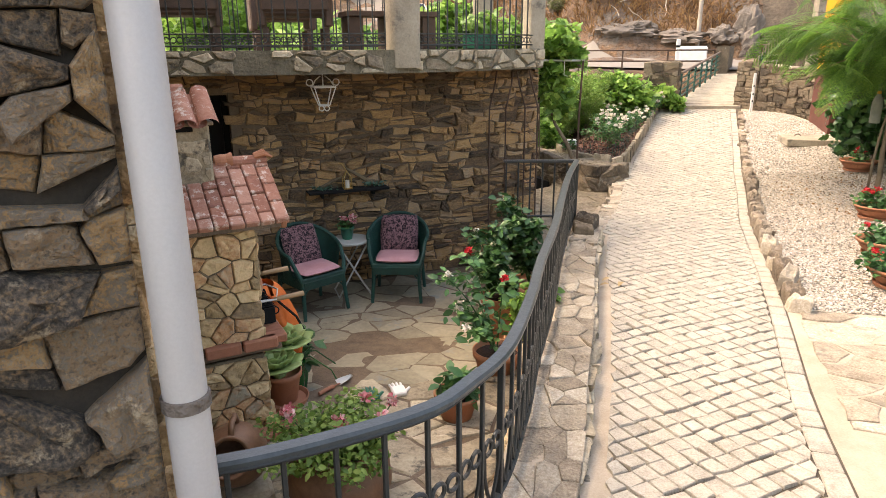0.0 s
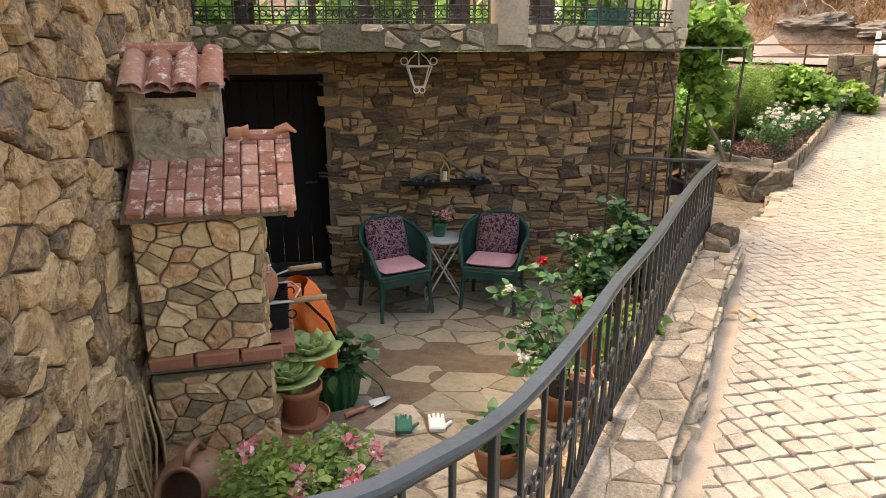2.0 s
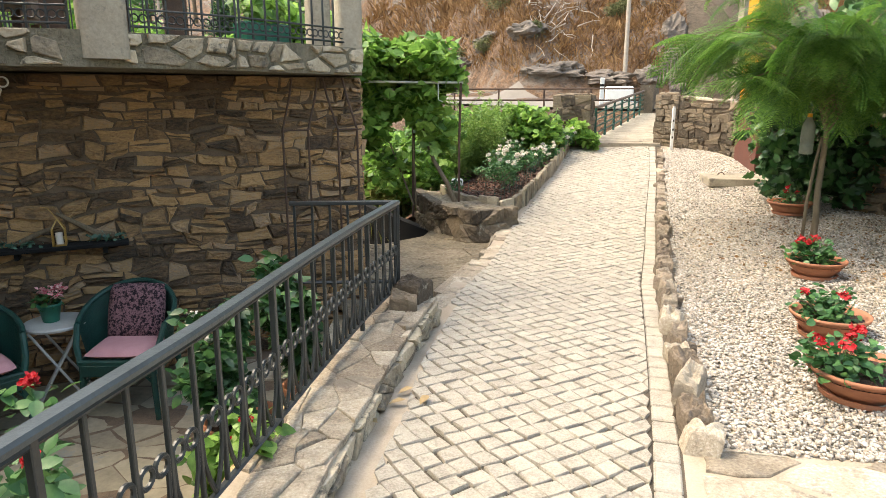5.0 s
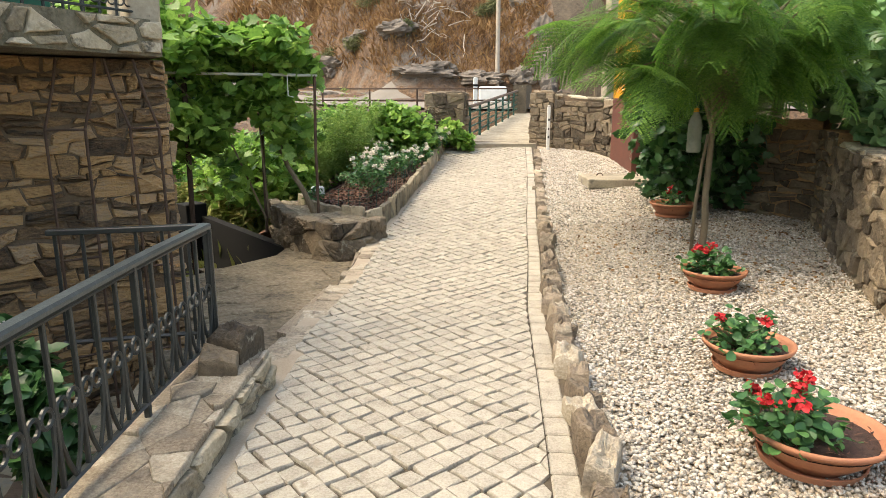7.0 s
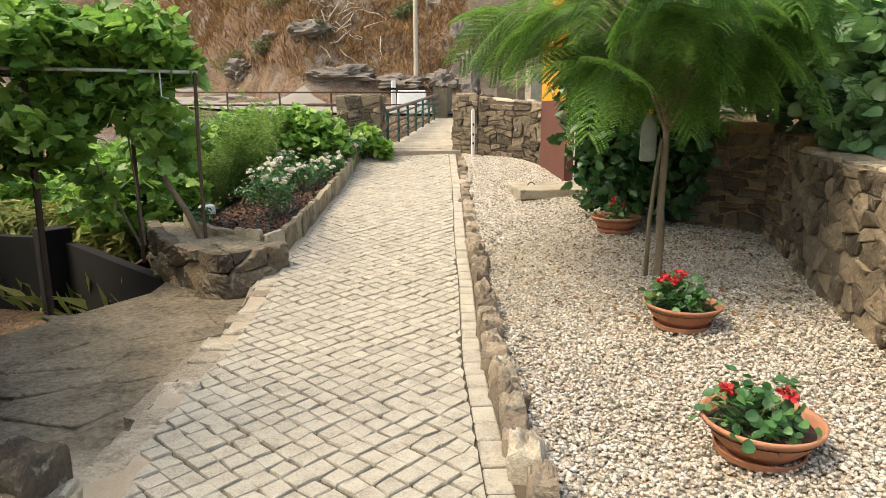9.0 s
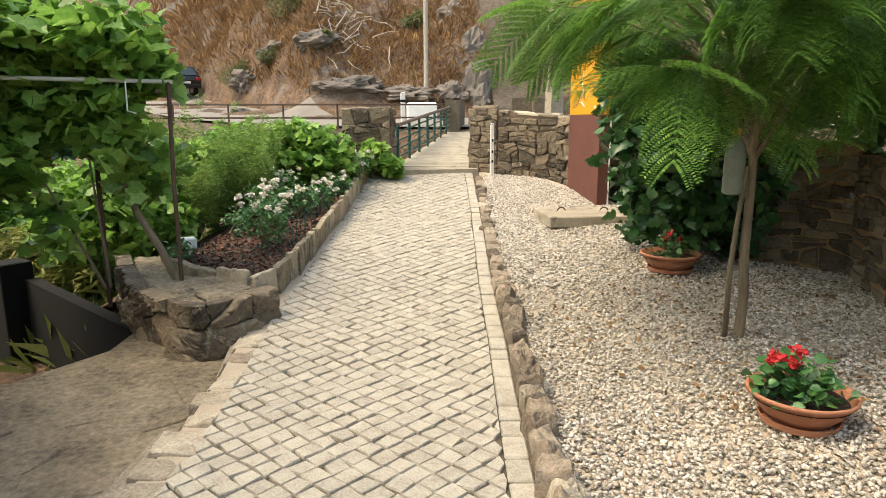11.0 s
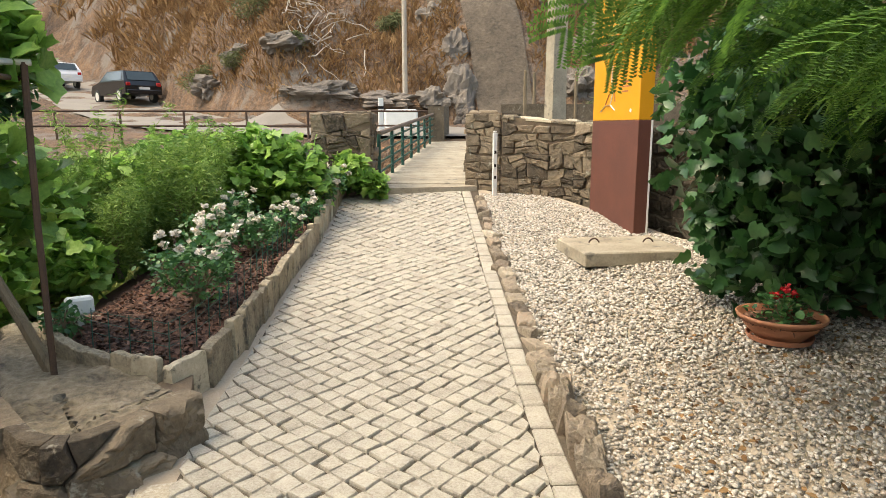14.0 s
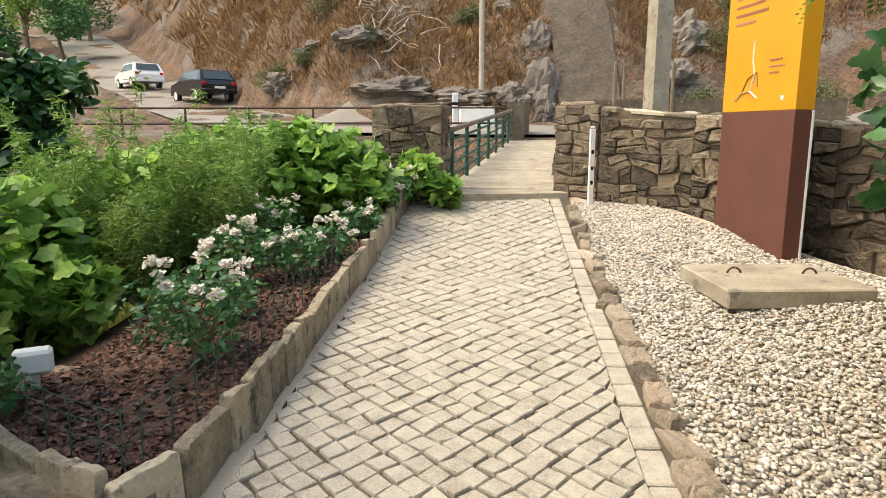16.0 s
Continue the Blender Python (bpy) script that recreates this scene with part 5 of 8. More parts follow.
part("body", M().lathe([(0.05, 0), (0.075, 0.02), (0.098, 0.08), (0.096, 0.13), (0.07, 0.18), (0.05, 0.2), (0.056, 0.215), (0.046, 0.216), (0.04, 0.19), (0.02, 0.17)], 28), TERRA, bj, smooth=True)
part("handle", M().tube([(0.0, 0.05, 0.2), (0.0, 0.1, 0.21), (0.0, 0.115, 0.15), (0.0, 0.09, 0.1)], 0.01, 7), TERRA, bj, smooth=True)
sk = thing("spiky_plant", on_bq(0.43, 0.585, 0.578), "terracotta pot with a spiky arching green plant", "plant pot")
part("pot", M().lathe([(0.04, 0), (0.042, 0.003), (0.058, 0.1), (0.064, 0.1), (0.065, 0.13), (0.058, 0.13), (0.054, 0.11), (0.01, 0.1)], 24), TERRA, sk, smooth=True)
for k in range(18):
    a, q = k * 2.4, 0.1 + 0.012 * (k % 6)
    part("leaf", M().grid(lambda u, v, a=a, q=q: (q * u * math.cos(a) - (v - 0.5) * 0.02 * (1 - u) * math.sin(a), q * u * math.sin(a) + (v - 0.5) * 0.02 * (1 - u) * math.cos(a), 0.105 + 0.24 * u - 0.2 * u * u + 0.006 * abs(v - 0.5)), 7, 2), AGAVE, sk)
gb = thing("tool_box", pose(-1.42, 4.2, PATIO_Z, 0, 0, 20), "pale grey box standing on the patio", "box")
part("body", M().box((0, 0, 0.08), (0.24, 0.3, 0.16), 0.012), GREYPAINT, gb)
part("lid", M().box((0, 0, 0.168), (0.25, 0.31, 0.016), 0.005), GREYPAINT, gb)
part("label", M().box((0.1215, 0, 0.07), (0.003, 0.08, 0.02), 0.0008), BLACK, gb, "small dark label")
cl = thing("orange_bag", on_bq(0.63, 0.62, 0.3, 0), "orange nylon bag draped over the barbecue shelf", "bag")


def sack(u, v):
    a = u * math.tau
    w = 0.45 + 0.55 * math.sin(math.pi * min(1.0, 0.12 + 0.8 * v)) ** 0.6
    k = 1 + 0.12 * math.sin(a * 5 + v * 6) + 0.1 * noise.noise((math.cos(a) * 2, math.sin(a) * 2, v * 5))
    return (-0.02 + 0.15 * v ** 0.7 + 0.12 * w * k * math.cos(a), -0.02 + 0.15 * w * k * math.sin(a), 0.33 - 0.5 * v + 0.03 * math.sin(a * 2 + v * 4))


part("cloth", M().grid(sack, 40, 20).grid(lambda u, v: (-0.16 + 0.2 * v, -0.16 + 0.3 * u, 0.29 + 0.03 * math.sin(u * 8 + v * 3) * v), 14, 8), ORANGE, cl, smooth=True)
part("strap", M().tube([(0.04, -0.16, 0.3), (0.16, -0.17, 0.16), (0.22, -0.16, 0.02), (0.24, -0.1, -0.08)], 0.008, 5), BLACK, cl, "black strap")
jf = thing("jar_flowers", on_bq(0.42, 0.22, 0.575), "small dry flower sprig standing on the barbecue shelf", "flowers")
part("stem", M().tube([(0, 0, 0), (0.03, -0.02, 0.2), (0.07, -0.05, 0.3)], 0.003, 4).tube([(0, 0, 0), (0.05, 0.02, 0.22), (0.1, 0.0, 0.26)], 0.003, 4), STRAW, jf)
scatter("blossom", blob(30, (0.08, -0.03, 0.28), (0.03, 0.03, 0.03), np.random.default_rng(4)), PETAL, WHITEPETAL, jf, (0.015, 0.025), 5)
cn = thing("canes", pose(-1.2, 2.33, -0.5), "bundle of dry straw canes leaning on the stone wall", "canes")
for i in range(7):
    part("cane", M().tube([(0.06 * math.sin(i), 0.04 * i - 0.1, 0), (-0.06 + 0.01 * i, 0.03 * i - 0.05, 0.3), (-0.1 + 0.012 * i, 0.02 * i, 0.5 + 0.03 * (i % 3))], 0.006, 5), STRAW, cn)

# ---- jug and pots ----
solid("jug_stand", M().box((0, 0, -0.045), (0.34, 0.3, 0.09), 0.02), LICHEN, "flat rough stone under a clay jug", "stone", at=pose(-0.95, 2.3, -0.415, 0, 0, 25))
jug = thing("clay_jug", pose(-0.92, 2.3, -0.412), "brown clay jug lying on its side on the ledge", "jug")
tilt = Matrix.Rotation(radians(62), 3, "X") @ Matrix.Rotation(radians(8), 3, "Y")
part("body", M().lathe([(0.05, -0.14), (0.09, -0.13), (0.135, -0.06), (0.15, 0.01), (0.135, 0.08), (0.1, 0.13), (0.085, 0.15), (0.098, 0.17), (0.086, 0.172), (0.075, 0.15), (0.09, 0.12), (0.12, 0.07), (0.13, 0.0), (0.11, -0.07), (0.03, -0.11)], 30, (0, 0, 0.15), m=tilt), OLDCLAY, jug, smooth=True)
part("handle", M().tube([tuple(tilt @ Vector(p) + Vector((0, 0, 0.15))) for p in ((0.0, 0.09, 0.15), (0.0, 0.15, 0.16), (0.0, 0.18, 0.1), (0.0, 0.15, 0.04))], 0.014, 7), OLDCLAY, jug, "looped clay handle", smooth=True)


def bowl_prof(r, h, th=0.018):
    return [(r * 0.5, 0), (r * 0.55, 0.004), (r * 0.8, h * 0.45), (r * 0.95, h * 0.85), (r * 1.0, h * 0.86), (r * 1.02, h), (r * 0.97, h + 0.002), (r * 0.92, h * 0.88), (r * 0.75, h * 0.5), (0.02, h * 0.3)]


def pot_prof(r, h):
    return [(r * 0.66, 0), (r * 0.68, 0.003), (r * 0.93, h * 0.82), (r * 1.02, h * 0.83), (r * 1.04, h * 0.99), (r * 1.0, h), (r * 0.93, h * 0.98), (r * 0.9, h * 0.84), (0.02, h * 0.8)]


def geranium(t, c, r, n, seed, petals=REDPETAL, nf=5, leaf=ROSELEAF, size=(0.045, 0.075), hgt=0.14, shape=None):
    g = np.random.default_rng(seed)
    pts = blob(n, (c[0], c[1], c[2] + hgt * 0.5), (r, r, hgt), g, 0.25)
    pts[:, 2] = np.maximum(pts[:, 2], c[2] + 0.005)
    stems = M()
    for k in range(12):
        q = pts[k * 7 % n]
        stems.tube([c, (c[0] * 0.5 + q[0] * 0.5, c[1] * 0.5 + q[1] * 0.5, c[2] * 0.3 + q[2] * 0.7), tuple(q)], 0.005, 5, 0.002)
    part("stem", stems, BARK, t)
    scatter("leaves", pts, ROUNDLEAF if shape is None else shape, leaf, t, size, seed + 1, 0.9)
    for k in range(nf):
        a = g.uniform(0, math.tau)
        rr = r * g.uniform(0.2, 0.95)
        f = (c[0] + rr * math.cos(a), c[1] + rr * math.sin(a), c[2] + hgt * g.uniform(1.0, 1.6))
        part("flower_stalk", M().tube([(c[0] + rr * 0.6 * math.cos(a), c[1] + rr * 0.6 * math.sin(a), c[2] + hgt * 0.4), f], 0.0025, 4), ROSELEAF, t)
        scatter("flower_head", blob(26, f, (0.03, 0.03, 0.022), g, 0.5), PETAL, petals, t, (0.016, 0.028), seed + 5 + k, 0.6)


def bowl_planter(x, y, r, h, seed, label, nf=4, plant_r=0.2, off=(0, 0), n=110):
    z = gz(x, y)
    t = thing("bowl_planter", pose(x, y, z), label, "plant pot", "terracotta bowls on the gravel")
    part("saucer", M().lathe([(r * 0.55, 0), (r * 0.72, 0.004), (r * 0.76, 0.035), (r * 0.73, 0.036), (r * 0.68, 0.012), (0.01, 0.01)], 36), TERRA, t, "terracotta saucer", smooth=False)
    part("bowl", M().lathe([(a, b + 0.014) for a, b in bowl_prof(r, h)], 40), TERRA, t, smooth=True)
    part("soil", M().lathe([(r * 0.93, h * 0.82), (r * 0.6, h * 0.86), (0.01, h * 0.88)], 24), MULCH, t, "bark mulch")
    g = np.random.default_rng(seed)
    a, q = g.uniform(0, math.tau, 120), r * 0.88 * np.sqrt(g.random(120))
    scatter("mulch_chips", np.stack([q * np.cos(a), q * np.sin(a), np.full(120, h * 0.89)], 1), NARROW, MULCH, t, (0.03, 0.06), seed, 1.5, "loose bark chips", kind="stuff")
    geranium(t, (off[0], off[1], h * 0.87), plant_r, n * 2, seed, nf=nf, size=(0.03, 0.055))
    return t


bowl_planter(6.16, 9.74, 0.26, 0.15, 31, "wide terracotta bowl of red geraniums under a leafy bush", 3, 0.18, n=70)
bowl_planter(4.97, 7.25, 0.245, 0.15, 32, "wide terracotta bowl with red geraniums on a saucer", 5, 0.2, (-0.03, 0.02), 170)
bowl_planter(4.19, 5.83, 0.24, 0.15, 33, "wide terracotta bowl with a sparse red geranium", 2, 0.19, (-0.05, 0.0), 130)
bowl_planter(3.76, 4.88, 0.27, 0.15, 34, "wide terracotta bowl with red geraniums and bare mulch", 6, 0.2, (-0.12, 0.02), 150)

solid("pot_stand", M().box((0, 0, -0.04), (0.4, 0.36, 0.08), 0.02), LICHEN, "flat rough stone under a flower pot", "stone", at=pose(-0.42, 2.2, -0.43, 0, 0, 10))
fp = thing("flower_pot", pose(-0.42, 2.2, -0.428), "bulbous brown clay pot full of pink flowers", "flower pot")
part("pot", M().lathe([(0.12, 0), (0.2, 0.03), (0.235, 0.11), (0.225, 0.2), (0.17, 0.26), (0.175, 0.285), (0.16, 0.288), (0.15, 0.25), (0.02, 0.24)], 36), OLDCLAY, fp, smooth=True)
geranium(fp, (0, 0, 0.26), 0.3, 3000, 41, PINKPETAL, 11, FERNLEAF, (0.02, 0.042), 0.14, OVALLEAF)

sp = thing("succulent_pot", on_bq(0.62, 0.2, 0.05), "terracotta pot of large pale green succulents on a brick ledge", "plant pot")
part("pot", M().lathe(pot_prof(0.11, 0.2), 30), TERRA, sp, smooth=True)
part("saucer", M().lathe([(0.1, -0.004), (0.135, 0.0), (0.145, 0.03), (0.138, 0.031), (0.125, 0.008), (0.02, 0.005)], 30), TERRA, sp, "terracotta saucer")
for (cx, cy, cz, R) in ((-0.05, -0.03, 0.22, 0.18), (0.06, 0.14, 0.27, 0.18)):
    ros = part("rosette", M().tube([(0, 0, 0.16), (cx * 0.7, cy * 0.7, cz - 0.05), (cx, cy, cz + 0.04)], 0.02, 8), SUCC, sp, "fleshy pale green rosette", smooth=True)
    for ring, (k, el, ln) in enumerate(((8, 20, 1.0), (8, 40, 0.9), (7, 56, 0.72), (5, 70, 0.55), (4, 82, 0.4))):
        for i in range(k):
            a = math.tau * (i + ring * 0.5) / k
            L = R * ln
            mm = Matrix.Rotation(a, 3, "Z") @ Matrix.Rotation(radians(90 - el), 3, "Y")
            part("leaf", M().lathe([(0.07 * L, 0), (0.2 * L, 0.25 * L), (0.4 * L, 0.6 * L), (0.4 * L, 0.78 * L), (0.22 * L, 0.95 * L), (0.01 * L, 1.06 * L)], 10, (cx, cy, cz), 0.14, 1.0, mm), SUCC, ros, smooth=True)

gp = thing("glazed_pot", pose(-1.17, 4.07, PATIO_Z), "green glazed ribbed pot with a leafy trailing plant", "plant pot")
rp_ = M()


def ribs(u, v):
    a = u * math.tau
    prof = [(0.1, 0), (0.13, 0.06), (0.145, 0.16), (0.14, 0.25), (0.12, 0.3), (0.135, 0.32)]
    f = v * 5
    k = min(4, int(f))
    r = prof[k][0] + (prof[k + 1][0] - prof[k][0]) * (f - k)
    z = prof[k][1] + (prof[k + 1][1] - prof[k][1]) * (f - k)
    r *= 1 + 0.05 * math.cos(a * 14)
    return (r * math.cos(a), r * math.sin(a), z)


rp_.grid(ribs, 112, 15)
part("pot", rp_, GREENGLAZE, gp, smooth=True)
part("soil", M().lathe([(0.125, 0.29), (0.01, 0.3)], 24), MULCH, gp)
geranium(gp, (0, 0, 0.29), 0.24, 150, 51, nf=0, leaf=DARKLEAF, size=(0.07, 0.13), hgt=0.16, shape=OVALLEAF)
part("trailing_stem", M().tube([(0.05, -0.05, 0.3), (0.2, -0.1, 0.36), (0.36, -0.14, 0.27), (0.42, -0.15, 0.14)], 0.006, 5), ROSELEAF, gp)
part("trailing_stem", M().tube([(0, 0.05, 0.3), (0.2, 0.08, 0.32), (0.34, 0.1, 0.2)], 0.006, 5), ROSELEAF, gp)


def rose_pot(x, y, z, r, h, seed, label, nroses, spread, height, dense, petals, mats=ROSELEAF, size=(0.05, 0.085)):
    t = thing("rose_pot", pose(x, y, z), label, "plant pot", "pots along the retaining wall")
    part("pot", M().lathe(pot_prof(r, h), 30), TERRA, t, smooth=True)
    part("soil", M().lathe([(r * 0.92, h * 0.86), (0.01, h * 0.9)], 20), MULCH, t)
    g = np.random.default_rng(seed)
    for k in range(nroses):
        a = g.uniform(2.0, 5.2) if spread > 0.2 else g.uniform(0, math.tau)
        top = Vector((spread * math.cos(a) * g.uniform(0.3, 1), spread * math.sin(a) * g.uniform(0.3, 1), h + height * g.uniform(0.35, 1)))
        ptsx = [Vector((0, 0, h * 0.85)).lerp(top, f) + Vector((0, 0, 0.12 * math.sin(f * math.pi) * height)) for f in (0, 0.3, 0.6, 0.85, 1)]
        part("stem", M().tube([tuple(p) for p in ptsx], 0.006, 5, 0.003), ROSELEAF, t)
        pl = np.concatenate([blob(dense, tuple(ptsx[i]), (0.09, 0.09, 0.07), g, 0.3) for i in (1, 2, 3, 4)])
        scatter("leaves", pl, OVALLEAF, mats, t, size, seed + k, 0.8)
        if petals[k % len(petals)] is None:
            continue
        scatter("bloom", blob(60, tuple(top + Vector((0, 0, 0.03))), (0.022, 0.022, 0.02), g, 0.1), PETAL, petals[k % len(petals)], t, (0.012, 0.021), seed + 50 + k, 0.7)
    return t


rose_pot(0.36, 3.62, -0.62, 0.155, 0.27, 61, "terracotta pot with a leggy rose bush in white and red bloom", 7, 0.38, 0.6, 11, [WHITEPETAL, REDPETAL, WHITEPETAL, None])
rose_pot(0.5, 5.1, PATIO_Z, 0.2, 0.42, 62, "large terracotta pot with a dense dark rose bush", 9, 0.3, 0.55, 40, [None, None, WHITEPETAL], DARKLEAF, (0.05, 0.09))
rose_pot(0.78, 5.65, PATIO_Z, 0.17, 0.36, 63, "terracotta pot with a tall dark leafy shrub", 8, 0.28, 0.8, 40, [None, None, None, WHITEPETAL], DARKLEAF, (0.06, 0.1))
rose_pot(0.1, 3.05, -0.51, 0.13, 0.16, 64, "low terracotta bowl with a broad leaved plant", 3, 0.12, 0.12, 10, [None], ROSELEAF, (0.08, 0.12))
rose_pot(0.62, 4.35, PATIO_Z, 0.16, 0.34, 65, "terracotta pot with glossy green foliage by the wall", 7, 0.19, 0.4, 26, [None, None, REDPETAL], VINE, (0.06, 0.1))

# tools and gloves on the ledge
gl = thing("garden_gloves", pose(-0.42, 3.24, -0.508, 0, 0, 20), "pair of pale and green gardening gloves on the ledge", "gloves")
for sg, mt in ((0, GREENPLASTIC), (1, WHITEPAINT)):
    gm = M().box((sg * 0.17, 0, 0.018), (0.085, 0.1, 0.03), 0.012)
    for i in range(4):
        gm.tube([(sg * 0.17 - 0.03 + i * 0.02, 0.04, 0.018), (sg * 0.17 - 0.035 + i * 0.024, 0.12 - 0.01 * abs(i - 1.5), 0.012)], 0.011, 6, 0.008)
    gm.tube([(sg * 0.17 + 0.035, -0.02, 0.018), (sg * 0.17 + 0.075, 0.03, 0.014)], 0.012, 6, 0.009)
    part("glove", gm, mt, gl)
tw = thing("hand_trowel", pose(-0.72, 3.3, -0.508, 0, 0, 55), "hand trowel with a wooden handle on the ledge", "trowel")
part("blade", M().grid(lambda u, v: (0.12 + 0.12 * u, (v - 0.5) * 0.07 * (1 - u * u * 0.8), 0.006 + 0.02 * (v - 0.5) ** 2 * 4), 6, 6), GREYPAINT, tw, "pale steel blade")
part("handle", M().tube([(-0.05, 0, 0.015), (0.0, 0, 0.017), (0.07, 0, 0.015)], 0.013, 8).tube([(0.07, 0, 0.015), (0.13, 0, 0.01)], 0.005, 6), BRICK, tw, "reddish handle")

# ---- patio furniture ----


def wicker_chair(at, label):
    t = thing("wicker_chair", at, label, "chair", "green wicker chairs on the patio")
    seat = part("seat", M().box((0, 0, 0.39), (0.5, 0.48, 0.05), 0.02), WICKER, t)
    # the back and arms are one curved woven shell
    def shell(u, v):
        a = radians(-20 + 220 * u)
        top = 0.62 + 0.2 * math.sin(math.pi * u) ** 1.3
        z = 0.36 + (top - 0.36) * v
        fl = 1 + 0.14 * v
        return (0.27 * fl * math.cos(a), 0.25 * fl * math.sin(a) + 0.0, z)
    sh = M()
    sh.grid(shell, 44, 14)
    part("backrest", sh, WICKER, t, "woven wrap-round backrest", smooth=False)
    part("rim", M().tube([tuple(Vector(shell(i / 30, 1.0))) for i in range(31)], 0.018, 7), WICKER, t, "thick rolled rim")
    part("apron", M().box((0, -0.235, 0.34), (0.46, 0.02, 0.08), 0.006).box((-0.24, 0, 0.34), (0.02, 0.44, 0.08), 0.006).box((0.24, 0, 0.34), (0.02, 0.44, 0.08), 0.006), WICKER, t)
    for sx in (-1, 1):
        part("arm_post", M().tube([(sx * 0.235, -0.22, 0.38), (sx * 0.27, -0.18, 0.5), (sx * 0.29, -0.1, 0.62)], 0.02, 7), WICKER, t)
        for sy in (-1, 1):
            part("leg", M().tube([(sx * 0.225, sy * 0.215, 0.38), (sx * 0.235, sy * 0.225, 0.2), (sx * 0.25, sy * 0.25, 0.0)], 0.022, 8, 0.018), WICKER, t)
            part("brace", M().tube([(sx * 0.225, sy * 0.215, 0.24), (sx * 0.16, sy * 0.22, 0.32), (sx * 0.08, sy * 0.225, 0.33)], 0.009, 5), WICKER, t)
    def cushion(w, d, h, c, m, mat, name, lab):
        q = M()
        def f(u, v, s=1):
            x, y = (u - 0.5) * 2, (v - 0.5) * 2
            e = (1 - x ** 4) * (1 - y ** 4)
            sq = 1 - 0.06 * (x * x * y * y)
            return tuple(m @ Vector((x * w / 2 * sq, y * d / 2 * sq, s * h / 2 * e ** 0.5)) + Vector(c))
        q.grid(lambda u, v: f(u, v, 1), 14, 14)
        q.grid(lambda u, v: f(u, v, -1), 14, 14)
        return solid(name, q, mat, lab, "cushion", smooth=True, at=at)
    cushion(0.43, 0.43, 0.07, (0, -0.03, 0.445), Matrix.Identity(3), PINK, "seat_cushion", "pink cotton seat cushion on a green wicker chair")
    cushion(0.4, 0.4, 0.12, (0.0, 0.15, 0.63), Matrix.Rotation(radians(68), 3, "X"), PAISLEY, "back_cushion", "dark flower-patterned cushion leaning in a wicker chair")


wicker_chair(pose(-1.36, 5.77, PATIO_Z, 0, 0, 45), "dark green wicker armchair angled towards the table")
wicker_chair(pose(-0.53, 6.16, PATIO_Z, 0, 0, -1), "dark green wicker armchair against the stone wall")

bt = thing("bistro_table", pose(-1.03, 6.2, PATIO_Z, 0, 0, 20), "small round pale metal folding table", "table")
part("tabletop", M().lathe([(0.01, 0.57), (0.185, 0.57), (0.2, 0.575), (0.205, 0.59), (0.2, 0.6), (0.01, 0.6)], 40), GREYPAINT, bt)
for sx in (-1, 1):
    for sy in (-1, 1):
        part("leg", M().tube([(sx * 0.15, sy * 0.13, 0.57), (-sx * 0.17, sy * 0.14, 0.01)], 0.009, 7), GREYPAINT, bt)
part("cross_bar", M().tube([(-0.17, 0.14, 0.02), (-0.17, -0.14, 0.02)], 0.008, 6).tube([(0.17, 0.14, 0.02), (0.17, -0.14, 0.02)], 0.008, 6), GREYPAINT, bt)
tp = thing("table_plant", pose(-1.06, 6.2, PATIO_Z + 0.602), "green plastic pot of small pink flowers on the table", "plant pot")
part("pot", M().lathe(pot_prof(0.075, 0.13), 24), GREENPLASTIC, tp, smooth=True)
geranium(tp, (0, 0, 0.11), 0.1, 110, 71, PINKPETAL, 8, ROSELEAF, (0.025, 0.045), 0.08)

# ---- lantern, wall shelf, rose arch ----
lt = thing("wall_lantern", pose(-1.18, 6.0, 0.98, 0, 0, 23), "white scrolled iron lantern hanging under the terrace", "lantern")
lm = M()
for sx in (-1, 1):
    for sy in (-1, 1):
        lm.tube([(sx * 0.045, sy * 0.045, 0.05), (sx * 0.1, sy * 0.1, 0.22)], 0.006, 5)
part("cage", lm, WHITEPAINT, lt)
part("top_ring", M().tube([(-0.1, -0.1, 0.22), (0.1, -0.1, 0.22), (0.1, 0.1, 0.22), (-0.1, 0.1, 0.22), (-0.1, -0.1, 0.22)], 0.008, 5), WHITEPAINT, lt)
part("bottom_ring", M().tube([(-0.045, -0.045, 0.05), (0.045, -0.045, 0.05), (0.045, 0.045, 0.05), (-0.045, 0.045, 0.05), (-0.045, -0.045, 0.05)], 0.007, 5), WHITEPAINT, lt)
for sx in (-1, 1):
    part("top_scroll", M().tube([(sx * 0.02, 0, 0.32), (sx * 0.07, 0, 0.28), (sx * 0.1, 0, 0.23)] + arc((sx * 0.125, 0.26), 0.03, 200 if sx > 0 else -20, 560 if sx > 0 else -380, 12, lambda u, v: (u, 0, v)), 0.006, 5), WHITEPAINT, lt)
    part("bottom_scroll", M().tube([(0, 0, 0.05)] + arc((sx * 0.025, 0.02), 0.024, 90, 90 - sx * 380, 12, lambda u, v: (u, 0, v)), 0.006, 5), WHITEPAINT, lt)
part("hanger", M().tube([(0, 0, 0.22), (0, 0, 0.345)], 0.006, 5), WHITEPAINT, lt)

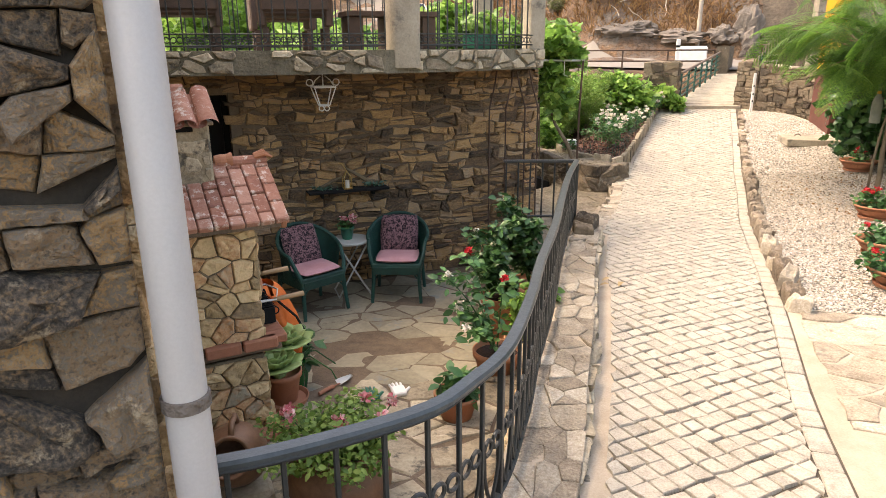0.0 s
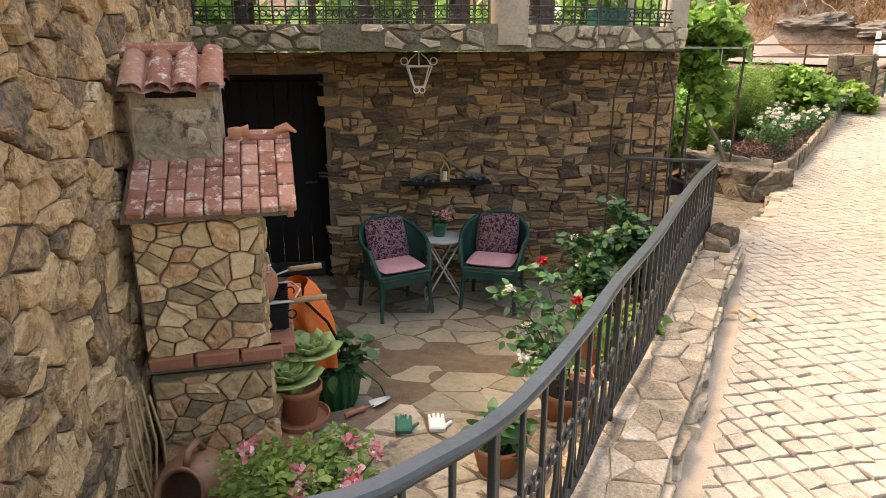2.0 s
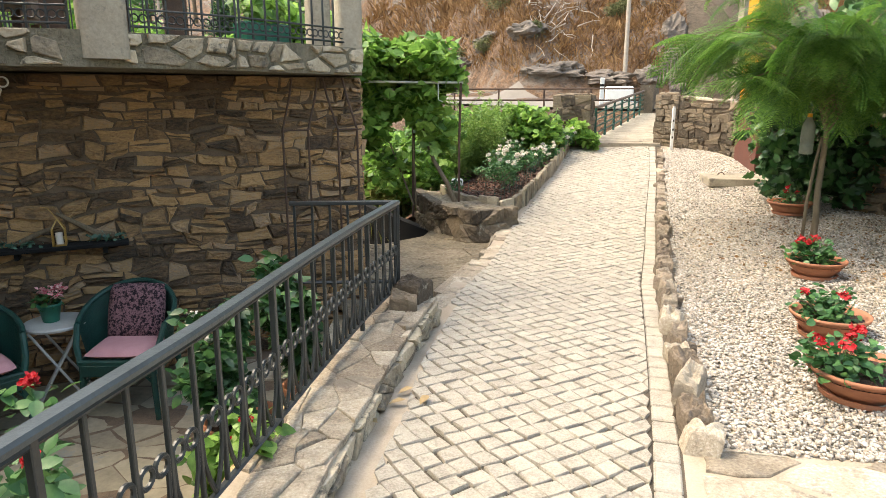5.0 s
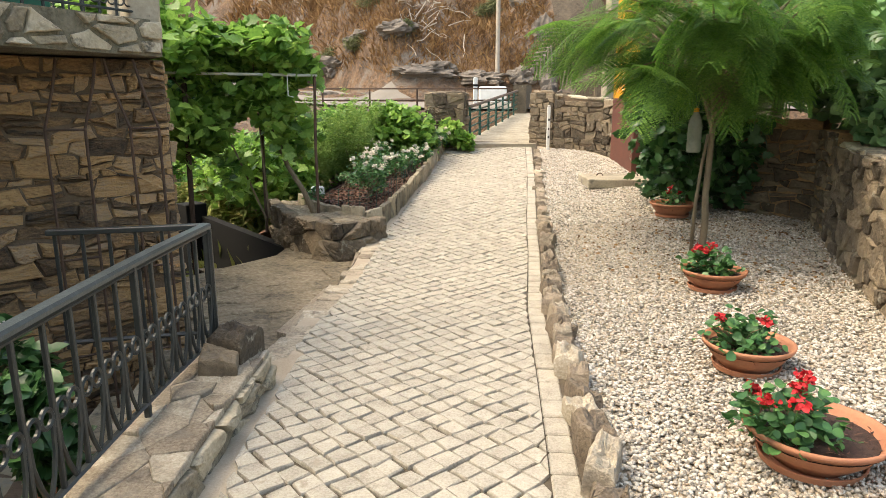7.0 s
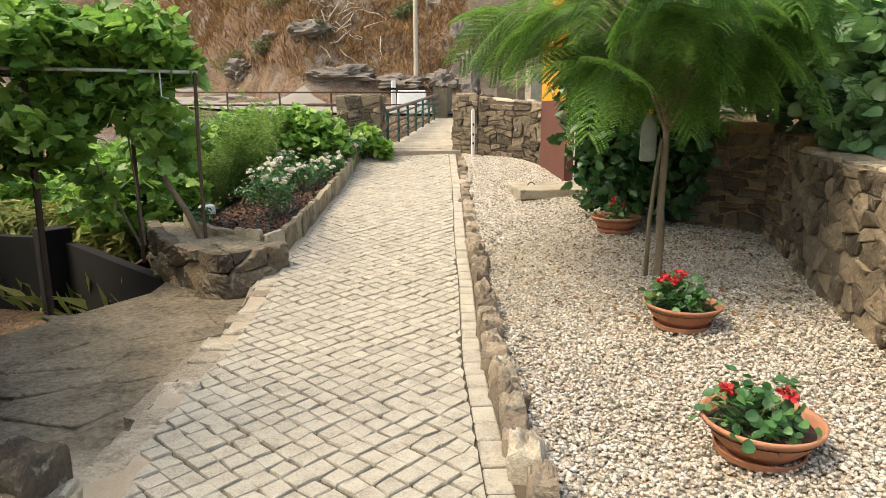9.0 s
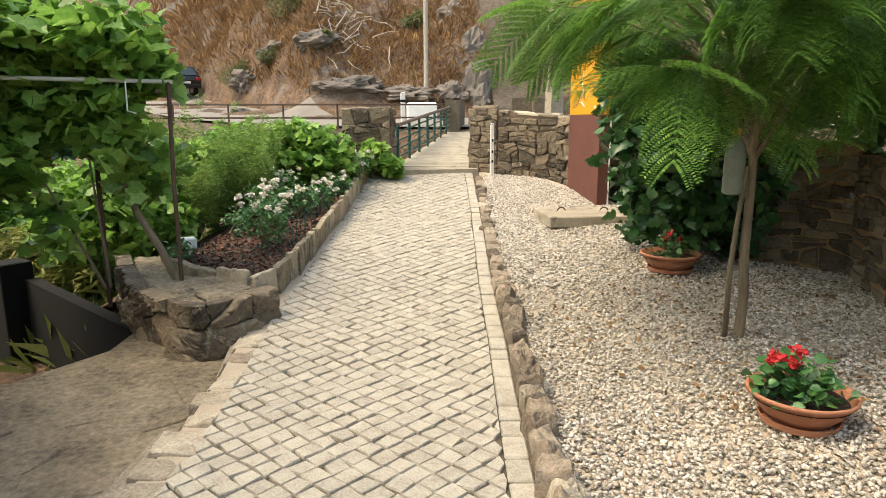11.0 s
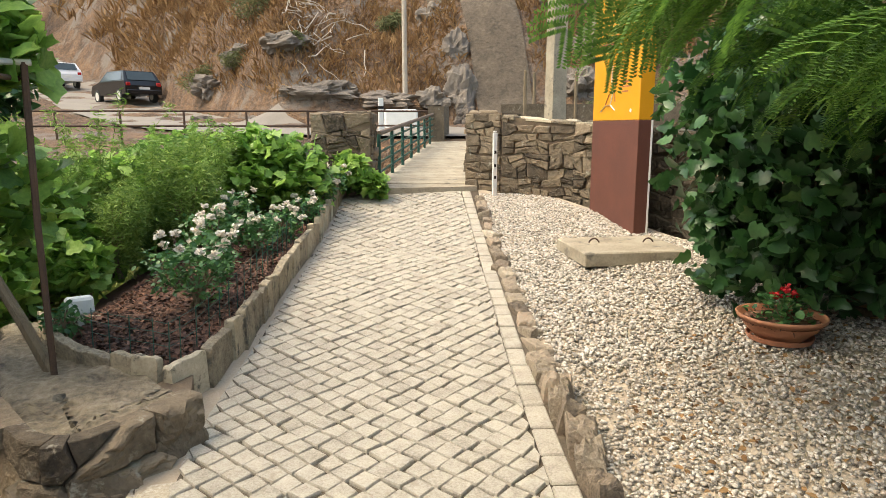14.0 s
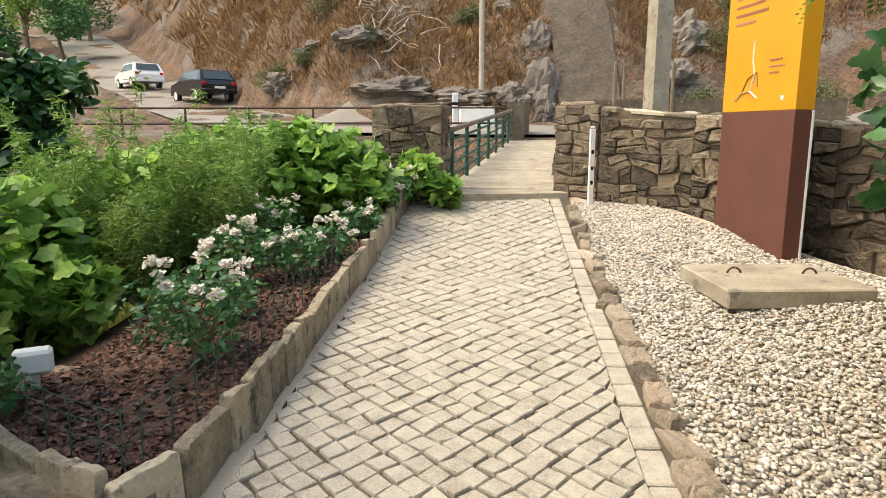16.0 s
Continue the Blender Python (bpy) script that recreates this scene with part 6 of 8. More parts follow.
sh_at = Matrix.Translation(dw_fn(1.77, 1.06, 0)) @ Matrix.Rotation(math.atan2(dw_d.y, dw_d.x), 4, "Z")
ws = thing("wall_shelf", sh_at, "thin dark slate shelf on the rubble wall", "shelf")
part("board", M().box((0.43, -0.09, 0), (0.86, 0.2, 0.025), 0.005), BLACK, ws)
for x in (0.15, 0.7):
    part("bracket", M().box((x, -0.06, -0.04), (0.03, 0.12, 0.06), 0.004), BLACK, ws)
ln = thing("candle_lantern", sh_at @ pose(0.42, -0.1, 0.013), "small gilded candle lantern on the wall shelf", "lantern")
part("cage", M().box((0, 0, 0.005), (0.09, 0.09, 0.01)).tube([(-0.04, -0.04, 0), (-0.04, -0.04, 0.12), (0, 0, 0.19)], 0.005, 5).tube([(0.04, -0.04, 0), (0.04, -0.04, 0.12), (0, 0, 0.19)], 0.005, 5)
     .tube([(0.04, 0.04, 0), (0.04, 0.04, 0.12), (0, 0, 0.19)], 0.005, 5).tube([(-0.04, 0.04, 0), (-0.04, 0.04, 0.12), (0, 0, 0.19)], 0.005, 5), GOLD, ln)
part("candle", M().lathe([(0.024, 0.01), (0.024, 0.09), (0.004, 0.092)], 14), WHITEPETAL, ln, "cream candle")
part("wire_handle", M().tube([(0, 0, 0.19), (-0.05, 0, 0.27), (-0.09, 0, 0.28)], 0.004, 5), GOLD, ln)
dwd = thing("driftwood", sh_at @ pose(0.45, -0.05, 0.013), "twisted driftwood and dried sprigs on the wall shelf", "driftwood")
part("branch", M().tube([(0.32, 0, 0.03), (0.2, 0, 0.06), (0.05, 0.02, 0.16), (-0.04, 0.02, 0.22)], 0.03, 7, 0.012), BARK, dwd)
part("branch", M().tube([(-0.3, 0, 0.02), (-0.15, 0.01, 0.09), (-0.02, 0.03, 0.13)], 0.02, 7, 0.012), BARK, dwd)
g9 = np.random.default_rng(9)
scatter("sprigs", np.concatenate([blob(50, (0.27, -0.03, 0.03), (0.14, 0.05, 0.03), g9), blob(40, (-0.28, -0.03, 0.02), (0.13, 0.05, 0.02), g9)]), OVALLEAF, AGAVE, dwd, (0.03, 0.06), 10, 0.6, "grey green sprigs")

ra = thing("rose_arch", pose(0.42, 6.95, PATIO_Z, 0, 0, 23), "rusty iron rod plant frame against the house wall", "plant frame")
for x in (0.02, 0.22, 0.46, 0.62):
    k = 1 if x > 0.3 else -1
    part("rod", M().tube([(x, 0, 0), (x, 0.02, 1.85), (x - k * 0.07, 0.04, 2.1), (x - k * 0.1, 0.06, 2.25)], 0.009, 6), RUST, ra)
for x0, x1, z in ((0.46, 0.62, 1.85), (0.46, 0.62, 1.0), (0.02, 0.22, 1.85), (0.02, 0.22, 1.1), (0.46, 0.62, 0.45), (0.02, 0.22, 0.5)):
    part("rung", M().tube([(x0, 0.01, z), (x1, 0.01, z)], 0.007, 5), RUST, ra)

# ---- gravel garden fittings ----
wp = thing("marker_post", pose(6.46, 14.43, 0.1), "slim white painted marker post beside the path", "post")
part("post", M().box((0, 0, 0.43), (0.06, 0.03, 0.86), 0.006), WHITEPAINT, wp)
for z in (0.3, 0.45, 0.62):
    part("mark", M().box((0, -0.0165, z), (0.03, 0.002, 0.04), 0.0005), BLACK, wp, "small dark mark")
part("cap", M().box((0, 0, 0.875), (0.045, 0.024, 0.02), 0.006), WHITEPAINT, wp)

SG0, SG1 = Vector((7.2, 13.38, 0)), Vector((7.05, 12.36, 0))
sgd = (SG1 - SG0)
SGW = sgd.length
st = thing("trail_sign", Matrix.Translation(SG0) @ Matrix.Rotation(math.atan2(sgd.y, sgd.x), 4, "Z"), "tall trail sign, yellow above and rusted steel below", "sign")
part("lower_panel", M().box((SGW / 2, 0.08, 0.36), (SGW, 0.16, 1.48), 0.004), CORTEN, st, "rust brown steel panel")
part("upper_panel", M().box((SGW / 2, 0.08, 2.0), (SGW, 0.16, 1.796), 0.004), YELLOW, st, "yellow enamel panel")
part("edge_strip", M().box((SGW + 0.004, 0.15, 0.5), (0.008, 0.02, 1.2), 0.002), WHITEPAINT, st)
part("map_line", M().tube([(0.2, -0.004, 1.2), (0.3, -0.004, 1.26), (0.42, -0.004, 1.27), (0.52, -0.004, 1.21)], 0.012, 5, flat=0.3), WHITECHALK, st, "white route line")
part("map_line", M().tube([(0.42, -0.004, 1.28), (0.47, -0.004, 1.4), (0.43, -0.004, 1.52), (0.44, -0.004, 1.68)], 0.009, 5, flat=0.3), WHITECHALK, st, "white route line")
part("map_line", M().tube([(0.3, -0.004, 1.27), (0.38, -0.004, 1.38), (0.5, -0.004, 1.42), (0.52, -0.004, 1.3)], 0.006, 5, flat=0.3), BRICK, st, "reddish route line")
for i, w in enumerate((0.5, 0.42, 0.46, 0.3)):
    part("text_bar", M().box((0.12 + w / 2, -0.002, 2.05 - i * 0.07), (w, 0.003, 0.022), 0.0008), BRICK, st, "line of small unreadable text")
for i, w in enumerate((0.16, 0.2, 0.13)):
    part("text_bar", M().box((0.66 + w / 2, -0.002, 1.5 - i * 0.05), (w, 0.003, 0.014), 0.0008), BRICK, st, "line of small unreadable text")
part("badge", M().lathe([(0.02, 0), (0.02, 0.003)], 16, (0.86, -0.002, 1.2), m=Matrix.Rotation(radians(90), 3, "X")), WHITECHALK, st, "small round badge")

cv = thing("concrete_cover", pose(6.54, 11.89, gz(6.54, 11.89) - 0.02, 0, 0, -14), "pale concrete inspection cover with two iron lifting rings", "cover")
part("slab", M().box((0, 0, 0.045), (0.98, 0.82, 0.13), 0.012), CONCRETE, cv)
for x, y in ((-0.22, 0.1), (0.3, 0.05)):
    part("lifting_ring", M().tube(arc((x, 0.1), 0.05, 0, 180, 8, lambda u, v, y=y: (u, y, v)), 0.008, 6), RUST, cv)

# ---- trees and shrubs ----
def inst(tmpl, pos, X, Z, S):
    tv, tf = np.array(tmpl[0], float), np.array(tmpl[1], int)
    pos, X, Z, S = np.asarray(pos, float), np.asarray(X, float), np.asarray(Z, float), np.asarray(S, float)
    X = X / np.linalg.norm(X, axis=1)[:, None]
    Z = Z - X * (X * Z).sum(1)[:, None]
    Z /= np.linalg.norm(Z, axis=1)[:, None]
    Y = np.cross(Z, X)
    V = pos[:, None] + S[:, None, None] * (tv[None, :, 0:1] * X[:, None] + tv[None, :, 1:2] * Y[:, None] + tv[None, :, 2:3] * Z[:, None])
    F = tf[None] + (np.arange(len(pos)) * len(tv))[:, None, None]
    return V.reshape(-1, 3), F.reshape(-1, tf.shape[1])


def frond_shape(pairs=11, leaflets=15):
    V, F = [], []

    def quad(a, b, w):
        a, b = Vector(a), Vector(b)
        s = (b - a).cross(Vector((0, 0, 1))).normalized() * w
        k = len(V)
        V.extend([tuple(a - s * 0.5), tuple((a + b) / 2 - s), tuple(b), tuple((a + b) / 2 + s)])
        F.append((k, k + 1, k + 2, k + 3))
    for i in range(10):
        x0, x1 = i / 10, (i + 1.02) / 10
        quad((x0, 0, -0.35 * x0 * x0), (x1, 0, -0.35 * x1 * x1), 0.008)
    for i in range(pairs):
        x = 0.14 + 0.86 * i / (pairs - 1)
        z = -0.35 * x * x
        L = 0.4 * (1 - 0.35 * abs(x - 0.45) - (0.18 if i == pairs - 1 else 0))
        for sg in (1, -1):
            a = radians(62 - 22 * x)
            px, py = math.cos(a), sg * math.sin(a)
            for j in range(leaflets):
                f = (j + 0.7) / leaflets
                b = (x + px * L * f, py * L * f, z - 0.16 * f * f)
                ll = 0.062 * (1 - 0.45 * abs(f - 0.4))
                for s2 in (1, -1):
                    qa = a * sg + s2 * radians(65)
                    quad(b, (b[0] + ll * math.cos(qa), b[1] + ll * math.sin(qa), b[2] - 0.008), 0.0125)
    return V, F


FROND = frond_shape()


def make_mimosa():
    rng = random.Random(77)
    g = np.random.default_rng(77)
    bx, by = 5.57, 8.28
    z0 = gz(bx, by) - 0.03
    t = thing("mimosa_tree", pose(bx, by, z0), "young feathery leaved mimosa tree standing in gravel", "tree")
    fork = Vector((0.05, 0.06, 1.28))
    part("trunk", M().tube([(0, 0, 0), (0.012, 0.01, 0.06), (0.03, 0.02, 0.3), (0.015, 0.03, 0.6), (0.035, 0.045, 0.95), tuple(fork)], 0.037, 12, 0.026), BARK, t, smooth=True)
    part("second_stem", M().tube([(-0.09, 0.03, 0), (-0.075, 0.045, 0.5), (-0.04, 0.05, 0.85), (0.0, 0.05, 1.15)], 0.019, 8, 0.013), BARK, t, "thin leaning second stem", smooth=True)
    pos, X = [], []
    n = 30
    for k in range(n):
        a = k * 2.39996 + rng.uniform(-0.25, 0.25)
        reach = 1.42 + 0.12 * math.cos(a - 1.7)
        R = reach * (0.45 + 0.55 * math.sqrt((k * 0.618) % 1.0))
        base = fork + Vector((0, 0, rng.uniform(-0.12, 0.45)))
        rise = rng.uniform(0.2, 1.2) + 0.4 * max(0.0, math.cos(a - 1.9))
        tip = base + Vector((R * math.cos(a), R * math.sin(a), rise))
        mid = base.lerp(tip, 0.55) + Vector((0, 0, 0.1 + 0.22 * rng.random()))
        L = [base.lerp(mid, f) + Vector((0, 0, 0.05 * math.sin(math.pi * f))) for f in (0, 0.35, 0.7)] + [mid, mid.lerp(tip, 0.5) + Vector((0, 0, 0.05)), tip]
        part("limb", M().tube([tuple(p) for p in L], 0.022, 6, 0.005), BARK, t)
        for f in np.linspace(0.3, 1.0, 13):
            p = base.lerp(mid, f / 0.55) if f < 0.55 else mid.lerp(tip, (f - 0.55) / 0.45)
            b = a + rng.gauss(0, 0.95)
            pos.append(tuple(p + Vector((rng.gauss(0, 0.03), rng.gauss(0, 0.03), rng.gauss(0, 0.03)))))
            X.append((math.cos(b), math.sin(b), rng.uniform(-0.75, 0.3)))
    Z = g.normal(size=(len(pos), 3)) * 0.35 + (0, 0, 1)
    part("crown", inst(FROND, pos, X, Z, g.uniform(0.3, 0.58, len(pos))), MIMOSA, t, "feathery green fronds")
    bo = thing("bottle_trap", pose(5.34, 8.2, 0.6), "clear plastic bottle wasp trap hanging from a tree", "bottle")
    part("bottle", M().lathe([(0.05, 0), (0.062, 0.012), (0.062, 0.1), (0.058, 0.11), (0.062, 0.12), (0.062, 0.24), (0.055, 0.29), (0.022, 0.36), (0.02, 0.39)], 24), CLOUDY, bo, smooth=True)
    part("bottle_cap", M().lathe([(0.0215, 0.36), (0.024, 0.362), (0.024, 0.395), (0.02, 0.397)], 20), YELLOW, bo, "yellow screw cap")
    part("string", M().tube([(0, 0, 0.38), (0.05, 0.02, 0.5), (0.2, 0.08, 0.66)], 0.003, 4), STRAW, bo)


make_mimosa()


def bush(name, x, y, z, blobs, leaf, mat, label, category="shrub", size=(0.06, 0.1), seed=0, stems=6, up=0.6, group="", kind=""):
    """Leaves in lumpy masses on bent stems; blobs: (dx, dy, dz, rx, ry, rz, leaves)."""
    g = np.random.default_rng(seed)
    t = thing(name, pose(x, y, z), label, category, group, kind)
    pts = np.concatenate([blob(n, (a, b, c), (rx, ry, rz), g, 0.35) for a, b, c, rx, ry, rz, n in blobs])
    sm = M()
    for k in range(stems):
        a, b, c, rx, ry, rz, n = blobs[k % len(blobs)]
        e = (a + g.uniform(-0.6, 0.6) * rx, b + g.uniform(-0.6, 0.6) * ry, c + g.uniform(-0.2, 0.6) * rz)
        sm.tube([(g.uniform(-0.08, 0.08), g.uniform(-0.08, 0.08), -0.03), (e[0] * 0.3, e[1] * 0.3, e[2] * 0.45), e], 0.014, 5, 0.004)
    part("stem", sm, BARK, t)
    scatter("foliage", pts, leaf, mat, t, size, seed + 1, up)
    return t


bush("broadleaf_bush", 6.68, 10.12, gz(6.6, 10.0), [(0, 0, 1.0, 0.72, 0.75, 0.8, 1500), (-0.3, 0.12, 0.5, 0.4, 0.42, 0.42, 420), (0.15, -0.35, 0.5, 0.5, 0.4, 0.45, 380), (0.1, 0.1, 1.75, 0.72, 0.7, 0.6, 700), (-0.35, 0.3, 1.35, 0.45, 0.5, 0.5, 420)], FIGLEAF, DARKLEAF,
     "tall dark broad-leaved fig bush behind a terracotta bowl", size=(0.085, 0.16), seed=81, stems=14, up=0.35)
bush("ivy_mass", 7.6, 7.3, 0.3, [(0, 0, 1.0, 0.6, 1.1, 0.75, 1300), (-0.35, 0.3, 0.75, 0.35, 0.6, 0.4, 500), (0.3, 1.6, 1.0, 0.6, 0.9, 0.8, 900), (-0.55, 0.1, 0.62, 0.3, 0.7, 0.35, 420), (-0.3, 0.9, 1.2, 0.5, 0.6, 0.5, 500), (-0.1, 1.9, 1.3, 0.7, 0.7, 0.5, 700), (-0.45, 2.5, 1.5, 0.6, 0.6, 0.6, 600), (-0.2, -1.4, 0.8, 0.5, 0.8, 0.6, 600)], ROUNDLEAF, IVY,
     "dark glossy climbing foliage over the garden wall", "climber", (0.1, 0.18), 82, 10)

# pergola and vines left of the bed
SPRAY = leaf_shape([(0, 0.01), (0.25, 0.08), (0.6, 0.07), (1.0, 0.0)], 0.2, 0.3)
pg = thing("pergola", pose(2.05, 10.6, -0.24), "rusty rod pergola frame carrying vines", "pergola")
part("post", M().tube([(0, 0, 0), (0.0, 0.02, 0.8), (0.02, 0.02, 1.58)], 0.017, 7), RUST, pg)
part("post", M().tube([(-0.62, 0.55, -0.3), (-0.6, 0.5, 1.55)], 0.02, 7), RUST, pg)
part("post", M().tube([(-1.45, 0.2, -1.0), (-1.4, 0.2, 1.5)], 0.03, 7), RUST, pg)
part("top_bar", M().tube([(0.05, 0.02, 1.58), (-1.9, 0.0, 1.6)], 0.016, 7), GREYPAINT, pg, "pale metal bar")
part("top_bar", M().tube([(0.0, 0.5, 1.55), (-2.1, 0.5, 1.56)], 0.018, 7), RUST, pg)
part("top_bar", M().tube([(-0.05, -0.2, 1.5), (-0.05, 1.2, 1.55)], 0.014, 7), RUST, pg)
part("tie", M().tube([(-0.28, 0.0, 1.58), (-0.28, -0.02, 1.36), (-0.22, -0.02, 1.34)], 0.006, 5), WHITEPAINT, pg, "dangling white tie")
bush("grape_vine", 1.45, 10.95, -0.3, [(-0.1, 0, 1.95, 0.75, 0.6, 0.28, 950), (-0.8, -0.1, 1.9, 0.7, 0.6, 0.35, 700), (-0.95, 0.0, 1.1, 0.75, 0.5, 0.42, 750), (0.15, -0.1, 1.35, 0.28, 0.3, 0.5, 260), (-1.7, -0.1, 1.7, 0.7, 0.6, 0.6, 600),
     (0.5, -0.1, 1.7, 0.2, 0.25, 0.2, 110), (-0.35, 0, 0.5, 0.2, 0.25, 0.3, 60), (-2.6, 0.2, 1.3, 0.8, 0.6, 0.9, 600), (-0.3, 0.1, 1.5, 0.5, 0.45, 0.4, 420), (0.35, 0.3, 1.0, 0.3, 0.3, 0.4, 160), (-1.4, 0.0, 2.3, 0.7, 0.5, 0.3, 320)], VINELEAF, VINE, "sprawling grape vine over a pergola", "vine", (0.1, 0.17), 91, 2, 0.7)
part("vine_trunk", M().tube([(2.02, 10.75, -0.3), (1.9, 10.8, 0.0), (1.72, 11.0, 0.3), (1.55, 11.0, 0.8), (1.5, 10.95, 1.4)], 0.035, 8, 0.02), BARK, thing("vine_stock", pose(0, 0, 0), "gnarled brown vine stock leaning from the bed", "vine"))
bush("tall_grass_clump", 1.0, 13.4, -1.35, [(0, 0, 0.7, 0.7, 0.6, 0.7, 3000), (-1.2, 0.3, 0.6, 0.7, 0.6, 0.6, 2000)], SPRAY, GREENGRASS, "sunlit yellow green grass below the vines", "grass", (0.15, 0.35), 301, 4, 1.0)
ag = thing("agave", pose(0.95, 12.6, -1.18), "spiky grey green agave among the dry grass", "agave")
for k in range(14):
    a = k * 2.4
    e = 0.35 + 0.5 * (k % 4) / 4
    am = M()
    am.grid(lambda u, v, a=a, e=e: ((0.05 + 0.55 * u * math.cos(e)) * math.cos(a) - (v - 0.5) * 0.11 * (1 - u) * math.sin(a), (0.05 + 0.55 * u * math.cos(e)) * math.sin(a) + (v - 0.5) * 0.11 * (1 - u) * math.cos(a), 0.75 * u * math.sin(e) + 0.06 * abs(v - 0.5)), 6, 2)
    part("leaf", am, AGAVE, ag)


def fern_points(n, c, r, g):
    return blob(n, c, r, g, 0.1)


for (x, y, z, sz, sd) in ((2.1, 13.4, -0.3, 0.7, 101), (2.75, 13.65, -0.1, 0.65, 102), (2.45, 14.5, -0.3, 0.85, 103), (3.15, 14.6, 0.0, 0.6, 105)):
    bush("feathery_shrub", x, y, z, [(0, 0, 0.55 * sz, 0.5 * sz, 0.5 * sz, 0.5 * sz, 7000), (0.15, -0.2, 0.85 * sz, 0.3 * sz, 0.3 * sz, 0.45 * sz, 3600), (-0.25, 0.1, 0.95 * sz, 0.2 * sz, 0.2 * sz, 0.5 * sz, 2000)], SPRAY, FERNLEAF, "light green feathery shrub in the planting bed", size=(0.02, 0.062), seed=sd, stems=10, up=0.5, group="bed shrubs")
for (x, y, z, sz, sd) in ((3.95, 14.35, 0.1, 0.5, 111), (4.72, 14.95, 0.25, 0.28, 112), (2.55, 14.4, -0.1, 0.6, 113), (1.1, 13.3, -0.7, 0.75, 114), (1.3, 12.5, -0.45, 0.6, 160), (1.55, 13.1, -0.4, 0.62, 162), (2.2, 14.0, -0.3, 0.65, 163), (1.9, 12.9, -0.35, 0.3, 164), (3.55, 14.3, 0.05, 0.6, 161), (1.0, 13.8, -0.9, 0.9, 115), (4.95, 14.75, 0.2, 0.18, 116), (-0.2, 14.8, -1.2, 0.9, 117), (2.9, 15.2, -0.3, 0.8, 118), (2.95, 14.2, -0.05, 0.4, 150), (1.8, 14.0, -0.4, 0.7, 151)):
    bush("vine_bush", x, y, z, [(0, 0, 0.75 * sz, 0.8 * sz, 0.8 * sz, 0.75 * sz, int(700 * sz) + 120), (-0.2 * sz, 0.1, 1.3 * sz, 0.5 * sz, 0.5 * sz, 0.4 * sz, int(250 * sz))], VINELEAF, VINE, "bushy grape vine growing beside the path", "vine", (0.09, 0.15), sd, 6, 0.7, "bed vines")


def wispy_plant(x, y, z, h, seed):
    """Tall thin stems with sparse narrow leaves, leaning apart."""
    g = np.random.default_rng(seed)
    t = thing("wispy_plant", pose(x, y, z), "tall thin wispy yellow-green herb in the bed", "plant", "tall herbs in the bed")
    for k in range(7):
        a, lean, hh = g.uniform(0, math.tau), g.uniform(0.1, 0.38) * h, h * g.uniform(0.65, 1.0)
        P = [Vector((lean * f * f * math.cos(a), lean * f * f * math.sin(a), hh * f)) for f in np.linspace(0, 1, 9)]
        part("stem", M().tube([tuple(p) for p in P], 0.007, 5, 0.002), FERNLEAF, t)
        pts = np.concatenate([blob(44, tuple(p), (0.07, 0.07, 0.1), g, 0.1) for p in P[2:]])
        scatter("leaves", pts, SPRAY, FERNLEAF, t, (0.03, 0.085), seed + k, 0.4)


for _x, _y, _z, _h, _s in ((1.75, 13.3, -0.35, 1.5, 311), (2.0, 13.9, -0.35, 1.75, 312), (2.45, 13.5, -0.2, 1.2, 313), (2.7, 14.2, -0.1, 1.3, 314), (1.5, 13.9, -0.5, 1.6, 315), (3.0, 13.9, 0.0, 1.0, 316)):
    wispy_plant(_x, _y, _z, _h, _s)


def rose_bush(x, y, z, r, h, n, seed, blooms):
    g = np.random.default_rng(seed)
    t = bush("rose_bush", x, y, z, [(0, 0, h * 0.6, r, r, h * 0.45, n)], OVALLEAF, ROSELEAF, "low rose bush with cream white blooms in bark mulch", "rose bush", (0.035, 0.06), seed, 7, 0.6, "roses in the bed")
    for k in range(blooms):
        a = g.uniform(0, math.tau)
        q = r * math.sqrt(g.random())
        scatter("bloom", blob(40, (q * math.cos(a), q * math.sin(a), h * g.uniform(0.8, 1.15)), (0.03, 0.03, 0.024), g, 0.1), PETAL, WHITEPETAL, t, (0.018, 0.03), seed + 9 + k, 0.8)


for x, y, r, h, n, bl, sd in ((2.78, 11.5, 0.29, 0.5, 760, 16, 121), (2.95, 12.1, 0.16, 0.28, 240, 1, 122), (3.3, 12.75, 0.24, 0.36, 500, 9, 123), (3.6, 13.1, 0.2, 0.32, 340, 8, 124), (3.9, 13.7, 0.2, 0.3, 320, 7, 125), (4.2, 14.3, 0.2, 0.32, 300, 6, 126), (2.02, 11.15, 0.13, 0.24, 170, 0, 127), (2.95, 12.85, 0.25, 0.42, 420, 9, 128), (2.55, 12.4, 0.14, 0.2, 120, 0, 130), (3.2, 13.5, 0.24, 0.42, 420, 8, 131), (4.45, 14.75, 0.2, 0.3, 260, 5, 129)):
    rose_bush(x, y, gz(x, y) + 0.14, r, h, n, sd, bl)
wt = thing("bed_lamp", pose(2.08, 11.4, -0.2, 0, 0, 12), "small white box lamp at the bed's edge", "lamp")
part("housing", M().box((0, 0, 0.13), (0.16, 0.1, 0.11), 0.015), WHITEPAINT, wt)
part("foot", M().box((0, 0, 0.03), (0.04, 0.04, 0.1)), GREYPAINT, wt)
wf = thing("wire_fence", pose(0, 0, 0), "low green wire fence along the bed edge", "fence")
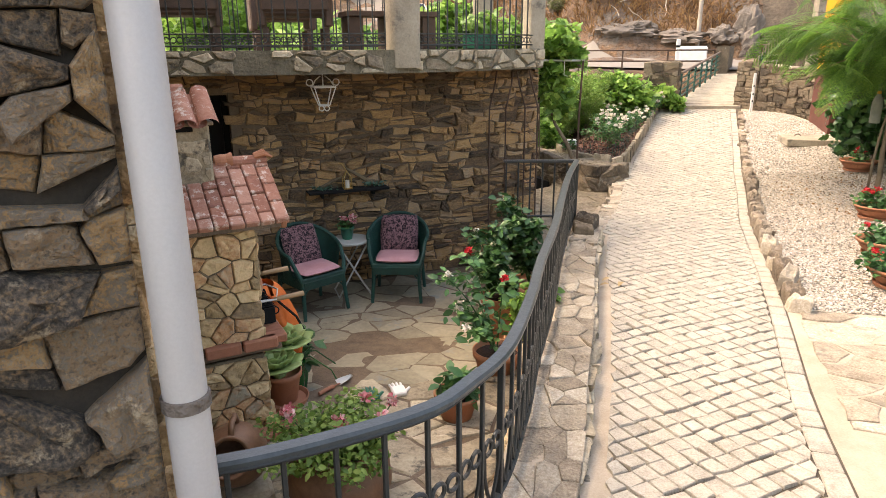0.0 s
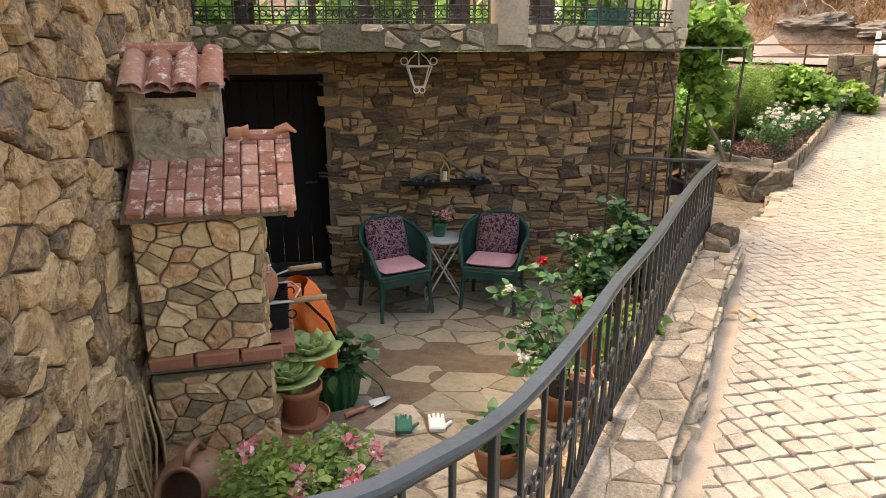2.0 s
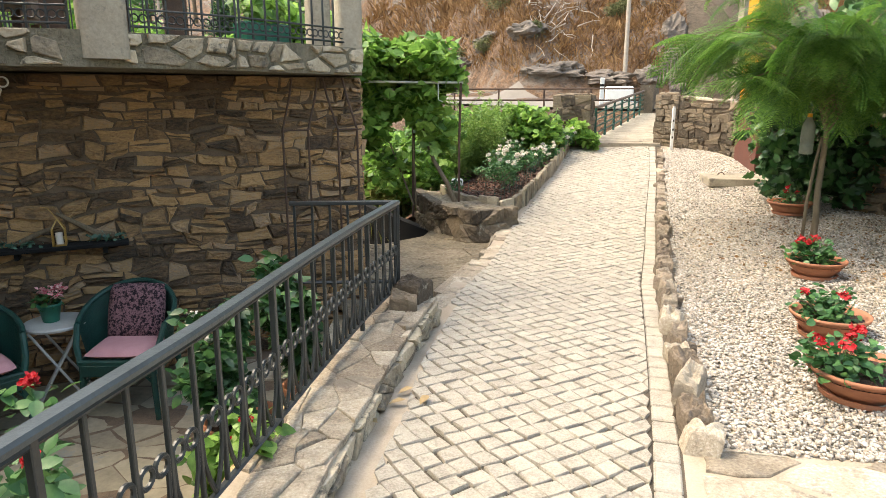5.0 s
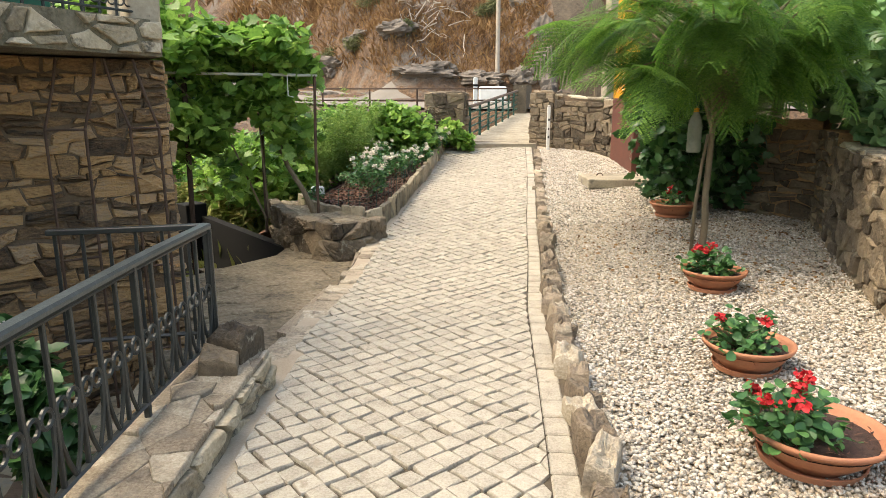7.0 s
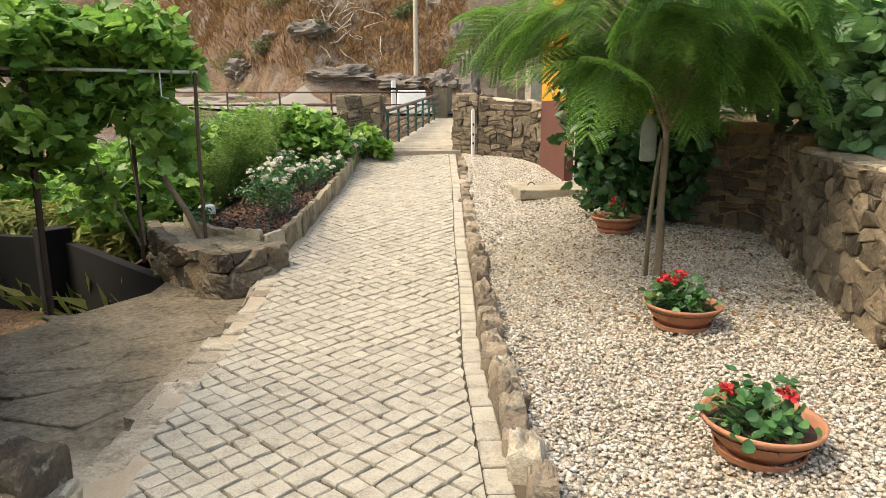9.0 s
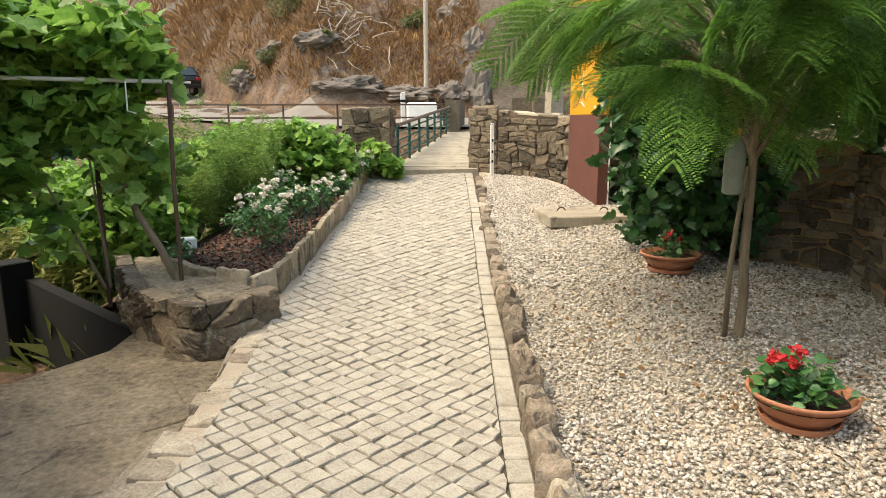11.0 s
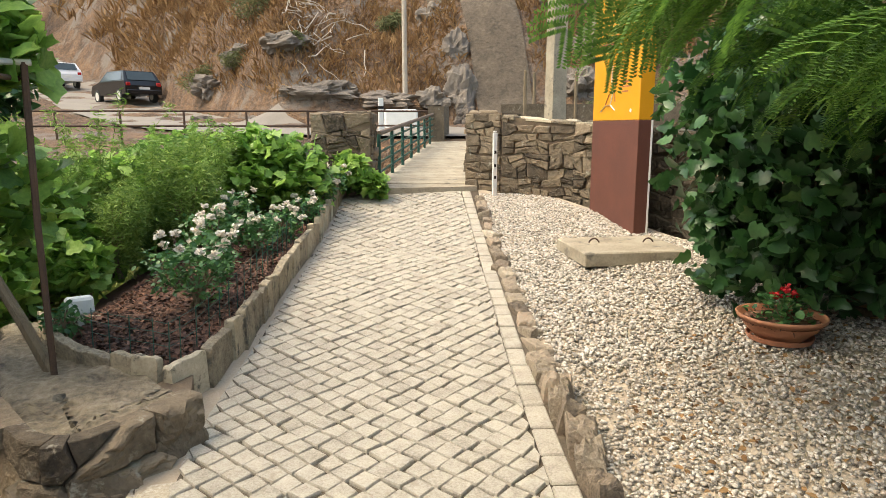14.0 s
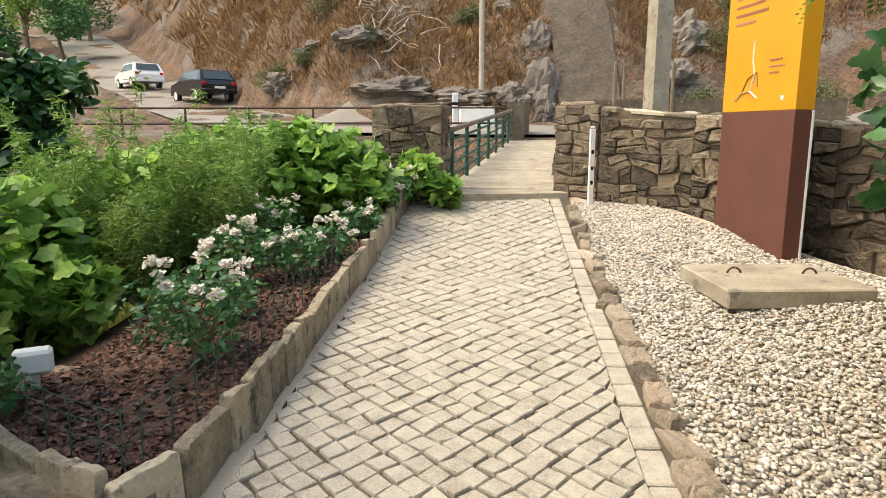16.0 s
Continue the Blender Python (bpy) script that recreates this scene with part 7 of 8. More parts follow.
for i in range(26):
    p, w, nr = bed_line.at(0.7 + i * 0.17)
    q = p - nr * 0.1
    part("wire", M().tube([(q.x, q.y, bed_z(0.7 + i * 0.17) - 0.08), (q.x + 0.01, q.y, bed_z(0.7 + i * 0.17) + 0.2)], 0.003, 4), GREENRAIL, wf)
for z in (0.06, 0.13, 0.19):
    part("wire", M().tube([tuple(bed_line.at(0.7 + i * 0.17)[0] - bed_line.at(0.7 + i * 0.17)[2] * 0.1 + Vector((0, 0, bed_z(0.7 + i * 0.17) + z))) for i in range(26)], 0.0018, 4), GREENRAIL, wf)

# mulch chips, dry leaves
gm_ = np.random.default_rng(15)
uu, vv = gm_.random(15000), gm_.random(15000) ** 1.2
chips = []
for u, v in zip(uu, vv):
    p, w, nr = bed_line.at(u * bed_line.L)
    q = p - nr * (0.05 + v * 1.3)
    chips.append((q.x, q.y, bed_z(u * bed_line.L) - 0.04 - 0.5 * ((0.05 + v * 1.3) / 1.9) ** 2))
tagged(scatter("mulch", chips, OVALLEAF, MULCH, None, (0.022, 0.05), 16, 0.9), "loose reddish bark chips in the planting bed", "mulch", kind="stuff")
for x, y in ((1.5, 5.0), (1.42, 5.1), (1.25, 4.7), (1.38, 4.95), (2.95, 11.0), (3.1, 11.25)):
    lf = leaf_shape([(0, 0.0), (0.3, 0.25), (0.7, 0.2), (1.0, 0.0)], 0.6, 0.3)
    solid("dry_leaf", M().add([(a * 0.09, b * 0.09, 0.03 + c * 0.05) for a, b, c in lf[0]], lf[1]), STRAW, "curled dry brown leaf on the path", "leaf", group="fallen leaves", at=pose(x, y, gz(x, y), 0, 0, x * 400))

# fallen leaves under the mimosa; their brown also stands in for its shade
gl_ = np.random.default_rng(17)
la, lr = gl_.uniform(0, math.tau, 900), 1.5 * np.sqrt(gl_.random(900))
lx, ly = 6.0 + lr * np.cos(la), 8.4 + 1.1 * lr * np.sin(la)
ok_ = sc(lx, ly)[1] > np.interp(sc(lx, ly)[0], RS, RC) + 0.4
lx, ly = lx[ok_], ly[ok_]
tagged(scatter("leaf_litter", np.stack([lx, ly, ground_z(lx, ly) + 0.014], 1), OVALLEAF, DRYGRASS, None, (0.02, 0.05), 18, 1.2), "small brown fallen leaves on the gravel, also standing in for tree shade", "leaves", kind="stuff")

# ---- beyond the bridge ----
def tuft_field(name, n, d0, d1, q0, q1, mat, size, seed, label, cat, test=None):
    g = np.random.default_rng(seed)
    cl_d, cl_q = g.uniform(d0, d1, n // 14), g.uniform(q0, q1, n // 14)
    k = g.integers(0, len(cl_d), n)
    d, q = cl_d[k] + g.normal(size=n) * 0.3, cl_q[k] + g.normal(size=n) * 0.45
    x, y = 3.1 + 0.263 * d + 0.965 * q, 8.2 + 0.965 * d - 0.263 * q
    z = hill_z(x, y)
    if test is not None:
        m = test(d, q, x, y, z)
        x, y, z = x[m], y[m], z[m]
    ob = scatter(name, np.stack([x, y, z - 0.05], 1), BLADE, mat, None, size, seed + 1, 1.2)
    tagged(ob, label, cat, kind="stuff")


on_hill = lambda d, q, x, y, z: (d > 21.6 + np.clip(-q - 3, 0, 60) * 1.6) & (np.abs(q - track_q(d)) > 1.15)
tuft_field("dry_grass", 110000, 21.5, 42, -16, 16, DRYGRASS, (0.18, 0.5), 201, "tufts of dry straw coloured hill grass", "grass", on_hill)
tuft_field("meadow_grass", 9000, -1.0, 9.0, -9, -1.9, GREENGRASS, (0.3, 0.75), 202, "rough yellowing grass below the vines", "grass", lambda d, q, x, y, z: (y > 13.8 - (x + 1.2) * 0.975) & (sc(x, y)[1] < np.interp(sc(x, y)[0], LS, LC) - 1.3) & (z < -0.4) & (y > 10.6))
tuft_field("hill_scrub", 16000, 34, 75, -46, -8, DRYGRASS, (0.6, 1.3), 205, "tall dry scrub grass on the far slope", "grass", lambda d, q, x, y, z: d > 22.6 + np.clip(-q - 3, 0, 60) * 1.6)
for d, q, r, sd, mt in ((28, -7.0, 0.9, 211, DARKLEAF), (27, -4.5, 1.0, 212, ROSELEAF), (29, -2.2, 0.8, 213, FERNLEAF), (25.5, -5.0, 0.6, 214, FERNLEAF), (31, 0.8, 0.9, 215, FERNLEAF), (26, 8.5, 1.2, 216, ROSELEAF), (24, 10.5, 1.3, 217, DARKLEAF), (33, -6.5, 1.2, 218, DARKLEAF),
                        (25.5, 1.0, 0.6, 219, FERNLEAF), (28, 6.2, 0.7, 220, ROSELEAF), (23.0, -2.6, 0.45, 221, FERNLEAF), (12.0, 8.2, 0.9, 222, ROSELEAF), (10.5, 7.4, 0.8, 223, VINE), (8.6, 5.9, 0.7, 224, VINE), (9.5, 6.6, 0.8, 225, ROSELEAF), (17.5, 8.2, 0.9, 226, FERNLEAF), (20, 7.6, 0.9, 227, ROSELEAF), (22, 9.4, 1.1, 228, DARKLEAF), (24.5, 7.4, 0.8, 229, FERNLEAF), (19, 10.5, 1.1, 230, ROSELEAF), (32, 7.5, 1.0, 251, FERNLEAF), (36, 2.5, 1.2, 252, DARKLEAF), (34, -2.5, 1.1, 253, FERNLEAF)):
    x, y = place(d, q)
    bush("hill_shrub", x, y, hz(x, y), [(0, 0, r * 0.5, r * 0.9, r * 0.9, r * 0.6, 1300), (0.3 * r, 0, r * 0.9, r * 0.5, r * 0.5, r * 0.45, 500)], SPRAY, SCRUB if d > 15 else mt, "round scrubby shrub on the dry hillside", "shrub", (0.1, 0.22), sd, 5, 0.5, "hill shrubs")


def far_tree(x, y, z, h, r, seed, mat, label="leafy green tree in the distance"):
    g = np.random.default_rng(seed)
    t = thing("tree", pose(x, y, z), label, "tree", "background trees")
    part("trunk", M().tube([(0, 0, -0.2), (0.05 * h * g.uniform(-1, 1), 0, h * 0.3), (0.1 * g.uniform(-1, 1) * h, 0.05 * h, h * 0.6)], 0.05 * h ** 0.8, 8, 0.02 * h ** 0.8), BARK, t)
    pts = []
    for k in range(12):
        a, e = g.uniform(0, math.tau), g.uniform(0.35, 1.0)
        c = (r * 0.6 * math.cos(a) * g.uniform(0.3, 1), r * 0.6 * math.sin(a) * g.uniform(0.3, 1), h * e)
        part("limb", M().tube([(0, 0, h * 0.35), (c[0] * 0.5, c[1] * 0.5, h * 0.3 + c[2] * 0.4), c], 0.02 * h ** 0.8, 5, 0.006 * h ** 0.8), BARK, t)
        pts.append(blob(330, c, (r * 0.42, r * 0.42, r * 0.34), g, 0.3))
    scatter("crown", np.concatenate(pts), OVALLEAF, mat, t, (0.16, 0.3), seed + 1, 0.5)


for d, q, h, r, sd, mt in ((4, -9.5, 4.0, 2.0, 231, VINE), (6, -12, 5, 2.4, 232, ROSELEAF), (2, -12.5, 5, 2.4, 233, VINE), (9, -14, 5.0, 2.6, 234, ROSELEAF), (52, -42, 7, 4, 235, ROSELEAF), (48, -50, 7, 4, 236, DARKLEAF), (60, -38, 8, 4.5, 237, ROSELEAF), (66, -46, 9, 5, 238, VINE),
                           (56, -56, 8, 5, 239, ROSELEAF), (3.5, -6.8, 3.4, 1.7, 240, VINE), (6.5, -9.0, 4.5, 2.2, 241, VINE), (12, -7.5, 2.6, 1.3, 242, DARKLEAF), (10.5, -9.5, 3.0, 1.6, 243, ROSELEAF), (50, -28, 5, 2.6, 244, ROSELEAF), (54, -33, 6, 3, 245, VINE), (58, -30, 6, 3, 246, ROSELEAF), (46, -30, 4.5, 2.4, 247, DARKLEAF), (64, -36, 7, 3.5, 248, VINE)):
    x, y = place(d, q)
    far_tree(x, y, hz(x, y), h, r, sd, mt)
# mostly hidden trees, added to keep light off the east wall and niche
for x, y, h, r, sd in ((8.7, 9.6, 3.4, 1.6, 331), (8.5, 7.6, 3.0, 1.5, 332), (8.9, 11.6, 3.0, 1.5, 333)):
    far_tree(x, y, 0.25, h, r, sd, IVY, "leafy tree added behind the garden wall to shade its corner")


def rock_at(x, y, z, s, seed, label="grey rocky outcrop on the hillside", name="outcrop", mat=ROCK, group="outcrops"):
    rng = random.Random(seed)
    m = M()
    off = rng.uniform(0, 99)

    def fn(u, v):
        a, b = u * math.tau, (v - 0.5) * math.pi
        k = 1 + 0.45 * noise.noise((math.cos(a) * math.cos(b) * 1.6 + off, math.sin(a) * math.cos(b) * 1.6, math.sin(b) * 1.6)) + 0.25 * noise.noise((math.cos(a) * math.cos(b) * 4 + off, math.sin(a) * math.cos(b) * 4, math.sin(b) * 4)) + 0.12 * noise.noise((math.cos(a) * math.cos(b) * 10 + off, math.sin(a) * math.cos(b) * 10, math.sin(b) * 10))
        return (s[0] * k * math.cos(a) * math.cos(b), s[1] * k * math.sin(a) * math.cos(b), s[2] * k * math.sin(b))
    m.grid(fn, 34, 20)
    solid(name, m, mat, label, "rock", group=group, at=pose(x, y, z, 0, 0, rng.uniform(0, 360)))


for d, q, s, sd in ((22.3, -3.8, (1.0, 0.7, 0.35), 1), (22.0, -1.6, (1.3, 0.7, 0.4), 2), (23.2, -2.9, (0.8, 0.7, 0.4), 3), (21.6, 3.25, (0.55, 0.6, 1.1), 4), (22.8, 3.15, (0.5, 0.6, 0.9), 5), (21.0, 3.3, (0.45, 0.4, 0.5), 18), (21.8, 0.4, (1.5, 0.6, 0.35), 6), (27.5, -6.4, (0.9, 0.8, 0.5), 7), (26.0, -4.8, (0.9, 0.7, 0.45), 8), (27, 9, (1.2, 1.0, 0.9), 9), (25, 2.6, (0.6, 0.6, 0.5), 10), (30, 9.5, (1.3, 1.0, 1.0), 11), (22.4, -5.6, (0.9, 0.6, 0.4), 12), (21.5, 7.4, (0.9, 0.8, 0.8), 13), (23, 8.2, (1.0, 0.8, 0.9), 14), (25, 6.9, (0.7, 0.8, 0.8), 15), (28, 5.5, (0.6, 0.8, 0.6), 16), (21.6, 2.2, (0.7, 0.5, 0.45), 17)):
    x, y = place(d, q)
    rock_at(x, y, hz(x, y) - 0.55 * s[2], s, sd)

db = thing("dead_branches", pose(*place(24.2, -1.9), hz(*place(24.2, -1.9))), "pile of bleached dead branches on the hillside", "branches")
rngb = random.Random(3)
for k in range(34):
    a = rngb.uniform(0, math.tau)
    L = rngb.uniform(0.5, 1.5)
    x0, y0 = rngb.gauss(0, 0.7), rngb.gauss(0, 0.9)
    X0, Y0 = db.matrix_basis.translation.x + x0, db.matrix_basis.translation.y + y0
    pts = []
    for f in (0, 0.35, 0.7, 1):
        px, py = x0 + L * f * math.cos(a) + 0.1 * rngb.uniform(-1, 1), y0 + L * f * math.sin(a) * 0.8
        pts.append((px, py, hz(db.matrix_basis.translation.x + px, db.matrix_basis.translation.y + py) - db.matrix_basis.translation.z + 0.22 + 0.2 * rngb.random()))
    part("branch", M().tube(pts, rngb.uniform(0.014, 0.03), 5, 0.008), DEADWOOD, db)

for d, q, r, h, mt, lb in ((21.0, 1.25, 0.09, 8, DEADWOOD, "tall bare wooden utility pole by the road"), (42, -34, 0.12, 8, DEADWOOD, "tall bare wooden utility pole by the road"), (45, -31, 0.12, 8, DEADWOOD, "tall bare wooden utility pole by the road")):
    x, y = place(d, q)
    t = thing("utility_pole", pose(x, y, hz(x, y) - 0.1), lb, "pole", "utility poles")
    part("shaft", M().lathe([(r, 0), (r * 0.8, h)], 12), mt, t)
    part("cross_arm", M().box((0, 0, h - 0.6), (1.2, 0.08, 0.1)), mt, t)
x, y = place(11.0, 3.55)
cp = thing("concrete_pole", pose(x, y, 0.0), "tapered square concrete electricity pole behind the wall", "pole")
part("shaft", M().add([(sx * w, sy * w, zz) for zz, w in ((-1.2, 0.16), (9, 0.11)) for sx, sy in ((-1, -1), (1, -1), (1, 1), (-1, 1))], [(0, 1, 5, 4), (1, 2, 6, 5), (2, 3, 7, 6), (3, 0, 4, 7), (4, 5, 6, 7), (3, 2, 1, 0)]), CONCRETE, cp)
part("cap", M().box((0, 0, 9.02), (0.3, 0.3, 0.06)), CONCRETE, cp)
for d, q in ((16.0, 4.15), (18, 4.9), (19.5, 6.2), (16.2, 5.6)):
    x, y = place(d, q)
    t = thing("fence_post", pose(x, y, max(hz(x, y), 0.0)), "thin dark wooden fence post", "post", "far fence posts")
    part("post", M().lathe([(0.05, 0), (0.045, 1.7), (0.02, 1.74)], 8), BARK, t)

# roadside rail, far wall, block and marker
rr = thing("road_railing", pose(0, 0, 0), "rusty pipe railing along the far stream bank", "railing")
pr = [place(15.6, -9.0 + i * 1.5) for i in range(8)]
for (x, y) in pr:
    part("post", M().tube([(x, y, 0.5), (x, y, 1.45)], 0.03, 6), RUST, rr)
for zz in (1.44, 1.08):
    part("rail", M().tube([(x, y, zz) for x, y in pr], 0.028, 6), RUST, rr)
x, y = place(13.6, 2.05)
fb = solid("far_pier", M().poly([place(15.2, 1.5), place(15.2, 1.9), place(16.2, 2.15), place(16.2, 1.7)], 0.0, 1.55), PIERSTONE, "square rubble pier at the far end of the bridge", "pier", "structure")
fw = solid("far_wall", M().poly([place(16.5, 3.6), place(15.6, 9.5), place(16.0, 9.6), place(16.9, 3.7)], 0.0, 1.65), PIERSTONE, "low dark rubble wall across the lane", "wall", "structure")
x, y = place(19.0, 1.0)
wb = solid("white_block", M().box((0, 0, 0.3), (1.0, 0.6, 0.6), 0.05), WHITEPAINT, "white painted block at the roadside", "block", at=pose(x, y, hz(x, y) + 0.02, 0, 0, -15))
x, y = place(16.6, 0.35)
ms = thing("road_marker", pose(x, y, hz(x, y)), "small white roadside marker with a dark band", "post")
part("post", M().box((0, 0, 0.5), (0.14, 0.06, 1.0), 0.02), WHITEPAINT, ms)
part("band", M().box((0, 0, 0.75), (0.144, 0.064, 0.1), 0.02), BLACK, ms, "dark band")


def car(at, paint, label, estate=True):
    t = thing("car", at, label, "car", "parked cars")
    w = 0.84
    side = [(-2.0, 0.35), (-2.02, 0.75), (-1.9, 0.95), (-1.55, 1.42), (0.3, 1.45), (0.95, 0.98), (1.9, 0.82), (2.02, 0.6), (2.0, 0.35)]
    m = M()
    V = []
    for sy in (-1, 1):
        for x, z in side:
            k = w if z < 1.0 else w * 0.82
            V.append((x, sy * k, z))
    n = len(side)
    m.add(V, [tuple(range(n)), tuple(range(2 * n - 1, n - 1, -1))] + [(i, (i + 1) % n, n + (i + 1) % n, n + i) for i in range(n)])
    part("body", m, paint, t)
    part("rear_window", M().add([(-1.885, -0.66, 1.0), (-1.885, 0.66, 1.0), (-1.595, 0.6, 1.385), (-1.595, -0.6, 1.385)], [(0, 1, 2, 3)]).add([(-1.9, -0.66, 1.0), (-1.9, 0.66, 1.0), (-1.61, 0.6, 1.385), (-1.61, -0.6, 1.385)], [(0, 1, 2, 3)]), GLASS, t, "tinted rear window")
    part("windscreen", M().add([(0.94, -0.66, 1.01), (0.94, 0.66, 1.01), (0.36, 0.58, 1.42), (0.36, -0.58, 1.42)], [(0, 1, 2, 3)]).add([(0.955, -0.66, 1.01), (0.955, 0.66, 1.01), (0.375, 0.58, 1.42), (0.375, -0.58, 1.42)], [(0, 1, 2, 3)]), GLASS, t)
    for sy in (-1, 1):
        part("side_window", M().add([(-1.6, sy * 0.845, 1.0), (0.75, sy * 0.845, 1.0), (0.25, sy * 0.71, 1.38), (-1.4, sy * 0.71, 1.38)], [(0, 1, 2, 3)]).add([(-1.6, sy * 0.835, 1.0), (0.75, sy * 0.835, 1.0), (0.25, sy * 0.70, 1.38), (-1.4, sy * 0.70, 1.38)], [(0, 1, 2, 3)]), GLASS, t)
        part("tail_lamp", M().box((-1.99, sy * 0.7, 0.8), (0.08, 0.2, 0.16), 0.02), LAMPRED, t, "red tail lamp")
        part("head_lamp", M().box((1.96, sy * 0.66, 0.68), (0.1, 0.26, 0.12), 0.02), GREYPAINT, t)
        for x in (-1.25, 1.3):
            wh = part("wheel", M().lathe([(0.2, -0.1), (0.31, -0.1), (0.32, 0.0), (0.31, 0.1), (0.2, 0.1)], 20, (x, sy * 0.76, 0.32), m=Matrix.Rotation(radians(90), 3, "X")), TYRE, t, "black tyre")
            part("rim", M().lathe([(0.02, -0.105), (0.2, -0.105), (0.2, 0.105), (0.02, 0.105)], 16, (x, sy * 0.76, 0.32), m=Matrix.Rotation(radians(90), 3, "X")), GREYPAINT, wh)
    part("bumper", M().box((-2.02, 0, 0.45), (0.1, 1.6, 0.2), 0.04), paint, t)
    part("number_plate", M().box((-2.075, 0, 0.62), (0.02, 0.5, 0.11), 0.005), WHITEPAINT, t)


for d, q, mt, lb in ((32.5, -11.6, CARBLACK, "black estate car parked at the roadside"), (41.0, -18.5, CARWHITE, "white hatchback parked at the roadside")):
    x, y = place(d, q)
    car(pose(x, y, hz(x, y) + 0.08, 0, 0, 116), mt, lb)


# ---- pieces of walls and pavements ----
def wall_stones():
    rng = random.Random(1)
    # side wall of the house: long stones on edge
    H = 4.1
    cells = voronoi(side_L, H, 0.17, 0.095, 1.0, rng, 0.004)
    lay(wall_side, cells, side_fn, SLATE, rng, 0.05, (0.008, 0.034), limit=300, first=lambda u, v: abs(u - 0.9) + abs(v - 1.5) * 0.8, rugged=0.035)
    cells = courses(near_L, 3.4, (0.045, 0.15), (0.08, 0.22), rng, 0.0, 0.9)
    lay(wall_near, cells, near_fn, CORNERSTONE, rng, 0.05, (0.025, 0.06), limit=200, first=lambda u, v: near_L - u, keep=lambda u, v: u > near_L - 1.5, rugged=0.02)
    cells = courses(dw_L, 2.26, (0.035, 0.115), (0.07, 0.3), rng, 0.005, 0.8)
    lay(wall_front, cells, dw_fn, DARKSLATE, rng, 0.03, (0.006, 0.045), limit=300, first=lambda u, v: -v if u > D1 else 9, keep=lambda u, v: not (D0 - 0.03 < u < D1 + 0.03 and v < 2.1), soft=0.1)
    fn, L, d, nr = wall_frame(WR, on_door_wall(dw_L, -3.5), PATIO_Z)
    lay(wall_end, courses(L, 2.26, (0.05, 0.15), (0.12, 0.36), rng, 0.004, 0.4), fn, DARKSLATE, rng, 0.03, (0.01, 0.03), limit=40)


wall_stones()


def retaining_stones():
    rng = random.Random(2)
    L = rail_line.L

    def top(u, v, h):
        p = wall_out(u, v - 0.05)
        return (p.x, p.y, WT - 0.02 + h)

    def outer(u, v, h):
        p = wall_out(u, 0.29 + h)
        return (p.x, p.y, WT - 0.02 - 0.32 + v)

    def inner(u, v, h):
        p = wall_out(u, -0.07 - h)
        return (p.x, p.y, PATIO_Z + v)
    lay(retaining, voronoi(L, 0.34, 0.15, 0.11, 1.0, rng, 0.0005, None, 0.3), top, WALLTOP, rng, 0.02, (0.004, 0.014), limit=300, rugged=0.03, name="cap_stone")
    lay(retaining, voronoi(L, 0.3, 0.2, 0.09, 0.9, rng, 0.007), outer, LICHEN, rng, 0.03, (0.01, 0.035), limit=120, first=lambda u, v: -u, rugged=0.03)
    lay(retaining, voronoi(L, 0.68, 0.19, 0.1, 0.9, rng, 0.008), inner, SLATE, rng, 0.03, (0.01, 0.035), limit=60)
    lay(ledge, [c for c in voronoi(2.4, 2.9, 0.3, 0.24, 0.9, rng, 0.01) if inside(c[1] - 1.4, c[2] + 1.3, LEDGE)], lambda u, v, h: (u - 1.4, v + 1.3, -0.515 + h), LICHEN, rng, 0.02, (0.008, 0.02), soft=0.08, name="flagstone")


def inside(x, y, P):
    r = False
    for (a, b), (c, d) in zip(P, P[1:] + P[:1]):
        if (b > y) != (d > y) and x < a + (y - b) / (d - b) * (c - a):
            r = not r
    return r


retaining_stones()


def landing_stones():
    rng = random.Random(9)
    cells = [c for c in voronoi(2.4, 4.4, 0.5, 0.38, 1.0, rng, 0.004) if inside(c[1] + 0.3, c[2] + 6.4, LANDING)]
    lay(landing, cells, lambda u, v, h: (u + 0.3, v + 6.4, -0.602 + h), LAND, rng, 0.02, (0.004, 0.016), name="flagstone", rugged=0.05)
    s = 6.75
    while s < 9.95:
        L = rng.uniform(0.18, 0.42)
        w = rng.uniform(0.1, 0.16)
        x, y = xy(s + L / 2, float(np.interp(s + L / 2, LS, LC)) - 0.02)
        V, F = rugged_stone([(-L / 2, -w * 0.6), (L / 2, -w * 0.6), (L / 2 - 0.01, w), (-L / 2 + 0.015, w * 0.9)], 0, 0, 0.12, 0.02, lambda u, v, h: (u, v, h), rng, 0.04)
        part("edge_slab", M().add(V, F), WALLTOP, landing, "pale worn edge slab", at=pose(x, y, gz(x, y) - 0.022, rng.uniform(-2, 2), 0, 72.5 + rng.uniform(-5, 5)))
        s += L + 0.01


landing_stones()
PAT = [CNR, (0.5, 1.8), (0.62, 3.0), (0.75, 4.0), (1.1, 5.6), (1.1, 7.3), (1.0, 7.4), (-3.1, 5.7)]


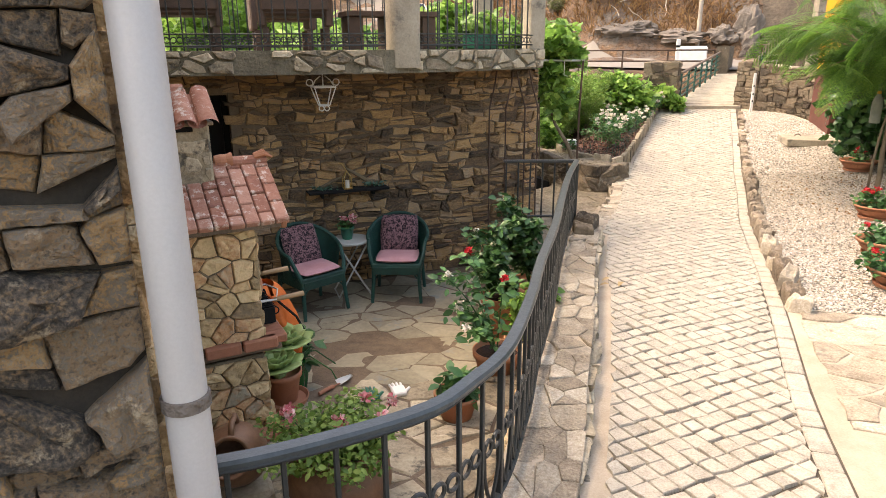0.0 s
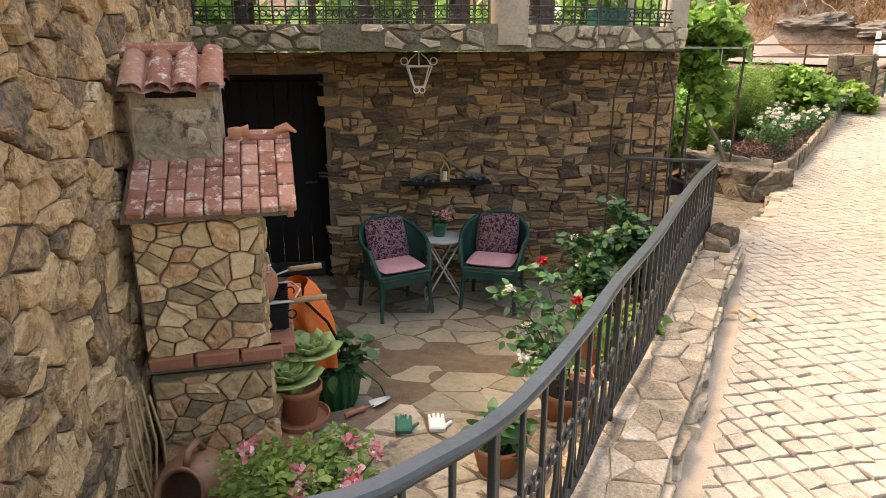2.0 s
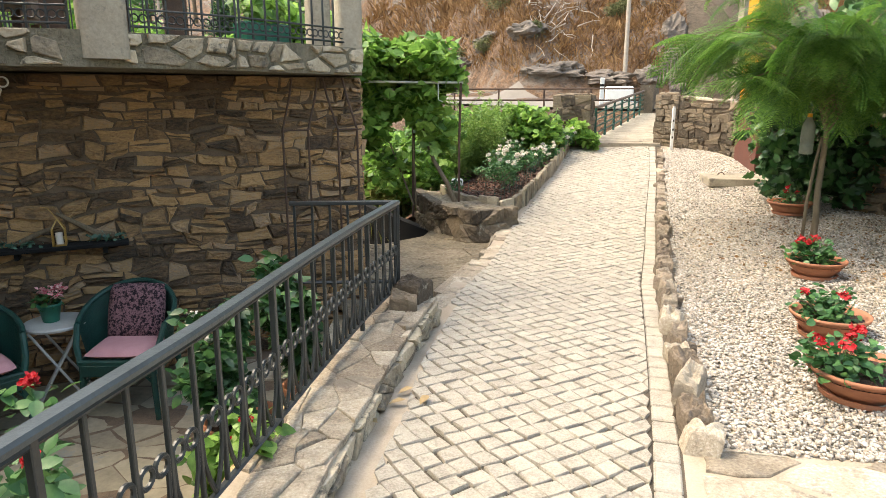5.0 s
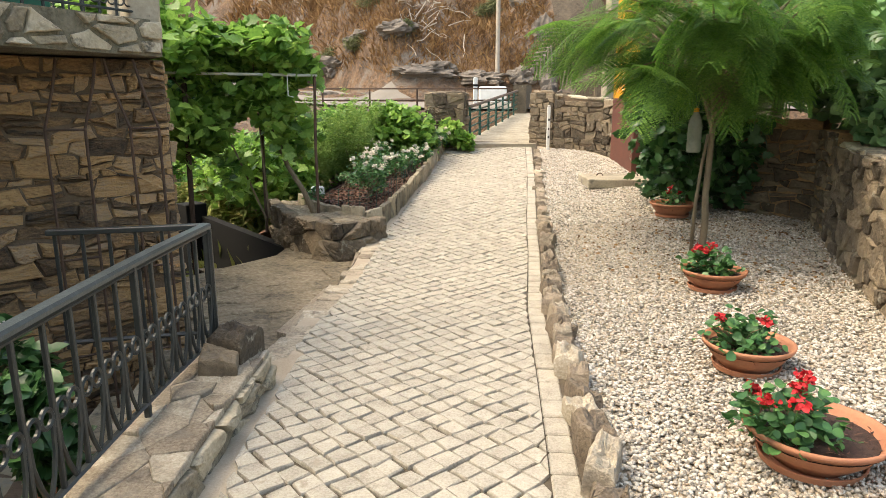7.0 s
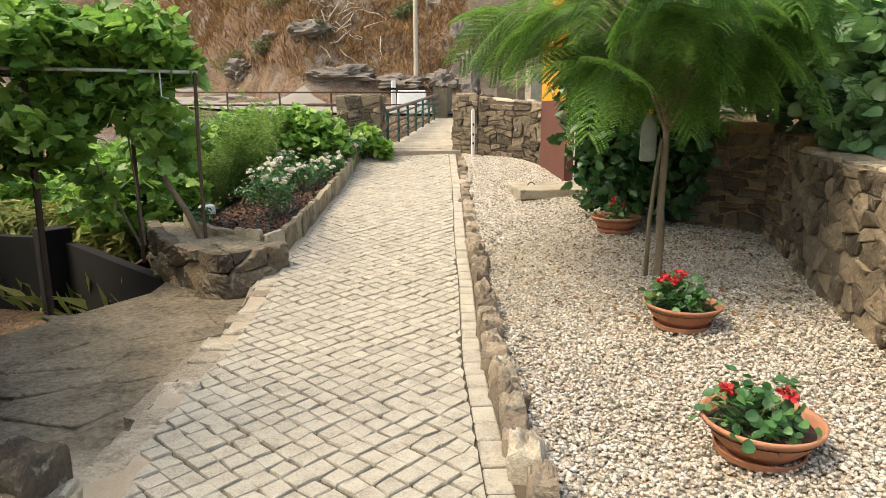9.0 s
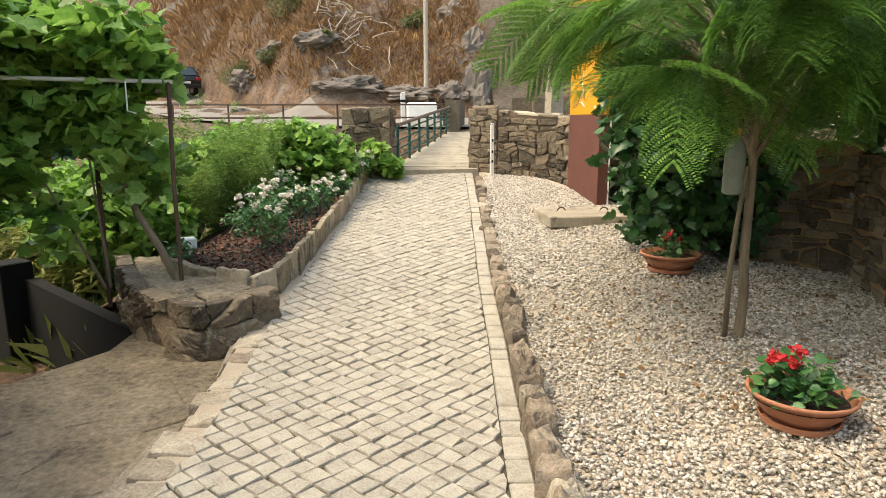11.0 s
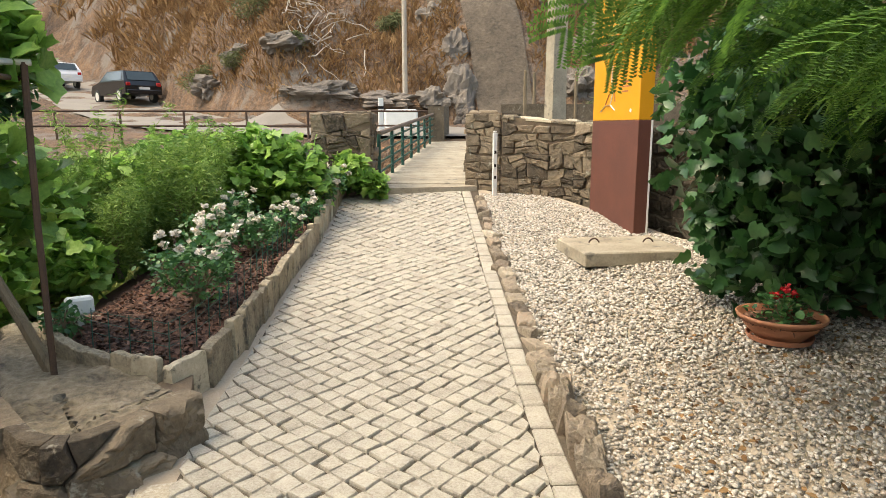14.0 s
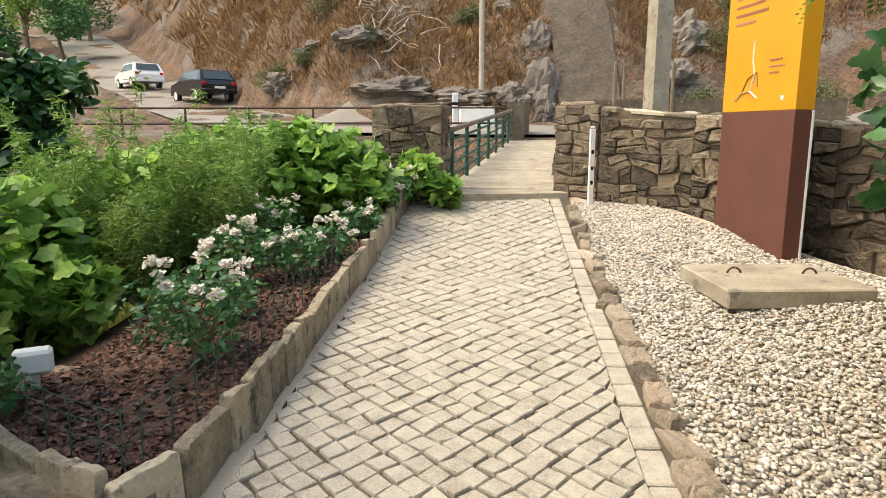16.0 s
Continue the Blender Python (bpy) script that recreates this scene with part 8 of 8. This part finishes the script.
def patio_stones():
    rng = random.Random(4)
    cells = [c for c in voronoi(4.4, 4.6, 0.26, 0.2, 1.0, rng, 0.005, None, 0.4) if inside(c[1] - 3.2, c[2] + 2.9, PAT)]
    lay(patio, cells, lambda u, v, h: (u - 3.2, v + 2.9, PATIO_Z - 0.008 + h), FLAG, rng, 0.02, (0.001, 0.006), limit=300, soft=0.12, name="flagstone")
    # flagstone patch right of the path
    cells = voronoi(1.6, 2.4, 0.36, 0.28, 1.0, rng, 0.016)

    def fn(u, v, h):
        s, c = 3.3 + v * 0.75, 1.24 + u
        x, y = xy(s, c)
        return (x, y, gz(x, y) - 0.012 + h)
    lay(apron, cells, fn, WALLTOP, rng, 0.02, (0.008, 0.016), soft=0.06, name="flagstone")


patio_stones()


def garden_wall_stones():
    rng = random.Random(6)
    fn, L, d, nr = wall_frame(RW[3], RW[0], -0.5)
    lay(wall_east, voronoi(L, 1.12, 0.2, 0.13, 1.0, rng, 0.005), fn, PIERSTONE, rng, 0.04, (0.01, 0.04), limit=200, first=lambda u, v: u, rugged=0.035)
    lay(wall_east, voronoi(L, 0.5, 0.28, 0.24, 1.0, rng, 0.008), lambda u, v, h: fn(u, 1.12 + h, -v), LICHEN, rng, 0.02, (0.015, 0.04), limit=60, name="cap_stone")
    for i in range(1, len(BW) - 1):
        fn, L, d, nr = wall_frame(BW[i], BW[i + 1], -0.3)
        za, zb = back_tops[i] + 0.3, back_tops[i + 1] + 0.3
        cells = courses(L, max(za, zb), (0.07, 0.18), (0.12, 0.34), rng, 0.004, 0.75)
        lay(wall_back, cells, fn, PIERSTONE, rng, 0.04, (0.015, 0.045), limit=90, rugged=0.045, keep=lambda u, v, za=za, zb=zb, L=L: v < za + (zb - za) * u / L - 0.03)
        lay(wall_back, voronoi(L, 0.38, 0.28, 0.36, 0.8, rng, 0.01), lambda u, v, h, fn=fn, za=za, zb=zb, L=L: fn(u, za + (zb - za) * u / L + h, 0.03 - v), LICHEN, rng, 0.02, (0.015, 0.035), limit=30, name="cap_stone")
    for ob, P in ((pier_r, [(6.34, 15.06), (6.62, 14.57), (7.0, 14.8)]), (pier_l, [(4.28, 15.25), (4.98, 14.98), (5.2, 15.55)])):
        if ob is pier_r:
            P = [(6.72, 15.3)] + P
        for a, b in zip(P, P[1:]):
            fn, L, d, nr = wall_frame(a, b, -0.2)
            lay(ob, courses(L, 1.41, (0.07, 0.19), (0.13, 0.32), rng, 0.004, 0.75), fn, PIERSTONE, rng, 0.04, (0.012, 0.035), limit=60, rugged=0.045)
    lay(pier_r, voronoi(0.5, 0.5, 0.26, 0.24, 0.7, rng, 0.008), lambda u, v, h: (6.38 + u * 0.62 + v * 0.22, 15.06 - u * 0.5 + v * 0.4, 1.21 + h), PIERSTONE, rng, 0.02, (0.02, 0.04), name="cap_stone")
    lay(pier_l, voronoi(0.75, 0.6, 0.3, 0.26, 0.7, rng, 0.008), lambda u, v, h: (4.3 + u * 0.93 + v * 0.36, 15.25 - u * 0.36 + v * 0.93, 1.195 + h), PIERSTONE, rng, 0.02, (0.02, 0.04), name="cap_stone")
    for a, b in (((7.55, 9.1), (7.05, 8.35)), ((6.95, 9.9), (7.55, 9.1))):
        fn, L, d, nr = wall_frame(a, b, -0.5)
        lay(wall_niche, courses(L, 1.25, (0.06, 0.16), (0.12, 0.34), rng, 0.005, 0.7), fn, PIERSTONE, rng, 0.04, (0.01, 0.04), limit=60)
    RL = Line(ROCKW[::-1], 6)
    nrk = lambda u, v, h: tuple(RL.at(u)[0] + RL.at(u)[2] * h + Vector((0, 0, -0.75 + v)))
    lay(rock_wall, voronoi(RL.L, 0.56, 0.28, 0.19, 1.0, rng, 0.004), nrk, PIERSTONE, rng, 0.06, (0.015, 0.07), limit=120, rugged=0.03)


garden_wall_stones()


def path_edges():
    rng = random.Random(8)
    strip_ = thing("paver_strip", pose(0, 0, 0), "edging strip of squared pale stone pavers", "paving", kind="structure")
    s = -0.5
    while s < 16.0:
        L = rng.uniform(0.16, 0.26)
        c = np.interp(s + L / 2, RS, RC) - 0.065
        x, y = xy(s + L / 2, c)
        slope = math.degrees(math.atan((np.interp(s + L, GS, GZ) - np.interp(s, GS, GZ)) / L))
        a = math.degrees(math.atan2(0.9536, 0.3011)) - math.degrees(math.atan((np.interp(s + L, RS, RC) - np.interp(s, RS, RC)) / L))
        part("paver", M().box((0, 0, -0.02), (L - 0.014, 0.115, 0.05), 0.008), COBBLE, strip_, at=pose(x, y, gz(x, y) + rng.uniform(-0.008, -0.002), 0, -slope, a))
        s += L
    rocks = thing("edge_rocks", pose(0, 0, 0), "row of rough broken rocks between path and gravel", "edging", kind="structure")
    s = 5.0
    k = 0
    while s < 15.6:
        L = rng.uniform(0.14, 0.26) * (1.0 if s < 11 else 1.25)
        c = float(np.interp(s + L / 2, RS, RC)) + rng.uniform(0.055, 0.09)
        x, y = xy(s + L / 2, c)
        hh = rng.uniform(0.07, 0.13) if s < 10.6 else rng.uniform(0.03, 0.06)
        ww = rng.uniform(0.045, 0.08)
        f = [rng.uniform(0.75, 1.1) for _ in range(6)]
        V, F = rugged_stone([(-L / 2 * f[0], -ww), (L / 2 * f[1], -ww * f[2]), (L / 2 * f[3], ww), (0, ww * 1.2 * f[4]), (-L / 2, ww * f[5])], 0, 0, 0.06, hh, lambda u, v, h: (u, v, h), rng, 0.03)
        part("rock", M().add(V, F), WALLTOP if k % 3 == 0 else EDGEROCK, rocks, at=pose(x, y, gz(x, y) - 0.01, rng.uniform(-14, 14), rng.uniform(-12, 12), 72 + rng.uniform(-22, 22)))
        s += L * 0.92
        k += 1
    er = [(1.42, 6.3, 0.13, 0.12, 0.1), (1.36, 6.12, 0.1, 0.1, 0.05), (2.3, 9.8, 0.2, 0.14, 0.1), (2.55, 9.95, 0.16, 0.14, 0.12)]
    for i, (x, y, a, b, c) in enumerate(er):
        V, F = rugged_stone([(-a, -b), (a, -b * 0.8), (a * 0.9, b), (-a * 0.8, b * 0.9)], 0, 0, c, c * 0.8, lambda u, v, h: (u, v, h), rng, 0.02)
        solid("boulder", M().add(V, F), PIERSTONE, "rough squared grey stone at the end of the wall", "rock", group="wall end boulders", at=pose(x, y, WT + 0.03 if i < 2 else -0.46, rng.uniform(-4, 4), rng.uniform(-4, 4), 60 + 25 * i))


path_edges()


def cobbles():
    e = 0.107
    rng = np.random.default_rng(12)
    s0, s1 = -1.0, 16.05
    P = []
    r2 = math.sqrt(0.5)
    n = 200
    for i in range(-n, n):
        for j in range(-n, n):
            a, b = i * e + 0.014 * math.sin(j * 0.23), j * e + 0.018 * math.sin(i * 0.19)
            s, c = s0 + 8.5 + (a + b) * r2, 0.4 + (a - b) * r2
            if s0 < s < s1:
                P.append((s, c))
    P = np.array(P)
    lo, hi = np.interp(P[:, 0], LS, LC), np.interp(P[:, 0], RS, RC) - 0.135
    gut = np.where(P[:, 0] < 7.0, 0.13, 0.04)
    keep = (P[:, 1] > lo + gut - 0.05) & (P[:, 1] < hi + 0.05)
    P, inner = P[keep], ((P[:, 1] > lo + gut + 0.08) & (P[:, 1] < hi - 0.085))[keep]
    P += rng.normal(size=P.shape) * 0.003
    h = e / 2
    tv = np.array([(sx * k, sy * k, z) for k, z in ((h * 0.915, -0.035), (h * 0.905, 0.0), (h * 0.84, 0.0075)) for sx, sy in ((-1, -1), (1, -1), (1, 1), (-1, 1))])
    tf = np.array([(0, 1, 5, 4), (1, 2, 6, 5), (2, 3, 7, 6), (3, 0, 4, 7), (4, 5, 9, 8), (5, 6, 10, 9), (6, 7, 11, 10), (7, 4, 8, 11), (8, 9, 10, 11)])
    near = (P[:, 0] > 9.5) & (P[:, 0] < 11.3) & inner
    near &= np.cumsum(near) <= 300
    variants = [mesh_of("cobble", (tv * (1, 1, 1) + np.tile(rng.normal(size=(4, 3)), (3, 1)) * (0.0052, 0.0052, 0.0014), tf), COBBLE) for _ in range(10)]
    for k, (s, c) in enumerate(P[near]):
        x, y = xy(s, c)
        sl = math.degrees(math.atan((np.interp(s + 0.1, GS, GZ) - np.interp(s - 0.1, GS, GZ)) / 0.2))
        ob = new("cobble", variants[k % 10])
        ob.parent = path
        ob.matrix_basis = Matrix.Translation((x, y, gz(x, y) + rng.uniform(-0.0012, 0.0012))) @ Matrix.Rotation(math.atan2(0.9536, 0.3011), 4, "Z") @ Matrix.Rotation(-radians(sl), 4, "Y") @ Matrix.Rotation(radians(45 + rng.normal() * 1.2), 4, "Z")
    Q = P[~near]
    N = len(Q)
    a = math.atan2(0.9536, 0.3011) + radians(45) + rng.normal(size=N) * 0.022
    x, y = xy(Q[:, 0], Q[:, 1])
    jit = np.tile(rng.normal(size=(N, 4, 3)), (1, 3, 1)) * (0.0052, 0.0052, 0.0014) + rng.normal(size=(N, 12, 3)) * (0.001, 0.001, 0.0008)
    T = tv[None] + jit
    X = x[:, None] + T[:, :, 0] * np.cos(a)[:, None] - T[:, :, 1] * np.sin(a)[:, None]
    Y = y[:, None] + T[:, :, 0] * np.sin(a)[:, None] + T[:, :, 1] * np.cos(a)[:, None]
    S_, C_ = sc(X, Y)
    C_ = np.clip(C_, np.interp(S_, LS, LC) + np.where(S_ < 7.0, 0.12, 0.03), np.interp(S_, RS, RC) - 0.13)
    X, Y = xy(S_, C_)
    Z = ground_z(X, Y) + T[:, :, 2] + rng.uniform(-0.0012, 0.0012, N)[:, None] + rng.normal(size=N)[:, None] * 0.012 * T[:, :, 0]
    F = tf[None] + (np.arange(N) * 12)[:, None, None]
    tagged(part("cobble_rest", (np.stack([X, Y, Z], -1).reshape(-1, 3), F.reshape(-1, 4)), COBBLE, path), kind="stuff")


cobbles()


def pebbles():
    g = np.random.default_rng(14)
    bm = bmesh.new()
    bmesh.ops.create_icosphere(bm, subdivisions=1, radius=1.0)
    bm.verts.ensure_lookup_table()
    tv = np.array([v.co[:] for v in bm.verts])
    tf = np.array([[v.index for v in f.verts] for f in bm.faces])
    bm.free()
    N = 84000
    s = 5.1 + 10.7 * g.random(N) ** 1.15
    lo = np.interp(s, RS, RC) + 0.1
    hi = np.interp(s, [5.0, 7.2, 9.0, 10.8, 13.5, 16.05], [2.95, 3.5, 4.4, 4.8, 3.5, 2.2])
    c = lo + (hi - lo) * g.random(N)
    x, y = xy(s, c)
    z = ground_z(x, y)
    r = g.uniform(0.0062, 0.0142, N) * (1 + 0.3 * (s > 11))
    S = np.stack([r * g.uniform(0.9, 1.5, N), r * g.uniform(0.7, 1.1, N), r * g.uniform(0.45, 0.8, N)], 1)
    a, b = g.uniform(0, math.tau, N), g.normal(size=N) * 0.35
    T = tv[None] * S[:, None]
    X1 = T[:, :, 0] * np.cos(b)[:, None] - T[:, :, 2] * np.sin(b)[:, None]
    Z1 = T[:, :, 0] * np.sin(b)[:, None] + T[:, :, 2] * np.cos(b)[:, None]
    X = x[:, None] + X1 * np.cos(a)[:, None] - T[:, :, 1] * np.sin(a)[:, None]
    Y = y[:, None] + X1 * np.sin(a)[:, None] + T[:, :, 1] * np.cos(a)[:, None]
    Z = z[:, None] + Z1 + g.uniform(-0.008, 0.008, N)[:, None]
    F = tf[None] + (np.arange(N) * len(tv))[:, None, None]
    tagged(part("pebbles", (np.stack([X, Y, Z], -1).reshape(-1, 3), F.reshape(-1, 3)), PEBBLE, gravel_bed), kind="stuff")


pebbles()
